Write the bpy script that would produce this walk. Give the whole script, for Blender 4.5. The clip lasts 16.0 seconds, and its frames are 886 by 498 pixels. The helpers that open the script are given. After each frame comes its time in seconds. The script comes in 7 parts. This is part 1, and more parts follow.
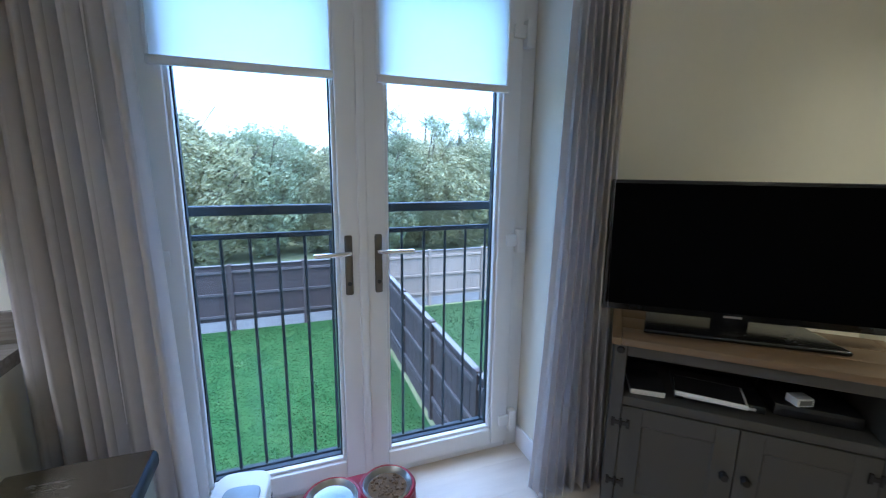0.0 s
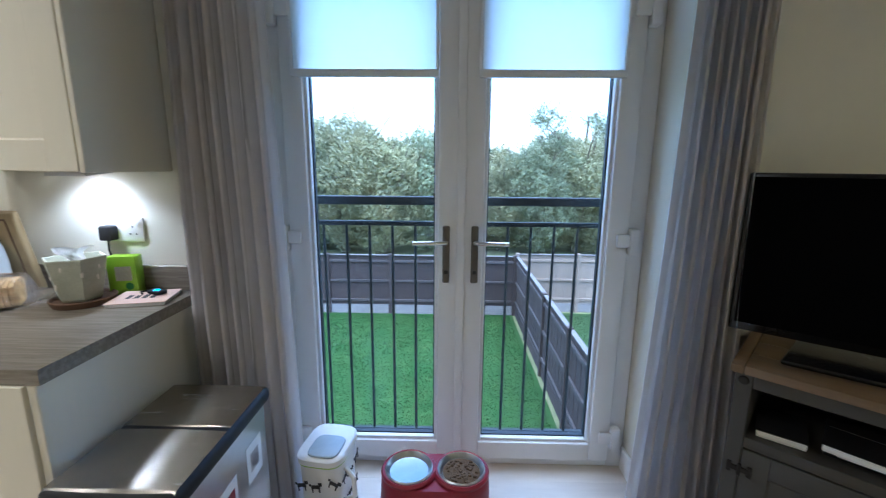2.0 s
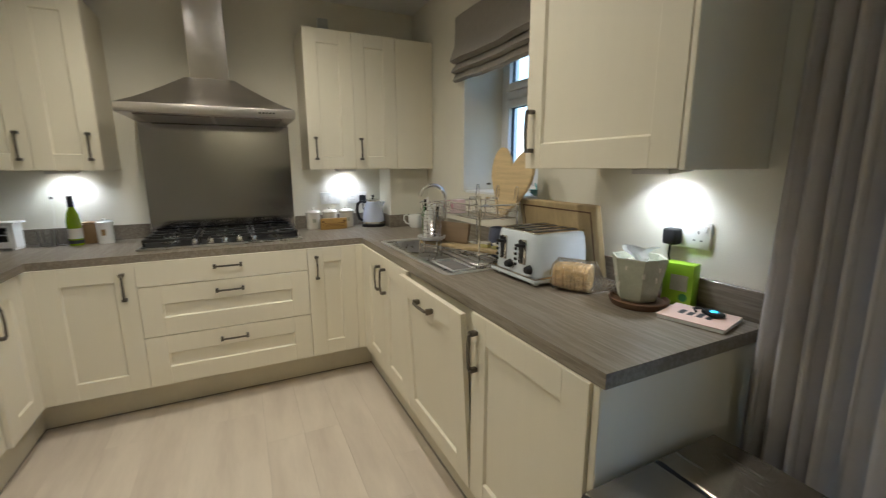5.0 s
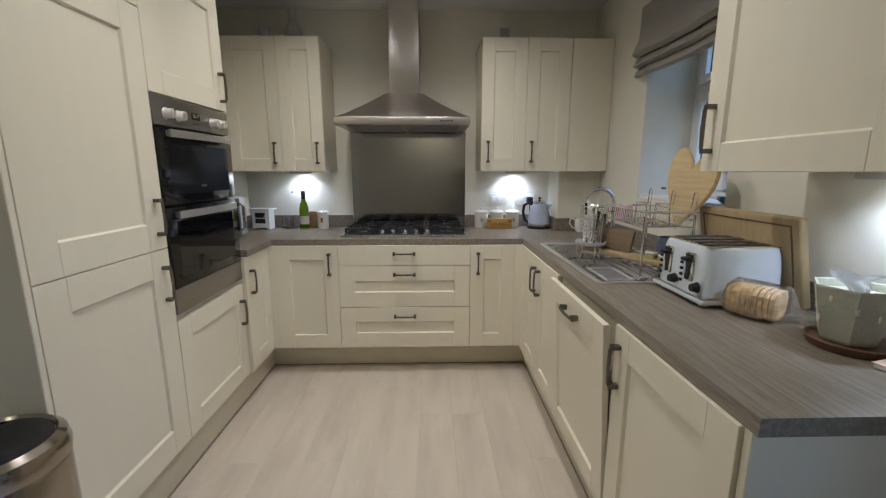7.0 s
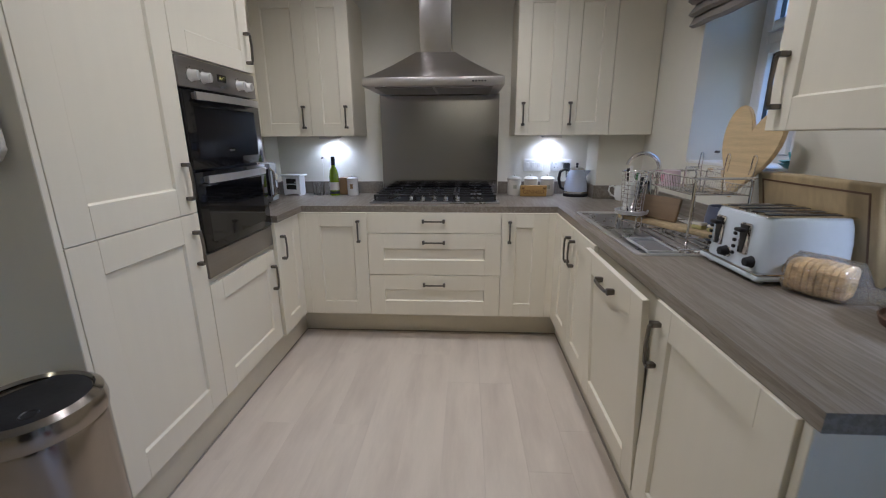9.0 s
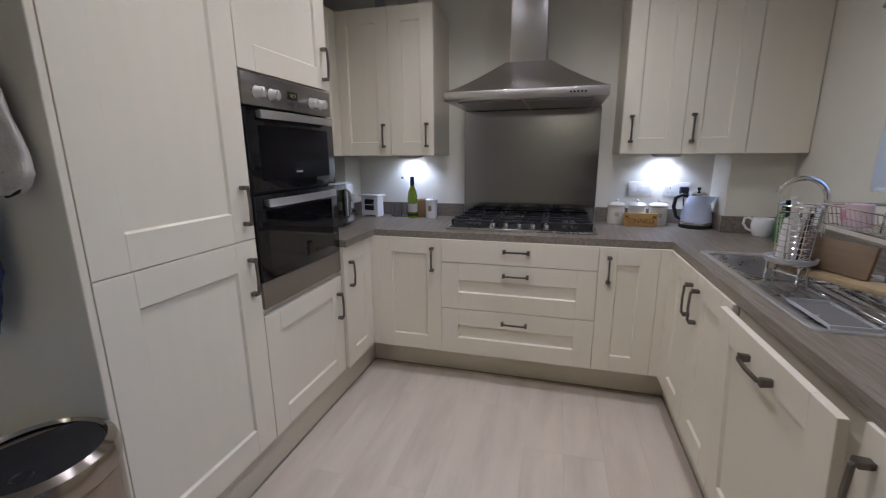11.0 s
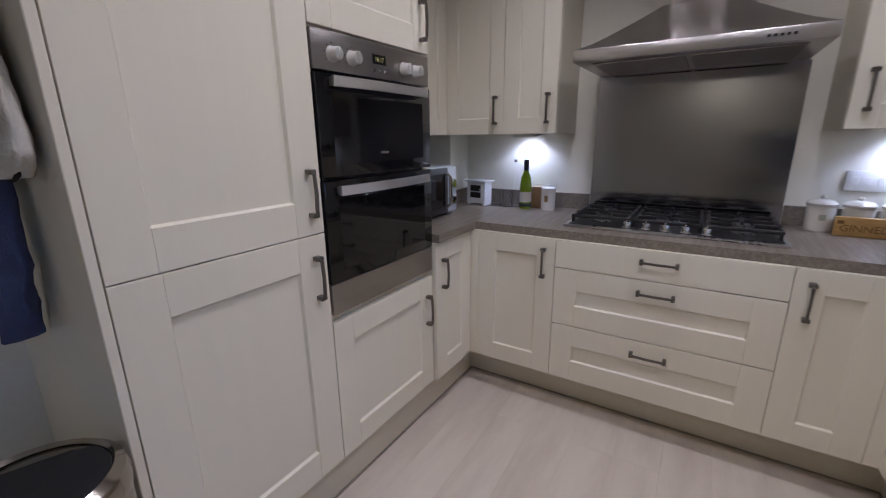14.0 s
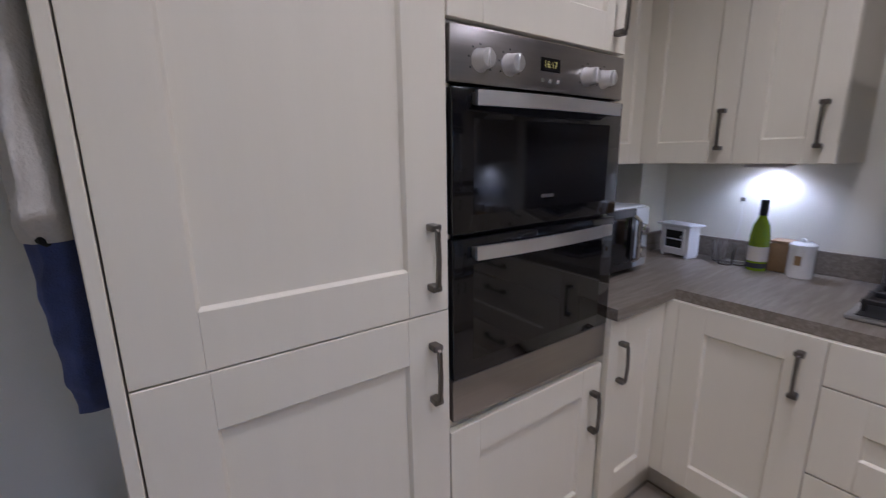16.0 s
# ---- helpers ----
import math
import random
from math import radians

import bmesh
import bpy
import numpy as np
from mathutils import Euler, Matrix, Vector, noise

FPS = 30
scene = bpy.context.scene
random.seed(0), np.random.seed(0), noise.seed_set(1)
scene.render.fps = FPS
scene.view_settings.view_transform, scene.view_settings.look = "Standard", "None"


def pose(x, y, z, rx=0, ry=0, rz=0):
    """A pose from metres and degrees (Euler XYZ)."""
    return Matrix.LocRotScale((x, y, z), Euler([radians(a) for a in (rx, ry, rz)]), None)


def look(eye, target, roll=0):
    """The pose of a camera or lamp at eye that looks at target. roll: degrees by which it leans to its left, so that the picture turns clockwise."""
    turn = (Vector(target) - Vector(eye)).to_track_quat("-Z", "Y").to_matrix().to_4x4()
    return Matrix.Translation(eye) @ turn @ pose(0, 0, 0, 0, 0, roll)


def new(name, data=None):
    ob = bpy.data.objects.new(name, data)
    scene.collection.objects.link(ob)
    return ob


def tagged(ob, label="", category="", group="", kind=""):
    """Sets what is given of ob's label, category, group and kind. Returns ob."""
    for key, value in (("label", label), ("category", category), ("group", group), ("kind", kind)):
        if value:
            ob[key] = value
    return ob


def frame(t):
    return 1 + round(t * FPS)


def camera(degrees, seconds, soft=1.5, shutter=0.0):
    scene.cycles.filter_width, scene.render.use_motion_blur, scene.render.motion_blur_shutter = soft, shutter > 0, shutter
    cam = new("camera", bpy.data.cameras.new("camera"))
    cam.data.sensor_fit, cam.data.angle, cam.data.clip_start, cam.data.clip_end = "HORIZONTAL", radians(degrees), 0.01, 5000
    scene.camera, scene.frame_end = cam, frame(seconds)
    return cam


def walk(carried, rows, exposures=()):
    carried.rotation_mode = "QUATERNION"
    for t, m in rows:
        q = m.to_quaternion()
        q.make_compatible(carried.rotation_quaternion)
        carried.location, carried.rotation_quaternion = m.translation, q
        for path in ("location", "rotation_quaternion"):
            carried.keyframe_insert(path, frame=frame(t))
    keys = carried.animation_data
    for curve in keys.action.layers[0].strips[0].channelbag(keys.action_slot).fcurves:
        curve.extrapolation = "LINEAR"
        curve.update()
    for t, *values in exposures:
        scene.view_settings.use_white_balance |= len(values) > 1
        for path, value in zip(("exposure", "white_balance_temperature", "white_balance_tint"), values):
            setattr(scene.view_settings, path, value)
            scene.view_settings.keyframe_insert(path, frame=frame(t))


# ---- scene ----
cam = camera(93.8, 16.0, soft=1.1, shutter=0.4)
EXPOSURES = [
    (0.0, 2.92, 4950, 13), (2.0, 2.8, 5150, 12), (3.5, 2.53, 5450, 8), (5.0, 2.42, 5900, 9), (7.5, 2.33, 5300, 15),
    (10.5, 2.18, 5050, 21), (13.0, 2.15, 5050, 25), (16.0, 2.0, 4980, 28),
]
PATH = [
    (0, (0.326, 0.18, 1.379), (1.01, 2.019, 0.993), 0.7),
    (0.5, (0.417, 0.212, 1.377), (0.905, 2.111, 0.983), 0.6),
    (1, (0.489, 0.186, 1.37), (0.789, 2.118, 0.95), 0.5),
    (1.5, (0.55, 0.141, 1.357), (0.664, 2.093, 0.936), 0.4),
    (2, (0.553, 0.119, 1.351), (0.515, 2.081, 0.963), 0.5),
    (2.5, (0.545, 0.09, 1.345), (0.262, 2.037, 0.989), 0.3),
    (3, (0.491, 0.071, 1.355), (-0.079, 1.952, 0.988), 0.2),
    (3.5, (0.458, 0.085, 1.348), (-0.501, 1.801, 0.98), 0.0),
    (4, (0.358, 0.136, 1.335), (-0.919, 1.631, 0.968), -0.1),
    (4.5, (0.253, 0.228, 1.35), (-1.334, 1.385, 0.972), -0.3),
    (5, (0.224, 0.278, 1.336), (-1.54, 1.136, 0.949), -0.2),
    (7.5, (0.309, 0.369, 1.335), (-1.649, 0.342, 0.93), -0.2),
    (8, (0.316, 0.367, 1.318), (-1.628, 0.321, 0.849), -0.3),
    (8.2, (0.318, 0.368, 1.312), (-1.62, 0.316, 0.818), -0.2),
    (10.3, (-0.046, 0.407, 1.335), (-1.958, 0.087, 0.843), -0.4),
    (10.5, (-0.072, 0.4, 1.331), (-1.975, 0.02, 0.849), -0.4),
    (11, (-0.088, 0.388, 1.331), (-1.967, -0.136, 0.886), -0.4),
    (11.5, (-0.095, 0.38, 1.331), (-1.945, -0.243, 0.894), -0.5),
    (12, (-0.102, 0.382, 1.325), (-1.929, -0.304, 0.889), -0.5),
    (12.5, (-0.121, 0.377, 1.312), (-1.919, -0.359, 0.835), -0.6),
    (13, (-0.242, 0.346, 1.318), (-2.011, -0.436, 0.809), -0.6),
    (13.5, (-0.384, 0.333, 1.331), (-2.111, -0.55, 0.844), -0.7),
    (14, (-0.484, 0.296, 1.314), (-2.118, -0.732, 0.794), -0.7),
    (14.5, (-0.626, 0.188, 1.332), (-2.191, -0.944, 0.813), -0.7),
    (15, (-0.695, 0.125, 1.34), (-2.131, -1.183, 0.865), -0.8),
    (15.5, (-0.785, 0.064, 1.348), (-2.102, -1.368, 0.88), -0.9),
    (16, (-0.852, 0.019, 1.36), (-1.967, -1.585, 0.931), -0.8),
]
walk(cam, [(t, look(eye, target, roll)) for t, eye, target, roll in PATH], EXPOSURES)

# ---- world and daylight ----
world = bpy.data.worlds.new("overcast_sky")
scene.world = world
world.use_nodes = True
wt = world.node_tree
sky = wt.nodes.new("ShaderNodeTexSky")
sky.sky_type = 'NISHITA'
sky.sun_disc = False
sky.sun_elevation = radians(84)
sky.sun_rotation = radians(180)
sky.dust_density = 1.5
sky.ozone_density = 2.0
soften = wt.nodes.new("ShaderNodeHueSaturation")
soften.inputs["Saturation"].default_value = 1.06
wt.links.new(sky.outputs[0], soften.inputs["Color"])
wt.links.new(soften.outputs[0], wt.nodes["Background"].inputs["Color"])
wt.nodes["Background"].inputs["Strength"].default_value = 0.15

sun_data = bpy.data.lights.new("sun", 'SUN')
sun_data.energy, sun_data.angle, sun_data.color = 1.6, radians(90), (0.80, 0.90, 1.0)
sun = new("sun", sun_data)
sun.matrix_world = look((0, -3, 30), (0, 0, 0))


# ---- materials ----
def mat(name, color, rough=0.5, metal=0.0, vary=0.08, scale=8.0, bump=0.0, bump_scale=60.0, stretch=(1, 1, 1), coat=0.0, spec=0.5, dirt=0.0, rand=0.0):
    """Principled surface with variation at two scales and fine relief."""
    m = bpy.data.materials.new(name)
    m.use_nodes = True
    nt = m.node_tree
    n, l = nt.nodes, nt.links
    p = n["Principled BSDF"]
    p.inputs["Roughness"].default_value = rough
    p.inputs["Metallic"].default_value = metal
    p.inputs["Coat Weight"].default_value = coat
    p.inputs["Specular IOR Level"].default_value = spec
    tc = n.new("ShaderNodeTexCoord")
    mp = n.new("ShaderNodeMapping")
    mp.inputs["Scale"].default_value = stretch
    l.new(tc.outputs["Object"], mp.inputs["Vector"])
    a = n.new("ShaderNodeTexNoise")
    a.inputs["Scale"].default_value = scale
    a.inputs["Detail"].default_value = 6
    l.new(mp.outputs[0], a.inputs["Vector"])
    b = n.new("ShaderNodeTexNoise")
    b.inputs["Scale"].default_value = scale * 9
    b.inputs["Detail"].default_value = 4
    l.new(mp.outputs[0], b.inputs["Vector"])
    add = n.new("ShaderNodeMath")
    add.operation = 'MULTIPLY_ADD'
    add.inputs[1].default_value = 0.4
    l.new(b.outputs[0], add.inputs[0])
    l.new(a.outputs[0], add.inputs[2])
    rmp = n.new("ShaderNodeMapRange")
    rmp.inputs["From Min"].default_value = 0.45
    rmp.inputs["From Max"].default_value = 0.95
    rmp.inputs["To Min"].default_value = 1.0 - vary
    rmp.inputs["To Max"].default_value = 1.0 + vary
    l.new(add.outputs[0], rmp.inputs["Value"])
    val = rmp.outputs[0]
    if rand:
        oi = n.new("ShaderNodeObjectInfo")
        r2 = n.new("ShaderNodeMapRange")
        r2.inputs["To Min"].default_value, r2.inputs["To Max"].default_value = 1 - rand, 1 + rand
        l.new(oi.outputs["Random"], r2.inputs["Value"])
        mul = n.new("ShaderNodeMath")
        mul.operation = 'MULTIPLY'
        l.new(val, mul.inputs[0])
        l.new(r2.outputs[0], mul.inputs[1])
        val = mul.outputs[0]
    hs = n.new("ShaderNodeHueSaturation")
    hs.inputs["Color"].default_value = (*color, 1)
    l.new(val, hs.inputs["Value"])
    l.new(hs.outputs[0], p.inputs["Base Color"])
    rr = n.new("ShaderNodeMapRange")
    rr.inputs["From Min"].default_value, rr.inputs["From Max"].default_value = 0.4, 1.0
    rr.inputs["To Min"].default_value, rr.inputs["To Max"].default_value = max(0.02, rough * 0.85), min(1, rough * 1.15)
    l.new(add.outputs[0], rr.inputs["Value"])
    l.new(rr.outputs[0], p.inputs["Roughness"])
    if bump:
        c = n.new("ShaderNodeTexNoise")
        c.inputs["Scale"].default_value = bump_scale
        c.inputs["Detail"].default_value = 3
        l.new(mp.outputs[0], c.inputs["Vector"])
        bp = n.new("ShaderNodeBump")
        bp.inputs["Strength"].default_value = bump
        bp.inputs["Distance"].default_value = 0.004
        l.new(c.outputs[0], bp.inputs["Height"])
        l.new(bp.outputs[0], p.inputs["Normal"])
    return m


def two_tone(m, color2, scale, lo=0.45, hi=0.6, stretch=(1, 1, 1), detail=8):
    """Blend a second base colour into a material along a noise."""
    n, l = m.node_tree.nodes, m.node_tree.links
    p = n["Principled BSDF"]
    src = p.inputs["Base Color"].links[0].from_socket
    tc = n.new("ShaderNodeTexCoord")
    mp = n.new("ShaderNodeMapping")
    mp.inputs["Scale"].default_value = stretch
    l.new(tc.outputs["Object"], mp.inputs["Vector"])
    oi = n.new("ShaderNodeObjectInfo")
    sc = n.new("ShaderNodeVectorMath")
    sc.operation = 'ADD'
    l.new(mp.outputs[0], sc.inputs[0])
    mul = n.new("ShaderNodeMath")
    mul.operation = 'MULTIPLY'
    mul.inputs[1].default_value = 37.0
    l.new(oi.outputs["Random"], mul.inputs[0])
    l.new(mul.outputs[0], sc.inputs[1])
    t = n.new("ShaderNodeTexNoise")
    t.inputs["Scale"].default_value = scale
    t.inputs["Detail"].default_value = detail
    t.inputs["Roughness"].default_value = 0.6
    l.new(sc.outputs[0], t.inputs["Vector"])
    r = n.new("ShaderNodeMapRange")
    r.inputs["From Min"].default_value, r.inputs["From Max"].default_value = lo, hi
    l.new(t.outputs[0], r.inputs["Value"])
    mx = n.new("ShaderNodeMix")
    mx.data_type = 'RGBA'
    l.new(r.outputs[0], mx.inputs[0])
    l.new(src, mx.inputs[6])
    mx.inputs[7].default_value = (*color2, 1)
    l.new(mx.outputs[2], p.inputs["Base Color"])
    return m


def glassy(name, color=(1, 1, 1), rough=0.0):
    m = bpy.data.materials.new(name)
    m.use_nodes = True
    p = m.node_tree.nodes["Principled BSDF"]
    p.inputs["Base Color"].default_value = (*color, 1)
    p.inputs["Transmission Weight"].default_value = 1.0
    p.inputs["Roughness"].default_value = rough
    p.inputs["IOR"].default_value = 1.45
    return m


def pane_glass(name, tint=(1, 1, 1)):
    """Thin window glass: clear, with a weak mirror."""
    m = bpy.data.materials.new(name)
    m.use_nodes = True
    n, l = m.node_tree.nodes, m.node_tree.links
    n.remove(n["Principled BSDF"])
    tr = n.new("ShaderNodeBsdfTransparent")
    tr.inputs[0].default_value = (*tint, 1)
    gl = n.new("ShaderNodeBsdfGlossy")
    gl.inputs["Roughness"].default_value = 0.0
    lw = n.new("ShaderNodeLayerWeight")
    lw.inputs[0].default_value = 0.5
    pw = n.new("ShaderNodeMath")
    pw.operation = 'POWER'
    pw.inputs[1].default_value = 5.0
    l.new(lw.outputs["Facing"], pw.inputs[0])
    ma = n.new("ShaderNodeMath")
    ma.operation = 'MULTIPLY_ADD'
    ma.inputs[1].default_value, ma.inputs[2].default_value = 0.5, 0.025
    l.new(pw.outputs[0], ma.inputs[0])
    mx = n.new("ShaderNodeMixShader")
    l.new(ma.outputs[0], mx.inputs[0])
    l.new(tr.outputs[0], mx.inputs[1])
    l.new(gl.outputs[0], mx.inputs[2])
    l.new(mx.outputs[0], n["Material Output"].inputs[0])
    return m


def sheer(name, color, amount=0.6):
    """Cloth that lets light through."""
    m = mat(name, color, 0.9, vary=0.05, scale=30, bump=0.3, bump_scale=600)
    n, l = m.node_tree.nodes, m.node_tree.links
    t = n.new("ShaderNodeBsdfTranslucent")
    t.inputs[0].default_value = (*color, 1)
    mx = n.new("ShaderNodeMixShader")
    mx.inputs[0].default_value = amount
    l.new(n["Principled BSDF"].outputs[0], mx.inputs[1])
    l.new(t.outputs[0], mx.inputs[2])
    l.new(mx.outputs[0], n["Material Output"].inputs[0])
    return m


def glow(name, color, strength):
    m = bpy.data.materials.new(name)
    m.use_nodes = True
    p = m.node_tree.nodes["Principled BSDF"]
    p.inputs["Base Color"].default_value = (*color, 1)
    p.inputs["Emission Color"].default_value = (*color, 1)
    p.inputs["Emission Strength"].default_value = strength
    return m


WALL = mat("wall_paint", (0.73, 0.70, 0.60), 0.75, vary=0.03, scale=2, bump=0.12, bump_scale=250)
WALL_OUT = mat("brick_skin", (0.3, 0.16, 0.11), 0.9, vary=0.2, scale=6, bump=0.6)
CEIL = mat("ceiling_paint", (0.8, 0.79, 0.76), 0.85, vary=0.02, scale=2)
CREAM = mat("cream_woodgrain_door", (0.76, 0.71, 0.58), 0.40, vary=0.012, scale=3, bump=0.008, bump_scale=40, stretch=(10, 10, 0.6))
CARCASS = mat("cream_carcass", (0.68, 0.63, 0.5), 0.5, vary=0.03, scale=4)
PLINTH = mat("plinth_olive", (0.66, 0.61, 0.48), 0.5, vary=0.05, scale=5)
WORKTOP = mat("worktop_grey_oak", (0.18, 0.152, 0.115), 0.36, vary=0.1, scale=4, bump=0.1, bump_scale=50, stretch=(1, 10, 10))
two_tone(WORKTOP, (0.245, 0.215, 0.178), 6.0, 0.44, 0.60, stretch=(1, 14, 14))
two_tone(WORKTOP, (0.105, 0.086, 0.066), 9.0, 0.58, 0.72, stretch=(1, 22, 22))
VINYL = mat("vinyl_plank", (0.63, 0.56, 0.475), 0.45, vary=0.05, scale=2.5, bump=0.06, bump_scale=60, stretch=(0.8, 6, 6), rand=0.006)
two_tone(VINYL, (0.50, 0.43, 0.365), 2.0, 0.44, 0.78, stretch=(0.7, 3.5, 3.5))
GAPSTRIP = mat("floor_gap_strip", (0.28, 0.25, 0.21), 0.6, vary=0.1, scale=10)
PEWTER = mat("pewter_handle", (0.16, 0.145, 0.125), 0.38, 0.9, vary=0.15, scale=20)
STEEL = mat("brushed_steel", (0.56, 0.53, 0.50), 0.32, 1.0, vary=0.05, scale=4, bump=0.06, bump_scale=200, stretch=(60, 1, 1))
STEEL_V = mat("brushed_steel_lid", (0.62, 0.58, 0.52), 0.25, 1.0, vary=0.02, scale=4, stretch=(1, 12, 1))
SPLASH = mat("splashback_steel", (0.40, 0.395, 0.435), 0.14, 1.0, vary=0.03, scale=3, stretch=(1, 0.3, 40))
for brushed, stretch_axis, amount in ((STEEL, (0, 1, 0), 0.15), (STEEL_V, (0, 1, 0), 0.92), (SPLASH, (0, 1, 0), 0.85)):
    bn = brushed.node_tree.nodes
    along = bn.new("ShaderNodeCombineXYZ")
    for k in range(3):
        along.inputs[k].default_value = stretch_axis[k]
    bn["Principled BSDF"].inputs["Anisotropic"].default_value = amount
    brushed.node_tree.links.new(along.outputs[0], bn["Principled BSDF"].inputs["Tangent"])
CHROME = mat("chrome", (0.75, 0.74, 0.73), 0.08, 1.0, vary=0.02)
SATIN = mat("satin_silver", (0.80, 0.79, 0.78), 0.38, 1.0, vary=0.03, scale=6)
SINK = mat("sink_steel", (0.55, 0.54, 0.53), 0.28, 1.0, vary=0.06, scale=6)
BLACK = mat("black_enamel", (0.012, 0.012, 0.013), 0.35, vary=0.2, scale=15)
BLACKPL = mat("black_plastic", (0.016, 0.016, 0.018), 0.55, vary=0.2, scale=15, bump=0.1, spec=0.3)
OVENGLASS = mat("oven_black_glass", (0.005, 0.005, 0.006), 0.06, vary=0.1, spec=0.45)
OVENSTEEL = mat("oven_dark_steel", (0.34, 0.32, 0.30), 0.32, 1.0, vary=0.05, scale=4, stretch=(1, 30, 30))
UPVC = mat("white_upvc", (0.8, 0.8, 0.8), 0.35, vary=0.02, scale=4)
GASKET = mat("rubber_gasket", (0.015, 0.02, 0.025), 0.6)
CURTAIN = sheer("grey_curtain_cloth", (0.83, 0.80, 0.785), 0.52)
BLIND = sheer("door_blind_cloth", (0.86, 0.90, 0.91), 0.85)
ROMAN = mat("roman_blind_cloth", (0.30, 0.275, 0.245), 0.95, vary=0.06, scale=40, bump=0.4, bump_scale=500)
PANE = pane_glass("window_glass", (0.93, 0.97, 0.98))
GLASS = glassy("clear_glass")
RAILPAINT = mat("railing_paint", (0.010, 0.014, 0.016), 0.6, 0.0, vary=0.15, scale=12)
FENCE = mat("fence_brown", (0.047, 0.030, 0.024), 0.85, vary=0.2, scale=5, bump=0.4, bump_scale=40, stretch=(1, 1, 0.15), rand=0.12)
FENCE_RAIL = mat("fence_rail", (0.068, 0.052, 0.045), 0.85, vary=0.15, scale=6, rand=0.1)
FENCE_TAN = mat("fence_tan", (0.27, 0.195, 0.14), 0.85, vary=0.18, scale=5, bump=0.4, bump_scale=40, stretch=(1, 1, 0.15), rand=0.1)
FENCE_CAP = mat("fence_cap", (0.12, 0.105, 0.095), 0.85, vary=0.15, scale=8)
CONCRETE = mat("gravel_board_concrete", (0.25, 0.215, 0.19), 0.9, vary=0.12, scale=5, bump=0.3)
GRASS = mat("lawn_grass", (0.017, 0.052, 0.012), 0.95, vary=0.25, scale=14, bump=0.5, bump_scale=60, spec=0.1)
two_tone(GRASS, (0.042, 0.082, 0.022), 2.2, 0.36, 0.74)
GRASS_B = mat("dull_lawn_grass", (0.035, 0.062, 0.022), 0.95, vary=0.4, scale=12, bump=0.5, bump_scale=60, spec=0.1)
FIELD = mat("rough_meadow", (0.17, 0.17, 0.08), 0.95, vary=0.25, scale=0.6, bump=1.0, bump_scale=6, spec=0.1)
BARK = mat("bark", (0.11, 0.085, 0.06), 0.95, vary=0.25, scale=8, bump=0.8)
LEAF = mat("autumn_leaf_green", (0.29, 0.28, 0.15), 0.7, vary=0.3, scale=0.5, spec=0.25, rand=0.15)
two_tone(LEAF, (0.36, 0.31, 0.16), 0.8, 0.5, 0.75)
LEAF_B = mat("olive_leaf", (0.25, 0.275, 0.155), 0.7, vary=0.3, scale=0.5, spec=0.25, rand=0.15)
two_tone(LEAF_B, (0.26, 0.255, 0.16), 0.7, 0.5, 0.75)
for leafy in (LEAF, LEAF_B):
    ln, ll = leafy.node_tree.nodes, leafy.node_tree.links
    through_leaf, leaf_mix = ln.new("ShaderNodeBsdfTranslucent"), ln.new("ShaderNodeMixShader")
    leaf_mix.inputs[0].default_value = 0.4
    ll.new(ln["Principled BSDF"].inputs["Base Color"].links[0].from_socket, through_leaf.inputs[0])
    ll.new(ln["Principled BSDF"].outputs[0], leaf_mix.inputs[1])
    ll.new(through_leaf.outputs[0], leaf_mix.inputs[2])
    ll.new(leaf_mix.outputs[0], ln["Material Output"].inputs[0])
PINE = mat("waxed_pine", (0.17, 0.105, 0.05), 0.5, vary=0.14, scale=3, bump=0.08, stretch=(1, 14, 14))
GREYPAINT = mat("grey_painted_pine", (0.058, 0.053, 0.044), 0.6, vary=0.05, scale=6, bump=0.1)
IRON = mat("blackened_iron", (0.03, 0.028, 0.026), 0.5, 0.7)
TVBLACK = mat("tv_bezel", (0.008, 0.008, 0.009), 0.25)
SCREEN = mat("tv_screen", (0.0015, 0.0015, 0.002), 0.2, vary=0.05, spec=0.025)
WHITEPL = mat("white_plastic", (0.78, 0.77, 0.74), 0.4, vary=0.03)
PALEBLUE = mat("pale_blue_enamel", (0.62, 0.68, 0.74), 0.22, vary=0.03, coat=0.4)
BAMBOO = mat("bamboo_board", (0.58, 0.44, 0.24), 0.5, vary=0.16, scale=5, bump=0.06, stretch=(1, 12, 12))
BOARD_B = mat("bamboo_dark", (0.36, 0.275, 0.145), 0.55, vary=0.15, scale=5, bump=0.06, stretch=(12, 12, 1))
BOARD_DARK = mat("brown_board", (0.19, 0.13, 0.075), 0.6, vary=0.15, scale=5, stretch=(1, 12, 12))
RED = mat("red_plastic", (0.23, 0.012, 0.025), 0.4, vary=0.08, scale=10)
CERAMIC = mat("cream_ceramic", (0.74, 0.70, 0.62), 0.25, vary=0.04, scale=14, coat=0.3)
WHITECER = mat("white_ceramic", (0.8, 0.79, 0.76), 0.2, vary=0.02)
DARKWOOD = mat("dark_wood_saucer", (0.12, 0.065, 0.035), 0.55, vary=0.2, scale=6, stretch=(1, 8, 1))
STONE = mat("stone_planter", (0.42, 0.43, 0.34), 0.7, vary=0.15, scale=18, bump=0.4)
LIME = mat("lime_carton", (0.27, 0.50, 0.02), 0.4, vary=0.08, scale=15)
PAPER = mat("white_tissue", (0.82, 0.82, 0.82), 0.9, vary=0.03)
PINKPAPER = mat("pale_pink_paper", (0.72, 0.52, 0.45), 0.6, vary=0.05, scale=20)
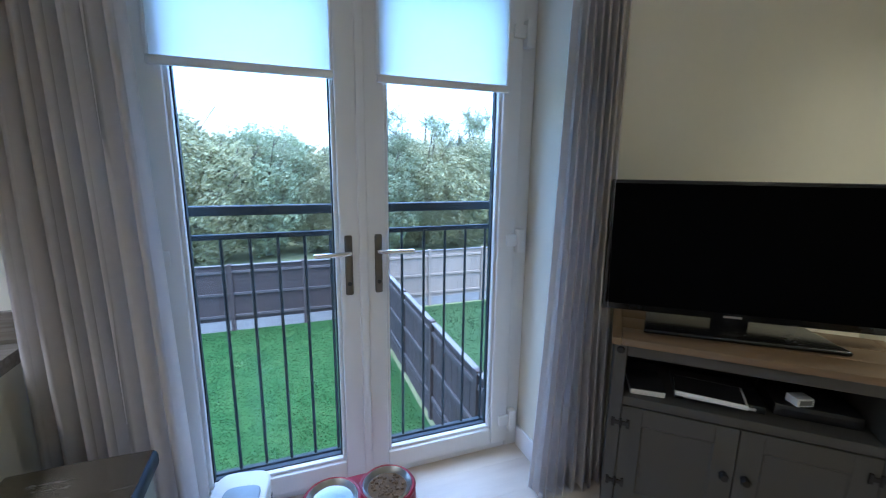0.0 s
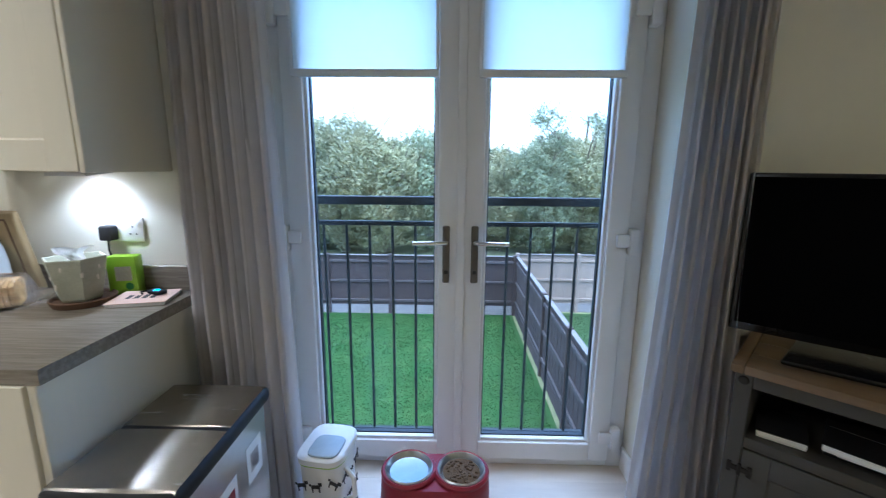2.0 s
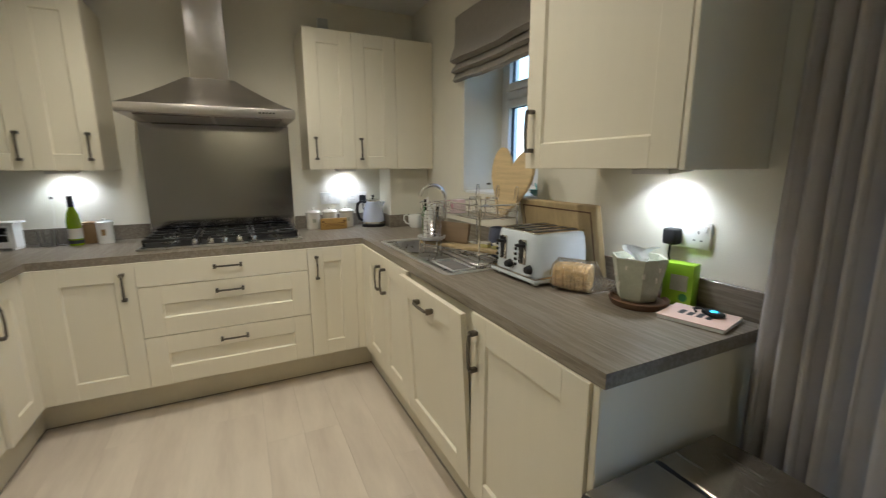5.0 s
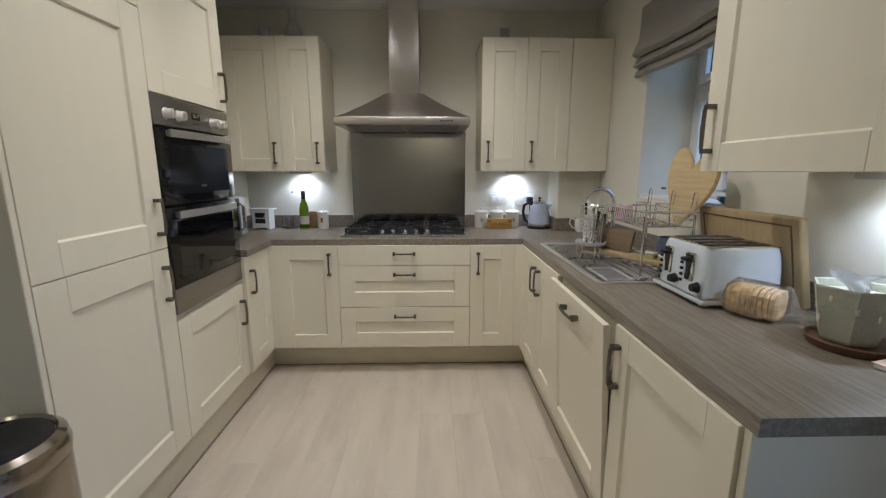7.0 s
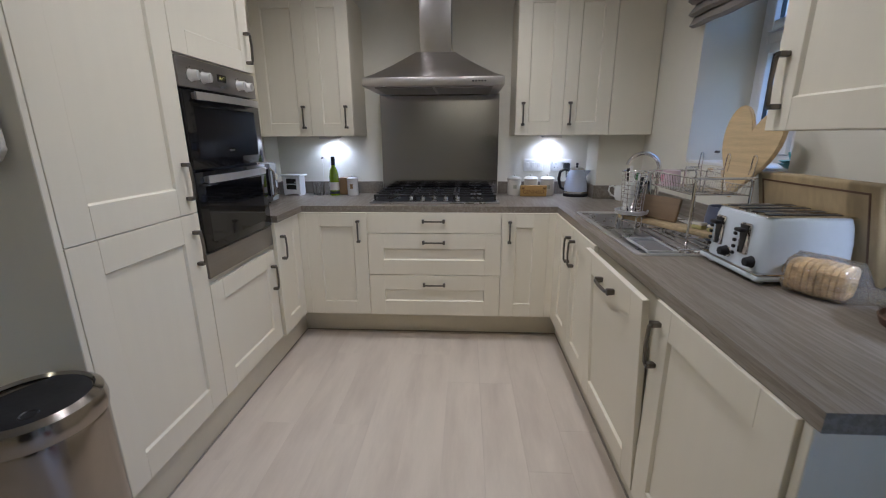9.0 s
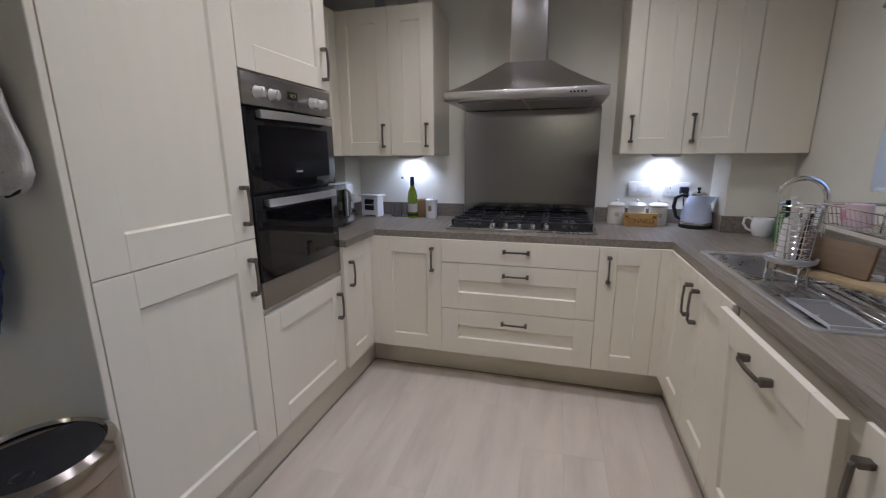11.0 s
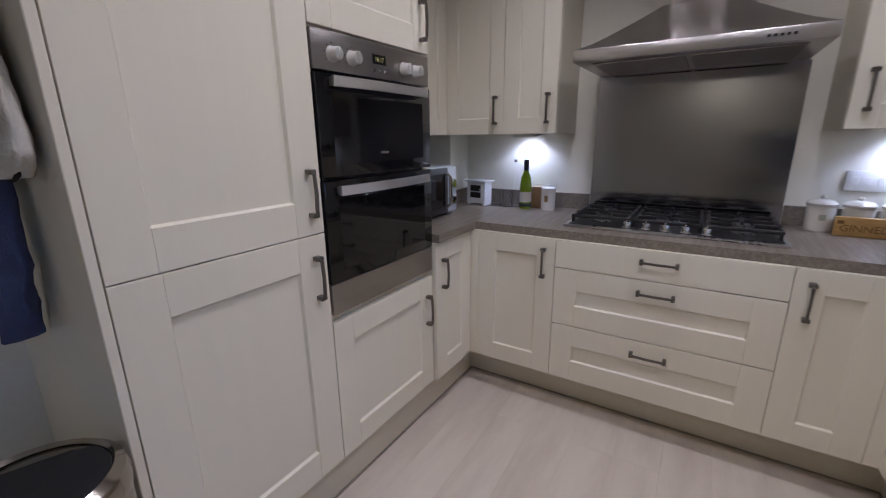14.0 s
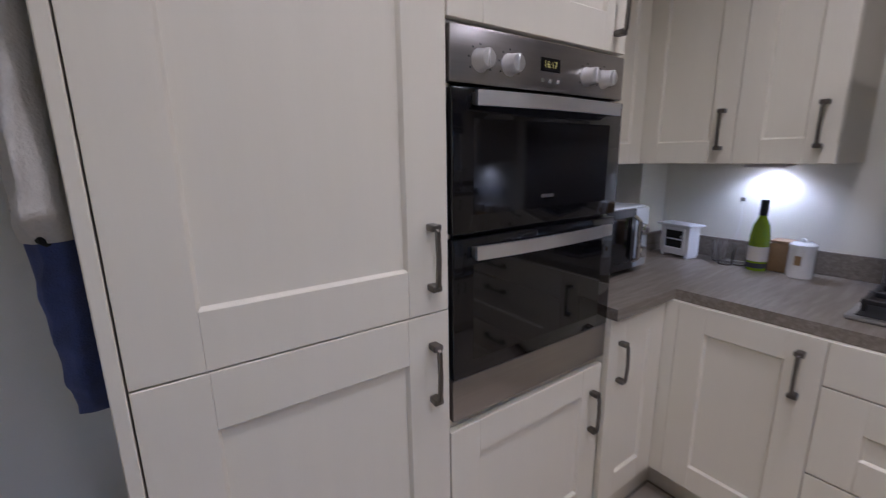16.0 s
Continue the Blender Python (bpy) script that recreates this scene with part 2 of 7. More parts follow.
INK = mat("dark_print", (0.03, 0.03, 0.035), 0.6)
BLUELED = glow("blue_led", (0.05, 0.5, 1.0), 0.5)
NAVY = mat("navy_cloth", (0.058, 0.074, 0.18), 0.95, vary=0.22, scale=25, bump=0.6, bump_scale=300)
PADDED = mat("padded_cotton", (0.58, 0.55, 0.49), 0.95, vary=0.12, scale=18, bump=0.6, bump_scale=200)
GREYCLOTH = mat("grey_cloth", (0.17, 0.16, 0.15), 0.95, vary=0.1, scale=30, bump=0.4, bump_scale=300)
CHECKDARK = mat("black_cloth", (0.014, 0.014, 0.016), 0.95, vary=0.2, scale=30, bump=0.4)
CRUST = mat("seeded_crust", (0.58, 0.40, 0.18), 0.85, vary=0.45, scale=45, bump=1.0, bump_scale=120)
WINEGLASS = mat("green_bottle_glass", (0.22, 0.34, 0.01), 0.06, vary=0.03, coat=0.5)
GREENPL = mat("green_plastic", (0.03, 0.20, 0.045), 0.3, vary=0.05)
BLUEPL = mat("blue_plastic", (0.03, 0.06, 0.22), 0.4)
NAVYBAG = mat("navy_bag", (0.10, 0.115, 0.18), 0.35, vary=0.2, scale=20)
LILAC = mat("lilac_enamel", (0.50, 0.55, 0.69), 0.2, vary=0.03, coat=0.4)
SPONGE = mat("yellow_sponge", (0.42, 0.39, 0.16), 0.95, vary=0.15, scale=60, bump=0.6, bump_scale=200)
PINKINK = mat("pink_print", (0.62, 0.25, 0.33), 0.5)
BURNT = mat("burnt_lettering", (0.15, 0.075, 0.02), 0.7)
BOWLSTEEL = mat("worn_bowl_steel", (0.36, 0.36, 0.355), 0.32, 1.0, vary=0.08, scale=20)
SMOKY = mat("smoky_plastic", (0.17, 0.17, 0.175), 0.25, vary=0.04)
MUGPINK = mat("pale_pink_glaze", (0.62, 0.47, 0.50), 0.3, vary=0.05, scale=20)
MILKY = mat("milky_plastic", (0.45, 0.46, 0.47), 0.3, vary=0.03)
RUST = mat("kraft_tin", (0.30, 0.19, 0.09), 0.6, vary=0.2, scale=12)
GOLDWOOD = mat("stained_wood_sign", (0.40, 0.24, 0.07), 0.5, vary=0.2, scale=8, stretch=(1, 10, 10))
LAMPFACE = glow("lamp_face", (1.0, 0.97, 0.92), 6.0)
AMBER = glow("amber_digits", (0.42, 0.38, 0.10), 0.06)
TEAL = mat("teal_ceramic", (0.20, 0.48, 0.50), 0.3, vary=0.05)
SUEDE = mat("brown_seed", (0.115, 0.068, 0.03), 0.9, vary=0.3, scale=80, bump=1.0, bump_scale=200)
TILEDARK = mat("ledge_dark", (0.10, 0.10, 0.105), 0.8, vary=0.15)


# ---- mesh helpers ----
def quad_box(bm, x0, x1, y0, y1, z0, z1, bevel=0.0, seg=1):
    r = bmesh.ops.create_cube(bm, size=1.0)
    vs = r["verts"]
    for v in vs:
        v.co = Vector(((x0 + x1) / 2 + v.co.x * (x1 - x0), (y0 + y1) / 2 + v.co.y * (y1 - y0), (z0 + z1) / 2 + v.co.z * (z1 - z0)))
    if bevel:
        es = list({e for v in vs for e in v.link_edges})
        bmesh.ops.bevel(bm, geom=es, offset=bevel, segments=seg, affect='EDGES', profile=0.5)
    return bm


def box(x0, x1, y0, y1, z0, z1, bevel=0.0, seg=1):
    return quad_box(bmesh.new(), x0, x1, y0, y1, z0, z1, bevel, seg)


def lathe(profile, n=24, bm=None, at=(0, 0, 0)):
    """Turn (radius, z) pairs round the z axis."""
    bm = bm or bmesh.new()
    rings = []
    for r, z in profile:
        if r < 1e-5:
            rings.append([bm.verts.new((at[0], at[1], at[2] + z))])
        else:
            rings.append([bm.verts.new((at[0] + r * math.cos(2 * math.pi * i / n), at[1] + r * math.sin(2 * math.pi * i / n), at[2] + z)) for i in range(n)])
    for a, b in zip(rings, rings[1:]):
        for i in range(n):
            q = [a[i % len(a)], a[(i + 1) % len(a)], b[(i + 1) % len(b)], b[i % len(b)]]
            q = list(dict.fromkeys(q))
            if len(q) > 2:
                bm.faces.new(q)
    return bm


def tube(points, r=0.003, n=6, bm=None, flat=None, closed=False):
    """Sweep a round (or, with flat=(w, h), rectangular) section along points."""
    bm = bm or bmesh.new()
    pts = [Vector(p) for p in points]
    rings = []
    up0 = Vector((0, 0, 1))
    for i, p in enumerate(pts):
        if closed:
            d = pts[(i + 1) % len(pts)] - pts[i - 1]
        else:
            d = pts[min(i + 1, len(pts) - 1)] - pts[max(i - 1, 0)]
        d.normalize()
        side = d.cross(up0)
        if i and (last - d * last.dot(d)).length > 0.2:
            side = last - d * last.dot(d)
        if side.length < 0.05:
            side = d.cross(Vector((1, 0, 0)))
        side.normalize()
        last = side
        up = side.cross(d).normalized()
        if flat:
            w, h = flat
            offs = [(-w / 2, -h / 2), (w / 2, -h / 2), (w / 2, h / 2), (-w / 2, h / 2)]
        else:
            rr = r[i] if isinstance(r, (list, tuple)) else r
            offs = [(rr * math.cos(2 * math.pi * k / n), rr * math.sin(2 * math.pi * k / n)) for k in range(n)]
        rings.append([bm.verts.new(p + side * a + up * b) for a, b in offs])
    k = len(rings[0])
    pairs = list(zip(rings, rings[1:])) + ([(rings[-1], rings[0])] if closed else [])
    for a, b in pairs:
        for i in range(k):
            bm.faces.new((a[i], a[(i + 1) % k], b[(i + 1) % k], b[i]))
    if not closed:
        bm.faces.new(rings[0][::-1])
        bm.faces.new(rings[-1])
    return bm


def arc(c, r, a0, a1, n=10, plane="xz", tilt=0.0):
    out = []
    for i in range(n + 1):
        a = radians(a0 + (a1 - a0) * i / n)
        u, v = r * math.cos(a), r * math.sin(a)
        out.append({"xz": (c[0] + u, c[1], c[2] + v), "yz": (c[0], c[1] + u, c[2] + v), "xy": (c[0] + u, c[1] + v, c[2])}[plane])
    return out


def shaped(bm, m):
    bmesh.ops.transform(bm, matrix=m, verts=bm.verts)
    return bm


def mesh_of(name, bm, material, smooth=False):
    me = bpy.data.meshes.new(name)
    bmesh.ops.recalc_face_normals(bm, faces=bm.faces)
    bm.to_mesh(me)
    bm.free()
    me.materials.append(material)
    if smooth:
        for p in me.polygons:
            p.use_smooth = True
        if smooth != "all":
            me.set_sharp_from_angle(angle=radians(38))
    return me


def part(name, bm, material, parent, label="", smooth=True):
    ob = new(name, mesh_of(name, bm, material, smooth))
    ob.parent = parent
    if label:
        ob["label"] = label
    return ob


def thing(name, label, category, at=(0, 0, 0), rz=0.0, group="", kind=""):
    ob = new(name)
    ob.empty_display_size = 0.05
    ob.matrix_basis = pose(*at, 0, 0, rz)
    return tagged(ob, label, category, group, kind)


def setting(name, bm, material, label, category, smooth=False):
    return tagged(new(name, mesh_of(name, bm, material, smooth)), label, category, kind="structure")


def text_part(name, words, size, material, parent, m, depth=0.0008):
    cu = bpy.data.curves.new(name, 'FONT')
    cu.body, cu.size, cu.extrude, cu.align_x, cu.align_y = words, size, depth, 'CENTER', 'CENTER'
    tmp = new(name, cu)
    dg = bpy.context.evaluated_depsgraph_get()
    me = bpy.data.meshes.new_from_object(tmp.evaluated_get(dg))
    bpy.data.objects.remove(tmp)
    me.materials.clear()
    me.materials.append(material)
    ob = new(name, me)
    ob.parent = parent
    ob.matrix_basis = m
    return ob


# ---- the plan ----
BACK, SINKWALL, TALLWALL, EAST, TOP = -2.92, 1.555, -1.31, 3.6, 2.45
UP, DRAW, SINKF, TALLF, BASEF = -2.575, -2.305, 0.955, -0.71, -0.69
WT0, WT1 = 0.867, 0.905
UP0, UP1 = 1.325, 2.169
DOORGLASS = 1.865

OUT_F = SINKWALL + 0.39

# ---- setting: shell of the room ----
floor_ob = setting("floor", box(BACK - 0.1, EAST + 0.1, TALLWALL - 0.1, OUT_F, -0.2, -0.006), TILEDARK, "pale grey-beige wood-effect vinyl plank floor", "floor")
setting("ceiling", box(BACK - 0.1, EAST + 0.1, TALLWALL - 0.1, SINKWALL + 0.4, TOP, TOP + 0.15), CEIL, "plain white plastered ceiling above the kitchen", "ceiling")
setting("wall_west", box(BACK - 0.12, BACK, TALLWALL - 0.1, SINKWALL + 0.4, -0.006, TOP), WALL, "warm cream painted kitchen wall behind the cooker", "wall")
setting("wall_south", box(BACK, EAST, TALLWALL - 0.12, TALLWALL, -0.006, TOP), WALL, "warm cream painted wall behind the tall units", "wall")
setting("wall_east", box(EAST, EAST + 0.12, TALLWALL - 0.1, SINKWALL + 0.4, -0.006, TOP), WALL, "plain cream painted wall of the living end", "wall")
# outer wall with the french door and the window cut through it
OUT = SINKWALL + 0.40
DX0, DX1, DZ1 = -0.190, 1.350, 2.27
WX0, WX1, WZ0, WZ1 = -2.10, -1.37, 1.18, 2.10
wall = bmesh.new()
for x0, x1, z0, z1 in ((BACK, WX0, -0.006, TOP), (WX0, WX1, -0.006, WZ0), (WX0, WX1, WZ1, TOP), (WX1, DX0, -0.006, TOP), (DX0, DX1, DZ1, TOP), (DX1, EAST, -0.006, TOP)):
    quad_box(wall, x0, x1, SINKWALL, OUT, z0, z1)
setting("wall_north", wall, WALL, "cream painted outer wall with door and window openings", "wall")
for x0, x1, y0, y1, nm in ((1.62, EAST, SINKWALL - 0.016, SINKWALL, "n"), (-0.7, EAST, TALLWALL, TALLWALL + 0.016, "s")):
    setting("baseboard", box(x0, x1, y0, y1, 0.0, 0.11, 0.004), UPVC, "white painted skirting board", "baseboard")
# boxed-in pipes in the two corners below the wall units
setting("pipe_boxing", box(BACK, -2.66, 1.262, SINKWALL, WT1, UP0), WALL, "boxed-in corner pillar painted cream", "wall")
setting("pipe_boxing", box(BACK, -2.70, TALLWALL, -1.035, WT1, UP0), WALL, "boxed-in corner pillar painted cream", "wall")
# skirting in the door reveals
for x0, x1 in ((DX0, DX0 + 0.012), (DX1 - 0.012, DX1)):
    setting("trim", box(x0, x1, SINKWALL + 0.005, 1.815, 0.0, 0.11, 0.003), UPVC, "white painted skirting in the door reveal", "trim")

# ---- french doors ----
DCX = 0.592
door1 = thing("door_1", "white double french doors with glazed leaves, closed", "door", (DCX, DOORGLASS, 0.001), kind="structure")
door1.scale = (1.068, 1.0, 1.067)


def bar_frame(x0, x1, z0, z1, w, y0, y1, bevel=0.006, low=None):
    """A rectangular frame of four bars in the xz plane."""
    bm = bmesh.new()
    low = low or w
    quad_box(bm, x0, x0 + w, y0, y1, z0, z1, bevel, 2)
    quad_box(bm, x1 - w, x1, y0, y1, z0, z1, bevel, 2)
    quad_box(bm, x0 + w, x1 - w, y0 + 0.001, y1 - 0.001, z0, z0 + low, bevel, 2)
    quad_box(bm, x0 + w, x1 - w, y0 + 0.001, y1 - 0.001, z1 - w, z1, bevel, 2)
    return bm


part("outer_frame", bar_frame(-0.73, 0.708, 0.0, 2.115, 0.066, -0.045, 0.07, 0.006, 0.035), UPVC, door1)
for sx, nm in ((-1, "a"), (1, "b")):
    x0, x1 = (-0.662, -0.006) if sx < 0 else (0.006, 0.640)
    leaf = part("door_leaf", bar_frame(x0, x1, 0.037, 2.05, 0.08, -0.065, 0.005, 0.008), UPVC, door1)
    g0, g1 = x0 + 0.08, x1 - 0.08
    part("bead", bar_frame(g0, g1, 0.117, 1.97, 0.014, -0.052, -0.01, 0.004), UPVC, leaf)
    part("gasket", bar_frame(g0 + 0.013, g1 - 0.013, 0.130, 1.957, 0.006, -0.03, -0.006, 0), GASKET, leaf, "dark rubber glazing seal")
    pane = part("pane", box(g0 + 0.012, g1 - 0.012, -0.02, -0.014, 0.13, 1.957), PANE, leaf, "clear glass pane")
    pane.visible_shadow = False
    hx = sx * 0.055
    part("handle_plate", box(hx - 0.014, hx + 0.014, -0.078, -0.065, 0.82, 1.045, 0.006, 3), PEWTER, leaf, "dark pewter backplate")
    lever = tube([(hx, -0.075, 0.985), (hx, -0.112, 0.985), (hx + sx * 0.02, -0.122, 0.985), (hx + sx * 0.125, -0.118, 0.982)], 0.0085, 10)
    part("handle_lever", lever, CHROME, leaf, "chrome lever")
    part("keyhole", lathe([(0.0, 0.004), (0.008, 0.004), (0.008, 0.0), (0, 0)], 12, at=(0, 0, 0)), BLACK, leaf).matrix_basis = pose(hx, -0.078, 0.865, 90)
    for hz in (0.15, 0.99, 1.80):
        ex = -0.664 if sx < 0 else 0.642
        hb = box(min(ex, ex + sx * 0.035), max(ex, ex + sx * 0.035), -0.088, -0.046, hz - 0.05, hz + 0.05, 0.006, 2)
        quad_box(hb, min(ex - sx * 0.05, ex), max(ex - sx * 0.05, ex), -0.082, -0.066, hz - 0.02, hz + 0.03, 0.005, 2)
        part("hinge", hb, UPVC, leaf)
part("meeting_stile", box(-0.016, 0.016, -0.075, -0.002, 0.04, 2.048, 0.006, 2), UPVC, door1)
# blinds on the leaves
for sx in (-1, 1):
    x0, x1 = (-0.648, -0.105) if sx < 0 else (0.075, 0.604)
    bl = thing("door_blind", "white translucent blind half drawn down on the door glass", "blind", (DCX, DOORGLASS - 0.062, 0.0), group="door blinds")
    cloth = bmesh.new()
    rows, cols = 60, 2
    zt, zb = 2.11, 1.712
    vs = [[cloth.verts.new((x0 + (x1 - x0) * c / cols, -0.012 - 0.00008 * (r % 2), zt + (zb - zt) * r / rows)) for c in range(cols + 1)] for r in range(rows + 1)]
    for r in range(rows):
        for c in range(cols):
            cloth.faces.new((vs[r][c], vs[r][c + 1], vs[r + 1][c + 1], vs[r + 1][c]))
    part("cloth", cloth, BLIND, bl, smooth=False)
    part("bottom_rail", box(x0 - 0.012, x1 + 0.012, -0.024, -0.004, 1.685, 1.713, 0.004, 2), UPVC, bl)
    part("head_rail", box(x0 - 0.012, x1 + 0.012, -0.03, -0.003, 2.11, 2.145, 0.004, 2), UPVC, bl)
    for ex in (x0 - 0.008, x1 + 0.008):
        part("side_guide", box(ex - 0.006, ex + 0.006, -0.014, -0.004, 1.713, 2.11, 0.002), UPVC, bl)

# ---- sink window ----
win = thing("window_1", "white framed kitchen window in a deep reveal", "window", ((WX0 + WX1) / 2, 1.86, WZ0), kind="structure")
hw = (WX1 - WX0) / 2
part("window_frame", bar_frame(-hw, hw, 0.0, WZ1 - WZ0, 0.05, -0.03, 0.05, 0.005), UPVC, win)
part("mullion", box(-0.03, 0.03, -0.028, 0.048, 0.05, WZ1 - WZ0 - 0.05, 0.005, 2), UPVC, win)
WH, WT = WZ1 - WZ0, 0.56
part("transom", box(-hw + 0.05, hw - 0.05, -0.029, 0.047, WT, WT + 0.05, 0.005, 2), UPVC, win)
for z0, z1 in ((0.052, WT - 0.002), (WT + 0.052, WH - 0.052)):
    for x0, x1 in ((0.032, hw - 0.052), (-hw + 0.052, -0.032)):
        sash = part("sash", bar_frame(x0, x1, z0, z1, 0.045, -0.045, 0.02, 0.006), UPVC, win)
        pn = part("pane", box(x0 + 0.045, x1 - 0.045, -0.012, -0.006, z0 + 0.045, z1 - 0.045), PANE, sash, "clear glass pane")
        pn.visible_shadow = False
        part("gasket", bar_frame(x0 + 0.043, x1 - 0.043, z0 + 0.043, z1 - 0.043, 0.006, -0.02, -0.002, 0), GASKET, sash)
part("window_handle", tube([(0.06, -0.05, 0.32), (0.06, -0.075, 0.32), (0.065, -0.08, 0.30), (0.07, -0.078, 0.20)], 0.007, 8), CHROME, win)
part("window_sill", box(-hw + 0.001, hw - 0.001, -0.295, -0.032, -0.0, 0.014, 0.004, 2), UPVC, win, "white sill board")


def roman_blind(at, w):
    b = thing("roman_blind", "dark taupe roman blind drawn up in folds over the window", "blind", at)
    part("head_board", box(0, w, -0.035, 0.0, 0.34, 0.36), ROMAN, b)
    prof = [(-0.036, 0.36), (-0.04, 0.2), (-0.075, 0.115), (-0.05, 0.10), (-0.03, 0.105), (-0.066, 0.055), (-0.045, 0.045), (-0.03, 0.05), (-0.055, 0.005), (-0.035, -0.005), (-0.018, 0.0), (-0.015, 0.3)]
    bm = bmesh.new()
    n = 16
    rings = []
    for i in range(n + 1):
        u = i / n
        sag = 0.008 * math.sin(u * math.pi) + 0.002 * math.sin(u * 23)
        rings.append([bm.verts.new((u * w, y * (1 + 0.08 * math.sin(9 * u)), z - (sag if z < 0.2 else 0))) for y, z in prof])
    for a, c in zip(rings, rings[1:]):
        for k in range(len(prof) - 1):
            bm.faces.new((a[k], a[k + 1], c[k + 1], c[k]))
    bm.faces.new(rings[0])
    bm.faces.new(rings[-1])
    part("folded_cloth", bm, ROMAN, b)


roman_blind((WX0 - 0.05, SINKWALL, 1.845), WX1 - WX0 + 0.1)


# ---- kitchen units ----
def handle_bm(length=0.13, vertical=True):
    """Bowed pewter bar with square feet; local: front towards -y."""
    h = length / 2
    bm = tube([(0, -0.004, -h), (0, -0.022, -h), (0, -0.030, -h * 0.90), (0, -0.033, 0), (0, -0.030, h * 0.90), (0, -0.022, h), (0, -0.004, h)], flat=(0.0085, 0.008))
    for e in (-1, 1):
        foot = box(-0.012, 0.012, -0.028, 0.0, e * h - 0.007, e * h + 0.007, 0.002)
        for v in foot.verts:
            if v.co.y > -0.02:
                v.co.x *= 0.8
        me = bpy.data.meshes.new("foot")
        foot.to_mesh(me)
        foot.free()
        bm.from_mesh(me)
        bpy.data.meshes.remove(me)
    if not vertical:
        shaped(bm, Matrix.Rotation(math.pi / 2, 4, 'Y'))
    return bm


HANDLE_V = mesh_of("handle", handle_bm(0.128), PEWTER, True)
HANDLE_H = mesh_of("handle", handle_bm(0.128, False), PEWTER, True)


def put_handle(parent, x, z, vertical=True, y=-0.02):
    ob = new("handle", HANDLE_V if vertical else HANDLE_H)
    ob.parent = parent
    ob.matrix_basis = pose(x, y, z)
    ob["label"] = "bowed pewter bar handle"
    return ob


def sunk_panel(w, h, rail, thick=0.02, sunk=0.010):
    """The panel of a framed front with the sloped moulding round it."""
    lip = 0.005
    bm = box(rail - 0.004, w - rail + 0.004, -thick + sunk, -0.002, rail - 0.004, h - rail + 0.004)
    outer = [(rail, rail), (w - rail, rail), (w - rail, h - rail), (rail, h - rail)]
    inner = [(rail + lip, rail + lip), (w - rail - lip, rail + lip), (w - rail - lip, h - rail - lip), (rail + lip, h - rail - lip)]
    a = [bm.verts.new((x, -thick + 0.0012, z)) for x, z in outer]
    c = [bm.verts.new((x, -thick + sunk - 0.0002, z)) for x, z in inner]
    for k in range(4):
        bm.faces.new((a[k], a[(k + 1) % 4], c[(k + 1) % 4], c[k]))
    return bm


def shaker(name, w, h, rail, material, parent, thick=0.02, sunk=0.010):
    """A framed front: a sunk panel with two stiles and two rails; local corner at (0, 0, 0), its face at y = -thick."""
    if not rail:
        return part(name, box(0, w, -thick, 0, 0, h, 0.0015, 2), material, parent, smooth=False)
    d = part(name, sunk_panel(w, h, rail, thick, sunk), material, parent, smooth=False)
    for x0, x1 in ((0, rail - 0.0002), (w - rail + 0.0002, w)):
        part("stile", box(x0, x1, -thick, 0, 0, h, 0.0012), material, d, smooth=False)
    for z0, z1 in ((0, rail), (h - rail, h)):
        part("rail", box(rail, w - rail, -thick, 0, z0, z1, 0.0012), material, d, smooth=False)
    return d


def front(unit, x0, x1, z0, z1, rail=0.09, handle=None, name="door", tilt=0.0):
    g = 0.0011
    d = shaker(name, x1 - x0 - 2 * g, z1 - z0 - 2 * g, rail, CREAM, unit)
    d.matrix_basis = pose(x0 + g, -0.001, z0 + g, tilt)
    if handle:
        hx, hz, vert = handle
        put_handle(d, hx - x0 - g, hz - z0 - g, vert)
    return d


def unit(name, label, at, rz, w, depth, z0, z1, group):
    u = thing(name, label, "cabinet", at, rz, group)
    part("body", box(0.0005, w - 0.0005, 0.0, depth, z0, z1), CARCASS, u, smooth=False)
    return u


# back run under the hob: local x runs along world y
RZ = 90
B0, B1 = 0.185, WT0
dp = DRAW - BACK - 0.003
u = unit("base_cabinet", "cream shaker base cabinet with one door", (DRAW, -0.625, 0), RZ, 0.39, dp, B0, B1, "base units")
front(u, 0.0, 0.39, B0, B1, 0.088, (0.338, 0.75, True))
u = unit("drawer_cabinet", "cream three-drawer base cabinet below the gas hob", (DRAW, -0.235, 0), RZ, 0.839, dp, B0, B1, "base units")
front(u, 0, 0.839, 0.737, B1, 0, (0.42, 0.817, False), "drawer_front")
front(u, 0, 0.839, 0.463, 0.735, 0.098, (0.42, 0.682, False), "drawer_front")
front(u, 0, 0.839, B0, 0.461, 0.098, (0.42, 0.402, False), "drawer_front")
u = unit("base_cabinet", "narrow cream shaker base cabinet with one door", (DRAW, 0.604, 0), RZ, 0.286, dp, B0, B1, "base units")
front(u, 0, 0.286, B0, B1, 0.088, (0.05, 0.75, True))
# corner fillers
tagged(part("corner_filler", box(DRAW - 0.02, DRAW + 0.02, 0.89, SINKF + 0.3, B0, B1, 0.002), CREAM, None, smooth=False), "cream corner post between base units", "filler panel", "base units")
tagged(part("corner_filler", box(DRAW - 0.02, DRAW + 0.02, BASEF - 0.3, -0.625, B0, B1, 0.002), CREAM, None, smooth=False), "cream corner post between base units", "filler panel", "base units")

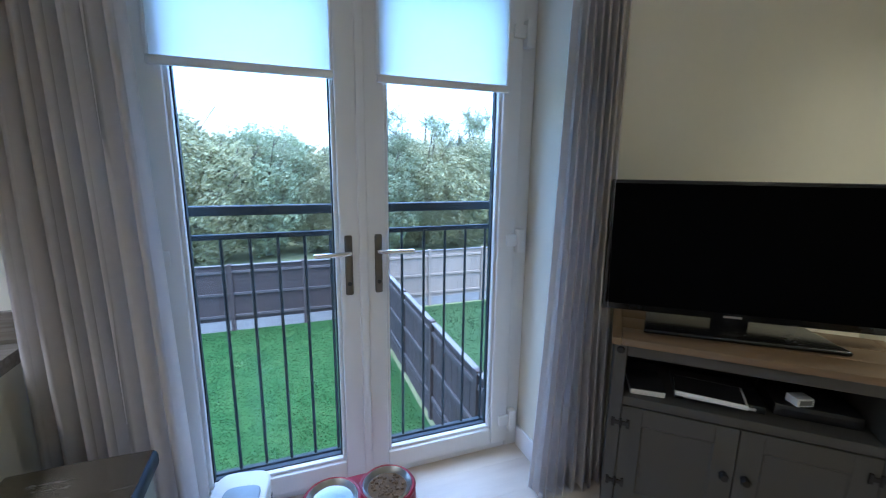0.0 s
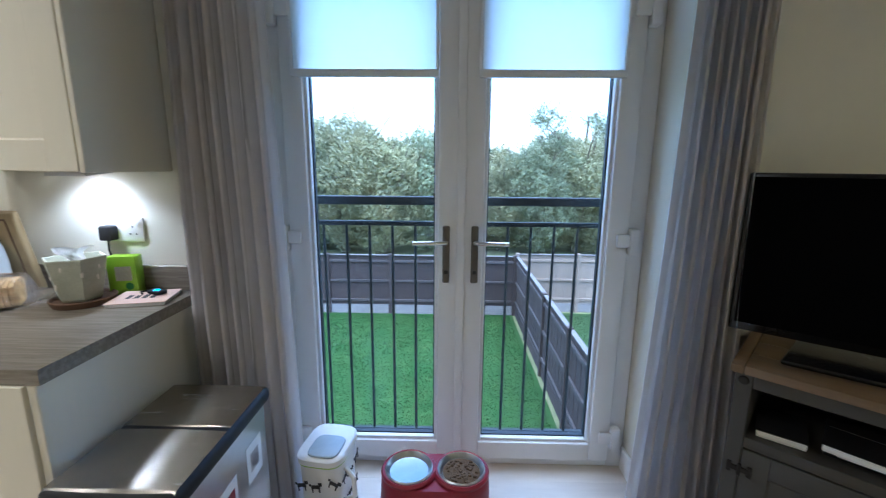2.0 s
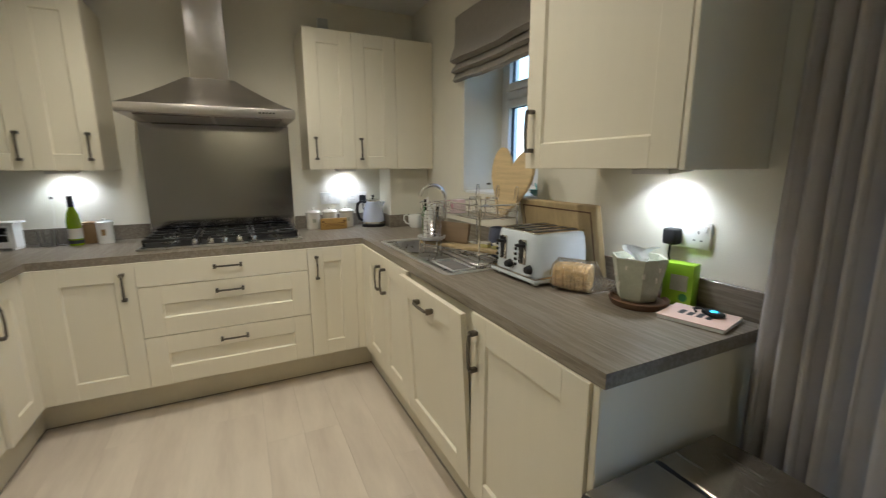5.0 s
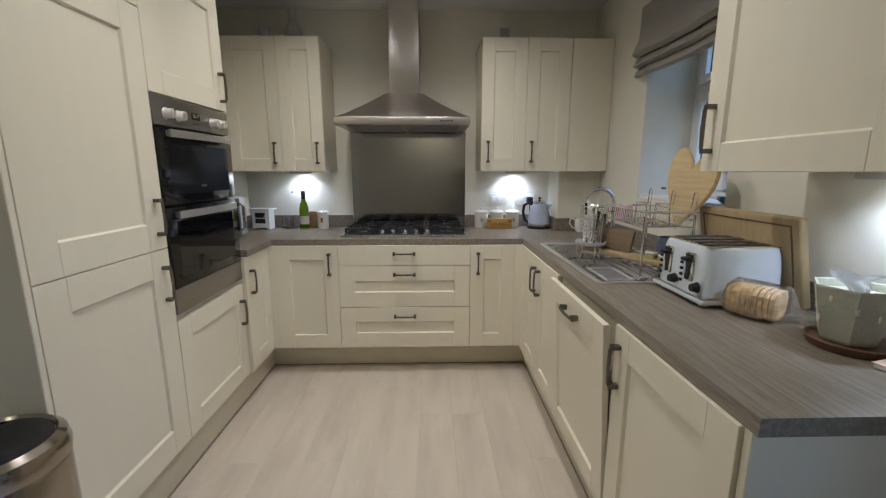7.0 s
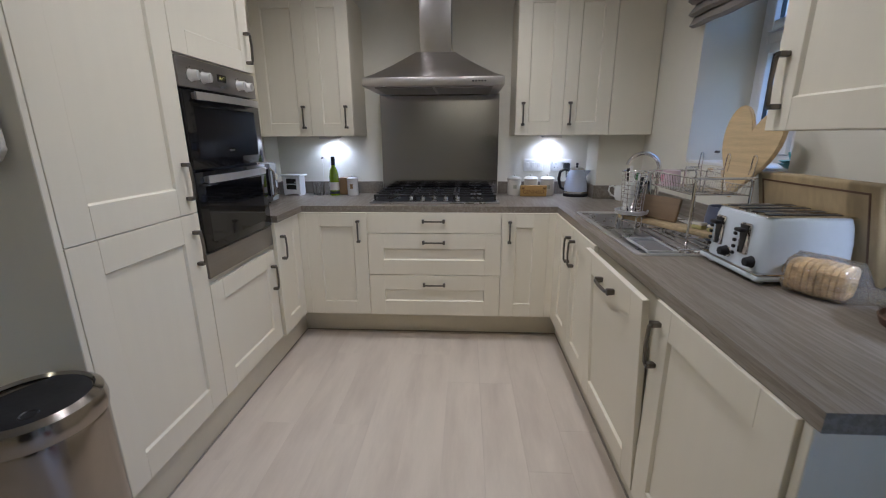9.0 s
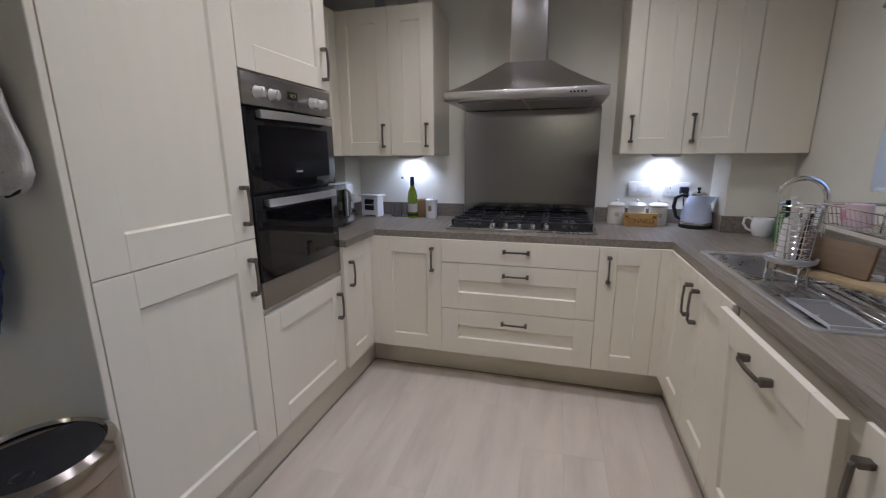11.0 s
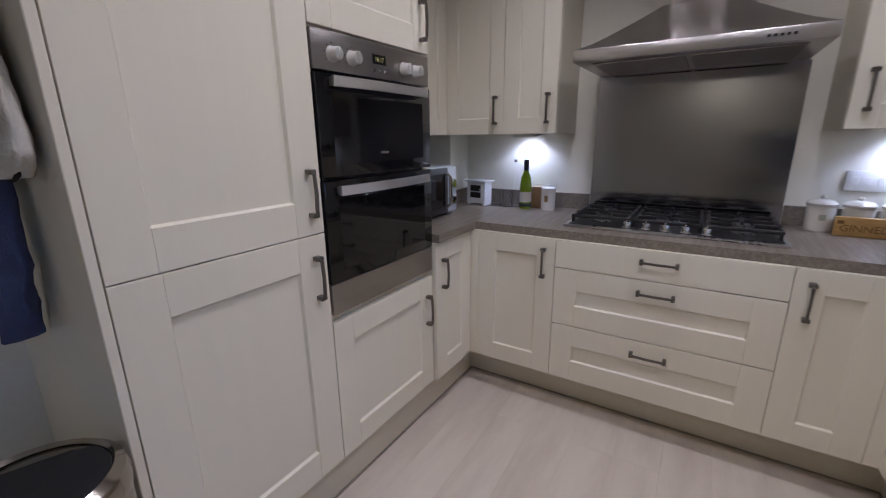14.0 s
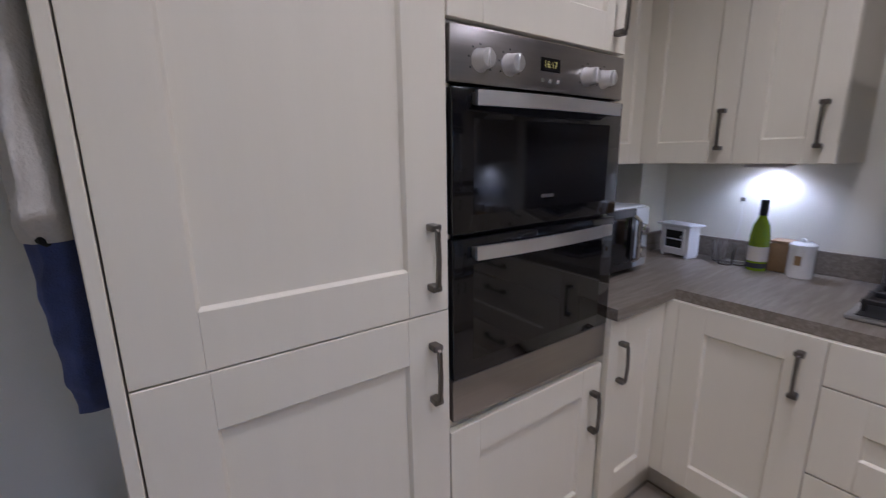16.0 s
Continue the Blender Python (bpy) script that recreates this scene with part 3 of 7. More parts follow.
# sink run: local x runs along world x
dp = SINKWALL - SINKF - 0.003
tagged(part("corner_filler", box(-2.284, -2.217, SINKF - 0.02, SINKF + 0.02, B0, B1, 0.002), CREAM, None, smooth=False), "cream corner strip beside the sink unit", "filler panel", "base units")
u = unit("sink_cabinet", "cream two-door base cabinet below the sink", (-2.215, SINKF, 0), 0, 0.70, dp, B0, B1 - 0.19, "base units")
front(u, 0, 0.345, B0, B1, 0.088, (0.302, 0.742, True))
front(u, 0.345, 0.70, B0, B1, 0.088, (0.388, 0.742, True))
u = unit("dishwasher", "built-in dishwasher behind a cream door standing slightly ajar", (-1.513, SINKF, 0), 0, 0.600, dp, B0, B1, "base units")
u["category"] = "dishwasher"
front(u, 0.004, 0.596, B0, B1 - 0.004, 0.088, (0.30, 0.80, False), tilt=3.2)
u = unit("base_cabinet", "cream shaker base cabinet at the worktop's end", (-0.912, SINKF, 0), 0, 0.524, dp, B0, B1, "base units")
front(u, 0, 0.524, B0, B1, 0.088, (0.038, 0.742, True))
tagged(part("end_panel", box(-0.387, -0.366, SINKF - 0.012, SINKWALL - 0.002, 0.0, B1, 0.002), CREAM, None, smooth=False), "cream end panel closing the base units", "panel", "base units")

# tall run: local x runs along world -x
RT = 180
dp = TALLF - TALLWALL - 0.003
T0, T1 = 0.185, 2.165
u = unit("fridge_housing", "tall cream integrated fridge freezer housing", (-0.784, TALLF, 0), RT, 0.574, dp, T0, T1, "tall units")
u["category"] = "fridge"
front(u, 0, 0.574, T0, 1.032, 0.104, (0.527, 0.896, True))
front(u, 0, 0.574, 1.033, 1.909, 0.1, (0.527, 1.158, True))
front(u, 0, 0.574, 1.910, T1, 0.08)
tagged(part("tall_end_panel", box(-0.782, -0.762, TALLWALL + 0.001, TALLF + 0.022, 0.0, T1 + 0.002, 0.002), CREAM, None, smooth=False), "tall cream side panel of the fridge housing", "panel", "tall units")
u = unit("oven_housing", "tall cream cabinet housing a built-in double oven", (-1.360, TALLF, 0), RT, 0.594, dp, T0, 0.744, "tall units")
part("upper_body", box(0.0005, 0.5935, 0.0, dp, 1.622, T1), CARCASS, u, smooth=False)
part("back_body", box(0.0005, 0.5935, 0.45, dp, 0.744, 1.622), CARCASS, u, smooth=False)
for sx0 in (0.0005, 0.5755):
    part("side_body", box(sx0, sx0 + 0.018, 0.0, 0.45, 0.744, 1.622), CARCASS, u, smooth=False)
front(u, 0, 0.594, T0, 0.718, 0.09, (0.548, 0.565, True))
front(u, 0, 0.594, 1.626, T1, 0.09, (0.545, 1.735, True))
u = unit("base_cabinet", "cream corner base cabinet beside the oven", (-1.957, BASEF, 0), RT, 0.325, BASEF - TALLWALL - 0.003, B0, B1, "base units")
front(u, 0, 0.325, B0, B1, 0.088, (0.056, 0.712, True))

# plinths
for bm, ds in ((box(-2.443, -2.425, -0.76, 1.02, 0.0, B0 - 0.002), "w"), (box(-2.424, -0.39, 1.008, 1.026, 0.0, B0 - 0.002), "n"), (box(-2.424, -0.784, -0.756, -0.738, 0.0, B0 - 0.002), "s")):
    tagged(part("plinth", bm, PLINTH, None, smooth=False), "olive-cream plinth board below the base units", "plinth", "plinths")

# dark strips standing in for the gap where the plinths meet the floor
for x0, x1, y0, y1 in ((-2.4248, -2.416, -0.737, 1.007), (-2.415, -0.39, 0.999, 1.0078), (-2.415, -0.784, -0.7378, -0.729)):
    setting("trim", box(x0, x1, y0, y1, 0.0, 0.006, 0.002), GAPSTRIP, "dark taupe strip standing in for the gap below the plinth", "trim")

# wall units
dp = UP - BACK - 0.003
u = unit("wall_cabinet", "cream shaker wall cabinet with two doors", (UP, -0.981, 0), RZ, 0.63, dp, UP0, UP1, "wall units")
front(u, 0, 0.352, UP0, UP1, 0.08, (0.31, 1.445, True))
front(u, 0.352, 0.63, UP0, UP1, 0.08, (0.588 - 0.352 + 0.352, 1.445, True))
u = unit("wall_cabinet", "cream shaker wall cabinet with two doors", (UP, 0.693, 0), RZ, 0.586, dp, UP0, UP1, "wall units")
front(u, 0, 0.297, UP0, UP1, 0.08, (0.045, 1.455, True))
front(u, 0.297, 0.586, UP0, UP1, 0.08, (0.335, 1.455, True))
u = unit("wall_cabinet", "plain cream corner wall cabinet", (UP, 1.281, 0), RZ, SINKWALL - 1.283, dp, UP0, UP1, "wall units")
part("panel", box(0.001, SINKWALL - 1.285, -0.018, -0.001, UP0, UP1, 0.002), CREAM, u, smooth=False)
u = unit("wall_cabinet", "cream corner wall cabinet beside the oven housing", (-1.957, -0.987, 0), RT, 0.612, -0.987 - TALLWALL - 0.003, UP0, UP1, "wall units")
front(u, 0, 0.594, UP0, UP1, 0.08, (0.05, 1.445, True))
u = unit("wall_cabinet", "large cream shaker wall cabinet beside the window", (-1.010, 1.226, 0), 0, 0.602, SINKWALL - 1.226 - 0.003, 1.33, 2.23, "wall units")
front(u, 0, 0.585, 1.33, 2.23, 0.08, (0.04, 1.455, True))
part("end_panel", box(0.586, 0.602, -0.02, 0.32, 1.328, 2.232, 0.002), CREAM, u, smooth=False)

# ---- worktop with the sink cut out ----
SX0, SX1, SY0, SY1 = -2.09, -1.25, 1.015, 1.465
wtb = bmesh.new()
EDGE = 0.942
XS, YS = (BACK, -2.30, SX0, -1.957, SX1, -0.353), (TALLWALL, -0.65, EDGE, SY0, SY1, SINKWALL)
grid = [[wtb.verts.new((x, y, WT1)) for y in YS] for x in XS]
for a in range(5):
    for c in range(5):
        left_leg = a in (1, 2) and c == 0
        sink_leg = c >= 2 and not (a in (2, 3) and c == 3)
        if a == 0 or left_leg or sink_leg:
            wtb.faces.new((grid[a][c], grid[a + 1][c], grid[a + 1][c + 1], grid[a][c + 1]))
bmesh.ops.delete(wtb, geom=[v for v in wtb.verts if not v.link_faces], context='VERTS')
r = bmesh.ops.extrude_face_region(wtb, geom=list(wtb.faces))
bmesh.ops.translate(wtb, vec=(0, 0, WT0 - WT1 + 0.0005), verts=[g for g in r["geom"] if isinstance(g, bmesh.types.BMVert)])
worktop = part("worktop", wtb, WORKTOP, None, smooth=False)
tagged(worktop, "continuous grey-brown oak-effect laminate worktop", "worktop")
upstand = thing("upstand", "grey-brown laminate upstand strips along the walls", "upstand", (BACK, 0, WT1))
for x0, x1, y0, y1 in ((BACK, BACK + 0.014, -1.035, -0.245), (BACK, BACK + 0.014, 0.62, 1.262), (BACK, -2.645, 1.247, 1.261), (-2.66, -2.646, 1.262, SINKWALL - 0.014),
                       (-2.66, WX0 - 0.3, SINKWALL - 0.014, SINKWALL), (WX0 - 0.3, -0.36, SINKWALL - 0.014, SINKWALL), (BACK, -2.686, -1.034, -1.02), (-2.70, -2.686, TALLWALL + 0.014, -1.035), (-2.70, -1.957, TALLWALL, TALLWALL + 0.014)):
    part("strip", box(x0 - BACK, x1 - BACK, y0, y1, 0.0005, 0.09, 0.0015), WORKTOP, upstand, smooth=False)


# ---- sink ----
def sink():
    s = thing("sink", "inset stainless steel sink with a bowl and draining board", "sink", ((SX0 + SX1) / 2, (SY0 + SY1) / 2, WT1))
    w, d = (SX1 - SX0) / 2 + 0.02, (SY1 - SY0) / 2 + 0.02
    def sheet(x0, x1, y0, y1, r, levels, close=False):
        """A pressed shape: rounded rectangles stepped inwards by (inset, z)."""
        bm = bmesh.new()
        rings = []
        for ins, z in levels:
            q = max(r - ins, 0.006)
            ring = []
            for cx, cy, a0 in ((x1 - ins - q, y1 - ins - q, 0), (x0 + ins + q, y1 - ins - q, 90), (x0 + ins + q, y0 + ins + q, 180), (x1 - ins - q, y0 + ins + q, 270)):
                for k in range(7):
                    a = radians(a0 + 15 * k)
                    ring.append(bm.verts.new((cx + q * math.cos(a), cy + q * math.sin(a), z)))
            rings.append(ring)
        for a, b in zip(rings, rings[1:]):
            for i in range(len(a)):
                bm.faces.new((a[i], a[(i + 1) % len(a)], b[(i + 1) % len(a)], b[i]))
        if close:
            bm.faces.new(rings[-1])
        return bm

    part("rim", sheet(-w, w, -d, d, 0.03, [(0, 0.0004), (0.001, 0.005), (0.005, 0.007), (0.012, 0.0065), (0.017, 0.002), (0.030, 0.0015)]), SATIN, s, "rolled bright steel rim")
    x0, x1, y0, y1 = -w + 0.05, -0.03, -d + 0.05, d - 0.085
    part("bowl", sheet(x0, x1, y0, y1, 0.075, [(-0.008, 0.0022), (0.0, 0.0012), (0.006, -0.012), (0.014, -0.13), (0.03, -0.155), (0.07, -0.162)], True), SINK, s, "deep rounded steel bowl")
    part("drain", lathe([(0.0, 0.003), (0.03, 0.003), (0.042, 0.006), (0.045, 0.0)], 24, at=((x0 + x1) / 2, 0, -0.162)), CHROME, s)
    for a0, a1, b0, b1 in ((-w + 0.018, x0 + 0.002, y0, y1), (-w + 0.018, x1 - 0.002, -d + 0.018, y0 + 0.002), (-w + 0.018, x1 - 0.002, y1 - 0.002, d - 0.018)):
        part("deck", box(a0, a1, b0, b1, -0.003, 0.001), SINK, s, smooth=False)
    for cx, cy, sx, sy in ((x0, y0, 1, 1), (x0, y1, 1, -1), (x1, y0, -1, 1), (x1, y1, -1, -1)):
        bm = bmesh.new()
        fan = [bm.verts.new((cx - sx * 0.003, cy - sy * 0.003, 0.0008))]
        for k in range(8):
            a = radians(90 * k / 7)
            fan.append(bm.verts.new((cx + sx * 0.075 * (1 - math.cos(a)), cy + sy * 0.075 * (1 - math.sin(a)), 0.0008)))
        for k in range(1, 8):
            bm.faces.new((fan[0], fan[k], fan[k + 1]))
        part("deck_corner", bm, SINK, s, smooth=False)
    part("drainer", box(x1, w - 0.018, -d + 0.018, d - 0.018, -0.004, -0.001), SINK, s, "ribbed steel draining board", smooth=False)
    for i in range(11):
        yy = -d + 0.065 + i * (2 * d - 0.13) / 10
        part("rib", box(0.02, w - 0.05, yy - 0.007, yy + 0.007, -0.001, 0.003, 0.002), SINK, s)
    part("overflow", lathe([(0.0, 0.002), (0.014, 0.002), (0.016, 0)], 16), CHROME, s).matrix_basis = pose((x0 + x1) / 2, y1 - 0.012, -0.05, 90)


sink()


def tap(at):
    t = thing("kitchen_tap", "chrome swan-neck mixer tap behind the sink", "tap", at)
    part("base", lathe([(0.0, 0), (0.026, 0), (0.026, 0.006), (0.019, 0.012), (0.017, 0.07), (0.02, 0.08), (0.013, 0.09), (0, 0.09)], 20), CHROME, t)
    pts = [(0, 0, 0.08), (0, 0, 0.22)] + arc((0, -0.085, 0.235), 0.085, 0, 165, 14, "yz")
    part("spout", tube(pts, 0.011, 12), CHROME, t)
    part("lever", tube([(0.015, 0, 0.05), (0.04, 0, 0.055), (0.075, -0.01, 0.075)], 0.006, 8), CHROME, t)


tap((-2.06, 1.405, WT1 + 0.006))


# ---- cooker hood, splashback, hob ----
CY = 0.18


def hood():
    h = thing("cooker_hood", "brushed steel chimney cooker hood above the hob", "cooker hood", (BACK + 0.001, CY, 0))
    bm = box(0, 0.51, -0.428, 0.428, 1.614, 1.664, 0.004, 2)
    part("front_band", bm, STEEL, h)
    bm = bmesh.new()
    lo = [(0.0, -0.424), (0.505, -0.424), (0.505, 0.424), (0.0, 0.424)]
    hi = [(0.0, -0.125), (0.28, -0.125), (0.28, 0.125), (0.0, 0.125)]
    steps = 6
    rings = []
    for i in range(steps + 1):
        u = i / steps
        s = u ** 0.85
        rings.append([bm.verts.new((a[0] + (b[0] - a[0]) * s, a[1] + (b[1] - a[1]) * s, 1.663 + 0.177 * u)) for a, b in zip(lo, hi)])
    for a, b in zip(rings, rings[1:]):
        for k in range(4):
            bm.faces.new((a[k], a[(k + 1) % 4], b[(k + 1) % 4], b[k]))
    bm.faces.new(rings[-1])
    part("canopy", bm, STEEL, h, smooth=True)
    part("chimney", box(0, 0.262, -0.1, 0.1, 1.838, TOP, 0.003, 2), STEEL, h, "tall steel flue cover")
    for k in range(5):
        b = part("button", box(0.5095, 0.513, 0.235 + 0.018 * k, 0.245 + 0.018 * k, 1.634, 1.643, 0.001), BLACKPL, h)
    for s in (-1, 1):
        fl = bmesh.new()
        quad_box(fl, 0.06, 0.46, 0.01 if s > 0 else -0.36, 0.36 if s > 0 else -0.01, 1.607, 1.6135, 0.002)
        part("grease_filter", fl, OVENSTEEL, h, smooth=False)


hood()
spb = box(BACK + 0.001, BACK + 0.008, -0.242, 0.616, WT1 + 0.001, 1.613)
bmesh.ops.subdivide_edges(spb, edges=spb.edges[:], cuts=15, use_grid_fill=True)
for v in spb.verts:
    if v.co.x > BACK + 0.005:
        u, w_ = (v.co.y + 0.242) / 0.858, (v.co.z - WT1) / (1.613 - WT1)
        v.co.x += 0.0009 * math.sin(math.pi * u) * math.sin(math.pi * w_)
sp = part("splashback", spb, SPLASH, None)
tagged(sp, "tall brushed stainless steel splashback behind the hob", "splashback")


def hob():
    h = thing("gas_hob", "five-burner stainless gas hob with black cast-iron grates", "hob", (-2.63, CY, WT1))
    part("tray", box(-0.27, 0.235, -0.42, 0.42, 0.001, 0.012, 0.005, 2), SINK, h)
    part("well", box(-0.25, 0.215, -0.40, 0.40, 0.0121, 0.0145, 0.001), BLACK, h)
    for x, y, r in ((-0.13, -0.28, 0.04), (0.09, -0.28, 0.032), (-0.03, 0.0, 0.062), (-0.13, 0.28, 0.04), (0.09, 0.28, 0.03)):
        b = part("burner", lathe([(0, 0.012), (r + 0.014, 0.012), (r + 0.014, 0.02), (r, 0.024), (r, 0.03), (0, 0.03)], 20, at=(x, y, 0.002)), SINK, h)
        part("burner_cap", lathe([(0, 0.036), (r * 0.8, 0.036), (r * 0.9, 0.033), (r * 0.9, 0.03), (0, 0.03)], 20, at=(x, y, 0.002)), BLACK, b)
    for y0, y1 in ((-0.40, -0.145), (-0.135, 0.135), (0.145, 0.40)):
        g = bmesh.new()
        for yy in (y0 + 0.008, y1 - 0.008):
            quad_box(g, -0.245, 0.17, yy - 0.007, yy + 0.007, 0.036, 0.05, 0.002)
        for xx in (-0.24, -0.035, 0.165):
            quad_box(g, xx - 0.007, xx + 0.007, y0, y1, 0.036, 0.05, 0.002)
        ym = (y0 + y1) / 2
        quad_box(g, -0.24, -0.17, ym - 0.006, ym + 0.006, 0.038, 0.054, 0.002)
        quad_box(g, -0.09, 0.03, ym - 0.006, ym + 0.006, 0.038, 0.053, 0.002)
        quad_box(g, 0.12, 0.165, ym - 0.006, ym + 0.006, 0.038, 0.054, 0.002)
        for xx in (-0.135, 0.075):
            quad_box(g, xx - 0.006, xx + 0.006, y0, y0 + 0.09, 0.038, 0.054, 0.002)
            quad_box(g, xx - 0.006, xx + 0.006, y1 - 0.09, y1, 0.038, 0.0535, 0.002)
        for xx in (-0.238, 0.163):
            for yy in (y0 + 0.008, y1 - 0.008):
                quad_box(g, xx - 0.006, xx + 0.006, yy - 0.006, yy + 0.006, 0.0145, 0.037)
        part("grate", g, BLACK, h, smooth=False)
    for k in range(5):
        yy = -0.15 + 0.075 * k
        kn = part("knob", lathe([(0, 0.042), (0.014, 0.042), (0.017, 0.036), (0.018, 0.02), (0.022, 0.016), (0.022, 0.0145), (0, 0.0145)], 18, at=(0.193, yy, 0)), CHROME, h)
        part("grip", box(0.176, 0.21, yy - 0.003, yy + 0.003, 0.042, 0.05, 0.0015), CHROME, kn)


hob()


# ---- double oven ----
def oven():
    o = thing("double_oven", "built-in double oven with black glass doors and dark steel panel", "oven", (-1.657, TALLF, 0), 180)
    w = 0.2925
    part("chassis", box(-0.272, 0.272, 0.002, 0.44, 0.758, 1.616), BLACK, o, smooth=False)
    pan = part("control_panel", box(-w, w, -0.024, -0.0005, 1.508, 1.617, 0.003, 2), OVENSTEEL, o, "dark brushed steel control panel")
    for kx in (-0.215, -0.132, 0.135, 0.205):
        kb = part("knob", shaped(lathe([(0, 0.03), (0.017, 0.03), (0.0195, 0.026), (0.021, 0.004), (0.024, 0.0), (0, 0)], 20), Matrix.Translation((kx, -0.024, 1.555)) @ Matrix.Rotation(math.pi / 2, 4, 'X')), SATIN, pan, "silver control knob")
        part("knob_grip", box(kx - 0.004, kx + 0.004, -0.058, -0.05, 1.537, 1.573, 0.002), SATIN, kb)
        tk = bmesh.new()
        for a in range(-120, 121, 40):
            cx, cz = kx + 0.031 * math.sin(radians(a)), 1.555 + 0.031 * math.cos(radians(a))
            quad_box(tk, cx - 0.0018, cx + 0.0018, -0.0246, -0.0242, cz - 0.0018, cz + 0.0018)
        part("dial_marks", tk, INK, pan, smooth=False)
    part("display", box(-0.035, 0.032, -0.0252, -0.0243, 1.553, 1.583, 0.0002), OVENGLASS, pan)
    text_part("clock_digits", "16:17", 0.021, AMBER, pan, pose(-0.002, -0.0256, 1.568, 90), 0.0001)
    for bx in (-0.028, -0.002, 0.024):
        part("button", box(bx - 0.005, bx + 0.005, -0.027, -0.0242, 1.528, 1.538, 0.001), CHROME, pan)
    for z0, z1, hz, nm in ((1.197, 1.50, 1.478, "a"), (0.855, 1.187, 1.156, "b")):
        d = part("oven_door", box(-w, w, -0.03, -0.0005, z0, z1, 0.004, 2), OVENGLASS, o, "black glass oven door")
        part("inner_window", box(-w + 0.055, w - 0.055, -0.0306, -0.0302, z0 + 0.04, z1 - 0.06), OVENGLASS, d, smooth=False)
        n = 14
        pts = []
        for i in range(n + 1):
            u = -1 + 2 * i / n
            pts.append((u * 0.245, -0.05 - 0.014 * (1 - u * u), hz))
        part("door_handle", tube(pts, flat=(0.010, 0.030)), SATIN, d, "broad curved steel handle")
        for s in (-1, 1):
            part("handle_mount", box(s * 0.235 - 0.008, s * 0.235 + 0.008, -0.052, -0.03, hz - 0.012, hz + 0.012, 0.002), STEEL, d)
    part("brand_plate", box(-0.024, 0.02, -0.0312, -0.0307, 1.262, 1.270), STEEL, o, smooth=False)
    part("base_trim", box(-w, w, -0.026, -0.0005, 0.746, 0.852, 0.003, 2), OVENSTEEL, o, "dark steel bottom strip")


oven()


# ---- under-cabinet lamps ----
def puck(at, rz):
    p = thing("cabinet_light", "small wedge-shaped steel lamp lit below the wall cabinet", "lamp", at, rz, "under-cabinet lights")
    bm = bmesh.new()
    pr = [(-0.05, 0.0), (0.06, 0.0), (0.06, -0.008), (-0.05, -0.017)]
    a = [bm.verts.new((-0.065, y, z)) for y, z in pr]
    b = [bm.verts.new((0.065, y, z)) for y, z in pr]
    for k in range(4):
        bm.faces.new((a[k], a[(k + 1) % 4], b[(k + 1) % 4], b[k]))
    bm.faces.new(a)
    bm.faces.new(b)
    part("housing", bm, STEEL, p, smooth=False)
    n = Vector((0, 0.018 / 0.1114, -0.11 / 0.1114))
    face = part("lamp_face", lathe([(0, 0.0), (0.028, 0.0), (0.028, -0.002), (0, -0.002)], 20), LAMPFACE, p, "glowing lamp face")
    face.matrix_basis = pose(0, 0.005, -0.0127, 4.7)
    la = bpy.data.lights.new("cabinet_light_beam", 'SPOT')
    la.energy, la.color, la.spot_size, la.spot_blend, la.shadow_soft_size = LAMP_W, (0.90, 0.95, 1.0), radians(140), 0.6, 0.03
    ob = new("light_beam", la)
    ob.parent = p
    ob.matrix_basis = pose(0, 0.01, -0.022, 16)


LAMP_W = 0.92
puck((-2.828, -0.60, UP0), 90)
puck((-2.828, 0.98, UP0), 90)
puck((-0.66, 1.463, 1.33), 0)


# ---- ceiling downlights ----
def downlight(x, y, watts, tone=(1.0, 0.88, 0.68)):
    d = thing("downlight", "unseen recessed round ceiling downlight with a steel rim", "lamp", (x, y, TOP), group="ceiling downlights")
    part("rim", lathe([(0.032, -0.001), (0.045, -0.004), (0.047, 0.0), (0.032, 0.0)], 24), CHROME, d)
    part("lamp_face", lathe([(0, -0.0005), (0.032, -0.0005), (0.032, 0.0), (0, 0.0)], 24), LAMPFACE, d)
    la = bpy.data.lights.new("downlight_beam", 'SPOT')
    la.energy, la.color, la.spot_size, la.spot_blend, la.shadow_soft_size = watts, tone, radians(150), 1.0, 0.04
    ob = new("light_beam", la)
    ob.parent = d
    ob.matrix_basis = pose(0, 0, -0.012)


for x, y in ((-1.93, -0.20), (-1.93, 0.60), (-1.05, -0.12), (-1.05, 0.60)):
    downlight(x, y, 6.3)
# the second is an added fill that warms the curtain and end panel
for x, y, watts in ((3.3, 0.4, 8.0), (1.3, -0.8, 4.2)):
    downlight(x, y, watts, (1.0, 0.85, 0.50))


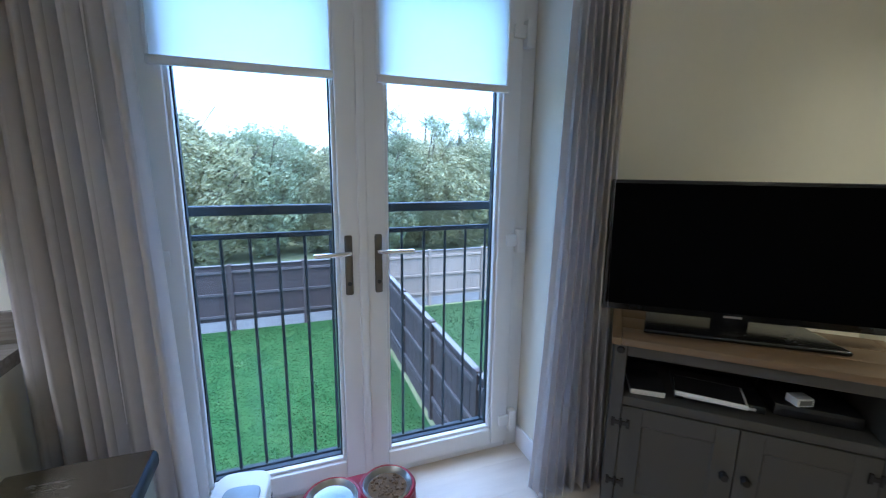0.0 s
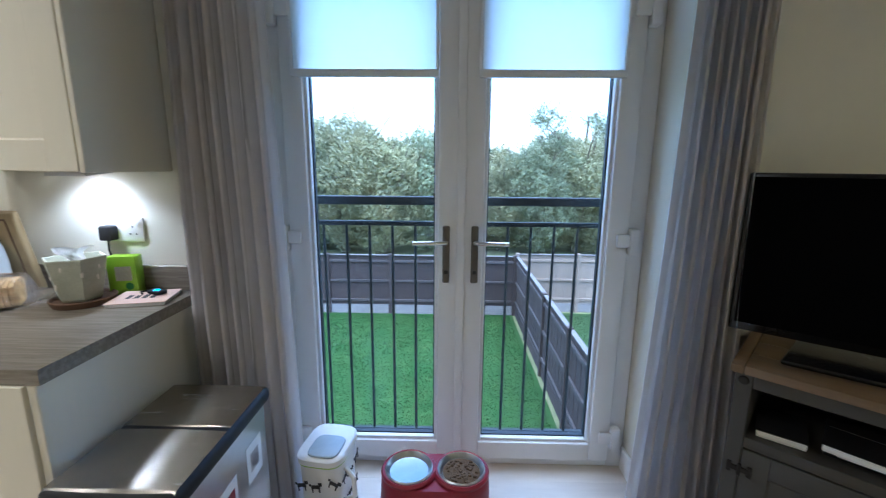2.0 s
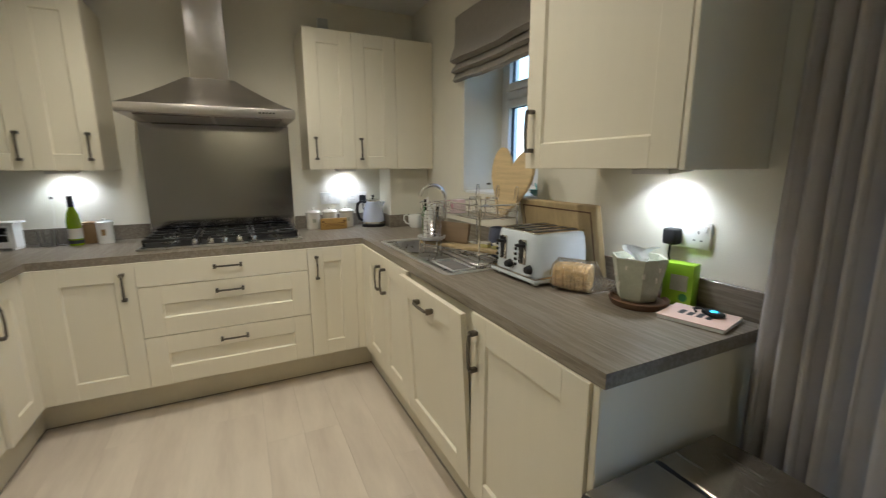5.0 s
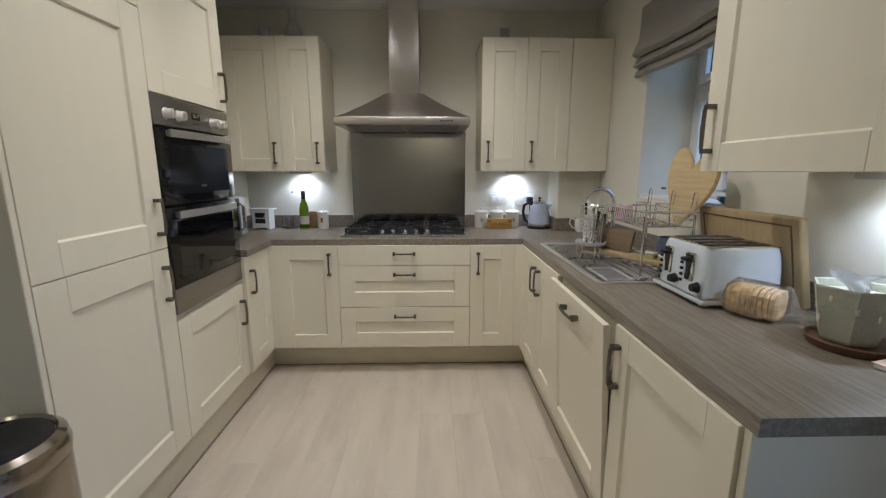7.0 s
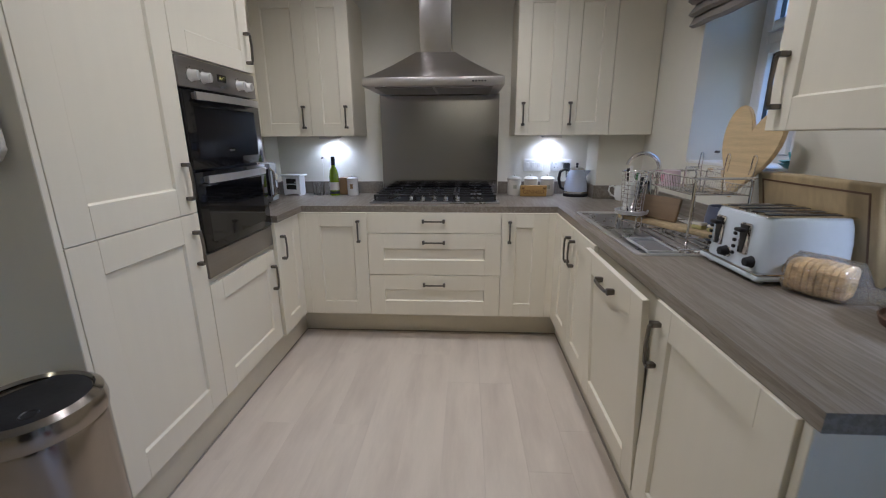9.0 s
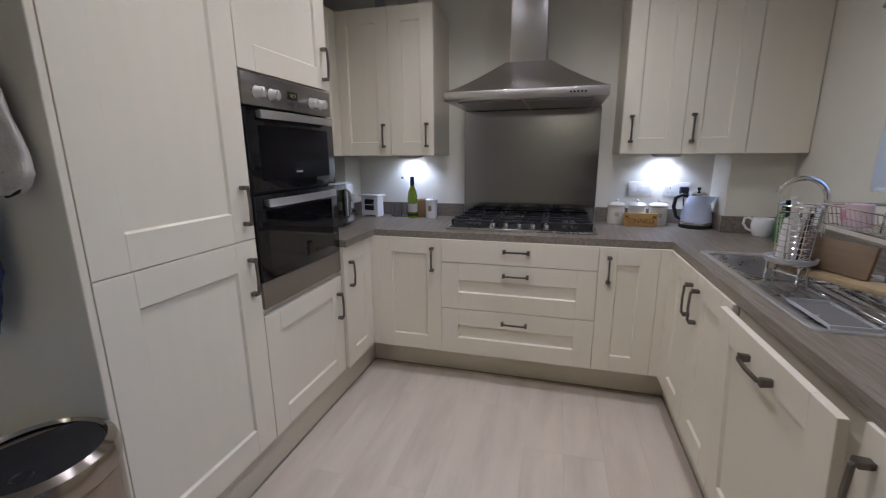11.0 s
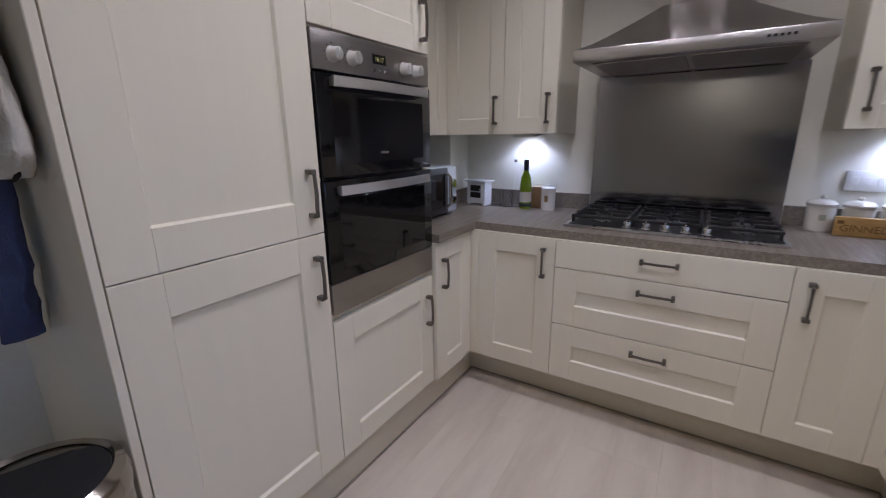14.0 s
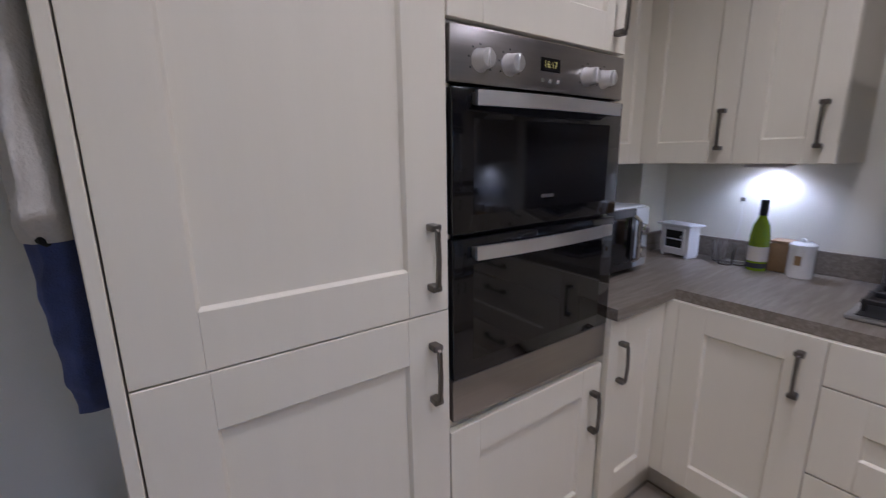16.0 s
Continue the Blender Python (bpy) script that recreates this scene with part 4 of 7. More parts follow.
# ---- electrical fittings ----
def socket(at, rz, w=0.147, kind="double"):
    s = thing("wall_socket", "white double wall socket" if kind == "double" else "white triple switch plate on the wall", "socket", at, rz, "wall sockets")
    part("plate", box(-w / 2, w / 2, -0.009, 0, -0.043, 0.043, 0.004, 2), WHITEPL, s)
    if kind == "double":
        for cx in (-0.036, 0.036):
            part("rocker", box(cx - 0.006 + (0.022 if cx > 0 else -0.022), cx + 0.006 + (0.022 if cx > 0 else -0.022), -0.013, -0.009, 0.012, 0.032, 0.0015), WHITEPL, s)
            hl = bmesh.new()
            quad_box(hl, cx - 0.002, cx + 0.002, -0.0094, -0.0088, 0.004, 0.013)
            for e in (-0.011, 0.011):
                quad_box(hl, cx + e - 0.0035, cx + e + 0.0035, -0.0094, -0.0088, -0.018, -0.014)
            part("pin_holes", hl, INK, s, smooth=False)
    else:
        for cx in (-0.042, 0.0, 0.042):
            part("rocker", box(cx - 0.012, cx + 0.012, -0.013, -0.009, -0.018, 0.018, 0.0015), WHITEPL, s)
    return s


socket((BACK, 0.877, 1.115), 90, 0.14, "switch")
s1 = socket((BACK, 1.078, 1.113), 90)
s2 = socket((-0.607, SINKWALL, 1.125), 0)


def plug(at, rz, drop):
    p = thing("plug", "black mains plug with its lead in the socket", "plug", at, rz)
    part("plug_body", box(-0.023, 0.023, -0.04, -0.0, -0.026, 0.026, 0.008, 3), BLACKPL, p)
    part("lead", tube([(0, -0.025, -0.02), (0, -0.028, -0.06), (0.01, -0.02, -0.12), (0.0, -0.03, -drop)], 0.0035, 6), BLACKPL, p)


plug((BACK + 0.0095, 1.114, 1.105), 90, 0.19)
plug((-0.643, SINKWALL - 0.0095, 1.115), 0, 0.2)
hook = thing("wall_hook", "tiny dark hook on the wall below the cabinet", "hook", (BACK, -0.70, 1.17), 90)
part("peg", box(-0.008, 0.008, -0.008, 0, -0.008, 0.008, 0.002), PEWTER, hook)
part("cord", tube([(0, -0.008, -0.005), (0.004, -0.008, -0.09), (-0.012, -0.01, -0.2)], 0.0012, 5), WHITEPL, hook)
for y in (0.89, -0.82):
    w = thing("wall_plate", "small pale grey square cover plate high on the wall", "cover plate", (BACK, y, 2.30), 90)
    part("plate", box(-0.035, 0.035, -0.02, 0, -0.035, 0.035, 0.004, 2), MILKY, w)


# ---- curtains ----
def curtain(xa0, xa1, xb0, xb1, y, label, seed):
    """Pleated cloth from the top span (xa) to the floor span (xb)."""
    c = thing("curtain", label, "curtain", ((xb0 + xb1) / 2, y, 0), group="door curtains")
    ox = (xb0 + xb1) / 2
    rnd = random.Random(seed)
    folds = 7
    n, rows = folds * 12, 14
    ph = [rnd.uniform(-0.5, 0.5) for _ in range(folds + 1)]
    am = [rnd.uniform(0.7, 1.2) for _ in range(folds + 1)]
    bm = bmesh.new()
    grid = []
    for r in range(rows + 1):
        v = r / rows
        z = 2.36 * (1 - v) + 0.012 * v
        lo, hi = xa0 + (xb0 - xa0) * v ** 1.3, xa1 + (xb1 - xa1) * v ** 1.3
        line = []
        for i in range(n + 1):
            u = i / n
            k = u * folds
            j = min(int(k), folds - 1)
            f = k - j
            a = am[j] * (1 - f) + am[j + 1] * f
            p = (ph[j] * (1 - f) + ph[j + 1] * f) * (0.3 + v)
            wv = math.sin(2 * math.pi * k + p)
            y2 = 0.042 * a * (0.75 + 0.35 * v) * (abs(wv) ** 0.75) * math.copysign(1, wv)
            x2 = lo + (hi - lo) * u + 0.014 * math.sin(4 * math.pi * k + p + 1.0)
            line.append(bm.verts.new((x2 - ox, y2 + 0.006 * math.sin(7 * v + 5 * u), z)))
        grid.append(line)
    for a, b in zip(grid, grid[1:]):
        for i in range(n):
            bm.faces.new((a[i], a[i + 1], b[i + 1], b[i]))
    bmesh.ops.solidify(bm, geom=list(bm.faces), thickness=0.003)
    part("cloth", bm, CURTAIN, c, smooth="all")
    head = tube([(xa0 - ox - 0.02, 0.0, 2.345), (xa1 - ox + 0.02, 0, 2.345)], 0.014, 10)
    part("header_track", head, UPVC, c)
    for s in (xa0 - ox, xa1 - ox):
        part("track_bracket", box(s - 0.01, s + 0.01, 0.0, SINKWALL - y, 2.335, 2.355, 0.002), UPVC, c)


curtain(-0.33, -0.04, -0.345, 0.01, 1.47, "grey-taupe pleated full-length curtain beside the worktop", 3)
curtain(1.305, 1.495, 1.235, 1.55, 1.475, "grey-taupe pleated full-length curtain beside the television", 8)


# ---- juliet balcony ----
jb = thing("balcony_railing", "black painted steel juliet balcony railing outside the doors", "railing", (DCX, 2.09, -0.10))
jb.scale = (1.07, 1.0, 1.075)
part("top_rail", box(-0.86, 0.86, -0.02, 0.02, 1.185, 1.222, 0.003), RAILPAINT, jb, smooth=False)
part("upper_rail", box(-0.86, 0.86, -0.012, 0.012, 1.092, 1.112, 0.002), RAILPAINT, jb, smooth=False)
part("bottom_rail", box(-0.86, 0.86, -0.012, 0.012, 0.07, 0.09, 0.002), RAILPAINT, jb, smooth=False)
for s in (-0.85, 0.85):
    part("end_post", box(s - 0.02, s + 0.02, -0.019, 0.019, 0.03, 1.185, 0.002), RAILPAINT, jb, smooth=False)
    for z in (0.15, 1.13):
        part("wall_bracket", box(s - 0.015, s + 0.015, -0.12, -0.019, z - 0.02, z + 0.02, 0.002), RAILPAINT, jb, smooth=False)
BAL = mesh_of("baluster", tube([(0, 0, 0.08), (0, 0, 1.10)], 0.0065, 8), RAILPAINT, True)
for k in range(-8, 9):
    if abs(k * 0.1035) < 0.83:
        o = new("baluster", BAL)
        o.parent = jb
        o.location = (k * 0.1035 + 0.01, 0, 0)
setting("balcony_ledge", box(DX0 - 0.25, DX1 + 0.25, OUT + 0.001, 2.12, -0.16, -0.085, 0.004), TILEDARK, "dark grey ledge below the balcony railing", "ledge")


# ---- free-standing bins ----
def flap_bin():
    b = thing("recycling_bin", "two-lid brushed steel pedal bin with black rim beside the worktop", "bin", (-0.187, 1.11, 0.0))
    part("body", box(-0.145, 0.145, -0.22, 0.22, 0.012, 0.612, 0.02, 3), STEEL, b)
    part("foot_ring", box(-0.148, 0.148, -0.223, 0.223, 0.0, 0.02, 0.006, 2), BLACKPL, b)
    rim = box(-0.158, 0.158, -0.235, 0.235, 0.602, 0.652, 0.018, 3)
    part("rim", rim, BLACKPL, b, "black plastic rim")
    for y0, y1 in ((-0.226, -0.004), (0.004, 0.226)):
        bm = bmesh.new()
        n = 10
        rows = []
        for i in range(n + 1):
            u = i / n
            x = -0.148 + 0.296 * u
            z = 0.653 + 0.003 * math.sin(math.pi * u)
            rows.append([bm.verts.new((x, y, z + dz)) for y, dz in ((y0, -0.006), (y0 + 0.006, 0.0), (y1 - 0.006, 0.0), (y1, -0.006))])
        for a, c in zip(rows, rows[1:]):
            for k in range(3):
                bm.faces.new((a[k], a[k + 1], c[k + 1], c[k]))
        bmesh.ops.solidify(bm, geom=list(bm.faces), thickness=0.006)
        part("lid", bm, STEEL_V, b, "brushed steel flap lid")
    for y, z, m in ((0.12, 0.47, WHITEPL), (-0.03, 0.44, WHITEPL)):
        part("sticker", box(0.1455, 0.1465, y - 0.045, y + 0.045, z - 0.06, z + 0.06), m, b, "pale label sticker", smooth=False)
    part("sticker_print", box(0.1466, 0.1469, -0.06, 0.0, 0.415, 0.47), RED, b, smooth=False)
    part("sticker_print", box(0.1466, 0.1469, 0.095, 0.145, 0.44, 0.50), STEEL, b, smooth=False)
    for y in (-0.1, 0.1):
        part("pedal", box(0.14, 0.18, y - 0.05, y + 0.05, 0.02, 0.032, 0.004, 2), BLACKPL, b)


flap_bin()


def round_bin():
    b = thing("round_bin", "polished steel round touch-top bin with a black lid", "bin", (-0.601, -0.688, 0.0), -20)
    b.scale = (1.01, 1.01, 1.045)
    r = 0.147
    part("body", lathe([(0, 0.02), (r - 0.004, 0.02), (r - 0.002, 0.03), (r - 0.001, 0.6), (r - 0.004, 0.612)], 40), CHROME_SOFT, b)
    part("foot_ring", lathe([(0, 0.0), (r, 0.0), (r + 0.002, 0.02), (r - 0.004, 0.026)], 40), BLACKPL, b)
    part("collar", lathe([(r - 0.006, 0.607), (r + 0.002, 0.612), (r + 0.004, 0.635), (r - 0.002, 0.66), (r - 0.018, 0.672), (r - 0.024, 0.664)], 40), CHROME_SOFT, b, "shiny steel lid collar")
    part("deck", lathe([(0, 0.660), (r - 0.024, 0.662)], 40), CHROME_SOFT, b, "steel deck behind the lid")
    lid = lathe([(0, 0.664), (0.06, 0.669), (0.1, 0.669), (r - 0.026, 0.665), (r - 0.024, 0.658)], 40)
    for v in lid.verts:
        v.co.y = max(v.co.y, -0.078)
    part("lid", lid, BLACKPL, b, "black touch lid with a straight hinge edge")
    part("touch_button", lathe([(0.0, 0.6665), (0.012, 0.667), (0.018, 0.671), (0.02, 0.668)], 20, at=(0.03, 0.075, 0.0005)), BLACK, b)


CHROME_SOFT = mat("polished_steel", (0.34, 0.31, 0.275), 0.16, 1.0, vary=0.03)
round_bin()
bag = thing("paper_bag", "crumpled white bag beside the round bin", "bag", (-0.60, -1.02, 0))
bm = box(-0.09, 0.09, -0.1, 0.1, 0.0, 0.46)
bmesh.ops.subdivide_edges(bm, edges=bm.edges[:], cuts=5, use_grid_fill=True)
for v in bm.verts:
    k = noise.noise(v.co * 9) * 0.03
    v.co += Vector((k, noise.noise(v.co * 7 + Vector((5, 0, 0))) * 0.03, (noise.noise(v.co * 6) * 0.05 if v.co.z > 0.3 else 0)))
    if v.co.z < 0.0:
        v.co.z = 0.0
part("sack", bm, PAPER, bag)


# ---- hanging cloths on the tall side panel ----
def hanging(name, label, y, ztop, pts, material, x=-0.760, thick=0.02, folds=3, seed=1):
    """Cloth hung from a hook: pts are (y-centre, half width, z) down its length."""
    t = thing(name, label, "cloth", (x, y, ztop))
    rnd = random.Random(seed)
    bm = bmesh.new()
    n = 24
    rings = []
    for cy, hw_, z in pts:
        ring = []
        for i in range(n):
            a = 2 * math.pi * i / n
            rr = 1 + 0.28 * math.sin(folds * a + z * 9 + seed) * (0.4 + hw_ * 5)
            ring.append(bm.verts.new((thick + 0.006 + thick * math.sin(a) * rr * 0.85, cy - y + hw_ * math.cos(a) * (1 + 0.12 * math.sin(5 * a + z * 14)), z - ztop)))
        rings.append(ring)
    for a, b in zip(rings, rings[1:]):
        for i in range(n):
            bm.faces.new((a[i], a[(i + 1) % n], b[(i + 1) % n], b[i]))
    bm.faces.new(rings[0])
    bm.faces.new(rings[-1])
    bmesh.ops.subdivide_edges(bm, edges=[e for e in bm.edges if abs(e.verts[0].co.z - e.verts[1].co.z) > 0.01], cuts=3)
    for v in bm.verts:
        q = v.co * 16 + Vector((seed, 0, 0))
        v.co += Vector((abs(noise.noise(q)) * 0.014, noise.noise(q + Vector((7, 3, 1))) * 0.016, 0))
    part("cloth", bm, material, t, smooth="all")
    part("loop", tube([(0.012, -0.004, -0.01), (0.02, -0.008, 0.03), (0.016, 0, 0.045), (0.02, 0.008, 0.03), (0.012, 0.004, -0.01)], 0.003, 6), WHITEPL, t)
    return t


def coat_hook(y, z):
    h = thing("coat_hook", "small white and chrome stick-on hook", "hook", (-0.762, y, z), group="hooks")
    part("plate", box(0, 0.006, -0.018, 0.018, -0.03, 0.03, 0.002), WHITEPL, h)
    part("prong", tube([(0.005, 0, -0.01), (0.02, 0, -0.022), (0.034, 0, -0.016), (0.036, 0, 0.004)], 0.0035, 8), CHROME, h)


coat_hook(-0.86, 1.66)
coat_hook(-1.10, 1.66)
hanging("apron", "crumpled navy blue cloth apron hanging from a hook", -0.875, 1.63,
        [(-0.835, 0.012, 1.63), (-0.857, 0.030, 1.59), (-0.892, 0.042, 1.5), (-0.922, 0.046, 1.35), (-0.942, 0.050, 1.2), (-0.945, 0.060, 1.06), (-0.965, 0.050, 0.97), (-0.985, 0.035, 0.92), (-1.01, 0.010, 0.87)], NAVY, thick=0.042, folds=5, seed=2)
glove = hanging("oven_glove", "quilted grey double oven glove with dark edging hanging up", -0.82, 1.62,
        [(-0.84, 0.012, 1.62), (-0.83, 0.028, 1.57), (-0.808, 0.045, 1.48), (-0.788, 0.06, 1.40), (-0.778, 0.068, 1.34), (-0.776, 0.064, 1.295), (-0.788, 0.045, 1.265), (-0.79, 0.02, 1.25)], PADDED, thick=0.03, folds=2, seed=5)
part("edging", tube([(0.036, -0.0, -0.03), (0.04, 0.045, -0.13), (0.042, 0.083, -0.22), (0.042, 0.098, -0.285), (0.042, 0.09, -0.33), (0.042, 0.065, -0.362), (0.042, 0.03, -0.372)], 0.006, 8), CHECKDARK, glove, "dark bound edge")
for k in range(5):
    z = -0.12 - 0.05 * k
    part("stitching", tube([(0.062, -0.02 + 0.004 * k, z), (0.067, 0.012 + 0.006 * k, z + 0.012), (0.062, 0.04 + 0.008 * k, z)], 0.0025, 6), PADDED, glove, "quilting seam")
hanging("tea_towel", "black checked tea towel hanging from a hook", -1.10, 1.63,
        [(-1.10, 0.015, 1.63), (-1.10, 0.05, 1.58), (-1.10, 0.075, 1.45), (-1.10, 0.08, 1.25), (-1.10, 0.075, 1.21)], CHECKDARK, thick=0.02, folds=4, seed=9)


# ---- food tub and dog bowls by the doors ----
FLAPGREY = mat("grey_blue_plastic", (0.30, 0.36, 0.40), 0.35)


def rounded(hx, hy, z0, z1, ease=0.0, power=0.5, n=32):
    """A flat body with a soft-cornered outline."""
    bm = bmesh.new()
    rings = []
    for s, z in ((1.0, z0), (1.0, z1 - ease), (1.0 - ease / hx * 0.5, z1 - ease * 0.3), (1.0 - ease / hx * 1.2, z1)) if ease else ((1.0, z0), (1.0, z1)):
        ring = []
        for i in range(n):
            a = 2 * math.pi * (i + 0.5) / n
            ca, sa = math.cos(a), math.sin(a)
            ring.append(bm.verts.new((hx * s * math.copysign(abs(ca) ** power, ca), hy * s * math.copysign(abs(sa) ** power, sa), z)))
        rings.append(ring)
    for a, b in zip(rings, rings[1:]):
        for i in range(n):
            bm.faces.new((a[i], a[(i + 1) % n], b[(i + 1) % n], b[i]))
    bm.faces.new(rings[0])
    bm.faces.new(rings[-1])
    return bm


def food_tub():
    t = thing("pet_food_tub", "white plastic pet food tub with dog silhouettes and grey flap lid", "storage tub", (0.135, 1.395, 0.0), -8)
    t.scale = (0.92, 0.92, 0.97)
    bm = bmesh.new()
    rings = []
    for s, z in ((0.82, 0.0), (0.86, 0.02), (0.98, 0.36), (1.0, 0.395)):
        ring = []
        for i in range(28):
            a = 2 * math.pi * i / 28
            ca, sa = math.cos(a), math.sin(a)
            ring.append(bm.verts.new((0.085 * s * math.copysign(abs(ca) ** 0.55, ca), 0.105 * s * math.copysign(abs(sa) ** 0.55, sa), z)))
        rings.append(ring)
    for a, b in zip(rings, rings[1:]):
        for i in range(28):
            bm.faces.new((a[i], a[(i + 1) % 28], b[(i + 1) % 28], b[i]))
    bm.faces.new(rings[0])
    body = part("body", bm, WHITEPL, t)
    part("green_band", rounded(0.0865, 0.1065, 0.394, 0.4), LIME, t, "green rim band")
    part("lid", rounded(0.09, 0.11, 0.4005, 0.428, 0.008), WHITEPL, t)
    flap = part("flap", rounded(0.058, 0.062, 0.0, 0.007, 0.003), FLAPGREY, t, "grey-blue pouring flap")
    flap.matrix_basis = pose(0.012, -0.036, 0.4285)
    part("carry_handle", tube([(0.086, -0.05, 0.37), (0.12, -0.06, 0.34), (0.125, -0.06, 0.27), (0.085, -0.05, 0.24)], 0.009, 8), WHITEPL, t)
    rnd = random.Random(4)
    for side in range(2):
        for k in range(9):
            u, z = -0.055 + 0.055 * (k % 3) + rnd.uniform(-0.01, 0.01), 0.33 - 0.1 * (k // 3) + rnd.uniform(-0.015, 0.015)
            d = bmesh.new()
            quad_box(d, -0.017, 0.017, -0.0006, 0.0006, -0.006, 0.008)
            quad_box(d, 0.012, 0.026, -0.0006, 0.0006, 0.004, 0.017)
            quad_box(d, -0.016, -0.011, -0.0006, 0.0006, -0.02, -0.006)
            quad_box(d, 0.010, 0.015, -0.0006, 0.0006, -0.02, -0.006)
            quad_box(d, -0.024, -0.017, -0.0006, 0.0006, 0.004, 0.012)
            s = 0.86 + 0.14 * z / 0.395
            o = part("dog_print", d, INK, body, "dark printed dog shape", smooth=False)
            o.matrix_basis = (pose(u, -0.1055 * s - 0.0003, z, 0, rnd.uniform(-40, 40), 0) if side == 0 else pose(0.0855 * s + 0.0003, u, z, 0, 0, 90) @ pose(0, 0, 0, 0, rnd.uniform(-40, 40), 0))


food_tub()


def bowls():
    t = thing("dog_bowl_stand", "dark red plastic stand holding two steel dog bowls", "pet bowl", (0.505, 1.47, 0.0))
    bm = bmesh.new()
    loops = []

    def outline(s, z):
        out = []
        for cx, a0, a1 in ((0.095, -100, 100), (-0.095, 80, 280)):
            for i in range(15):
                a = radians(a0 + (a1 - a0) * i / 14)
                out.append(bm.verts.new((cx + 0.107 * s * math.cos(a), 0.107 * s * math.sin(a) * 1.0, z)))
        return out
    for s, z in ((1.08, 0.0), (1.06, 0.02), (0.99, 0.21), (0.97, 0.232), (0.93, 0.24)):
        loops.append(outline(s, z))
    for a, b in zip(loops, loops[1:]):
        for i in range(len(a)):
            bm.faces.new((a[i], a[(i + 1) % len(a)], b[(i + 1) % len(a)], b[i]))
    bm.faces.new(loops[-1])
    bm.faces.new(loops[0])
    part("stand", bm, RED, t)
    for cx, fill in ((-0.097, "w"), (0.097, "f")):
        tor = lathe([(0.083, 0.236), (0.1, 0.238), (0.103, 0.25), (0.097, 0.258), (0.088, 0.254)], 32, at=(cx, 0, 0))
        part("bowl_ring", tor, RED, t)
        bw = part("bowl", lathe([(0.088, 0.246), (0.089, 0.257), (0.084, 0.262), (0.079, 0.256), (0.071, 0.243), (0.055, 0.2405), (0.0, 0.2403)], 32, at=(cx, 0, 0)), BOWLSTEEL, t, "steel bowl")
        if fill == "w":
            part("water", lathe([(0.0, 0.2445), (0.068, 0.2445)], 32, at=(cx, 0, 0)), PANE, bw, "still water")
        else:
            fb = bmesh.new()
            rnd = random.Random(6)
            for k in range(60):
                a, rr = rnd.uniform(0, 6.28), 0.06 * math.sqrt(rnd.random())
                p = (cx + rr * math.cos(a), rr * math.sin(a), 0.246 + rnd.uniform(0, 0.003))
                c = quad_box(fb, p[0] - 0.006, p[0] + 0.006, p[1] - 0.005, p[1] + 0.005, p[2] - 0.004, p[2] + 0.004, 0.002)
            part("food_bed", lathe([(0.0, 0.2475), (0.05, 0.246), (0.07, 0.2435)], 24, at=(cx, 0, 0)), SUEDE, bw)
            kib = part("dry_food", fb, SUEDE, bw, "brown dry pet food", smooth=False)
            kib["kind"] = "stuff"


bowls()


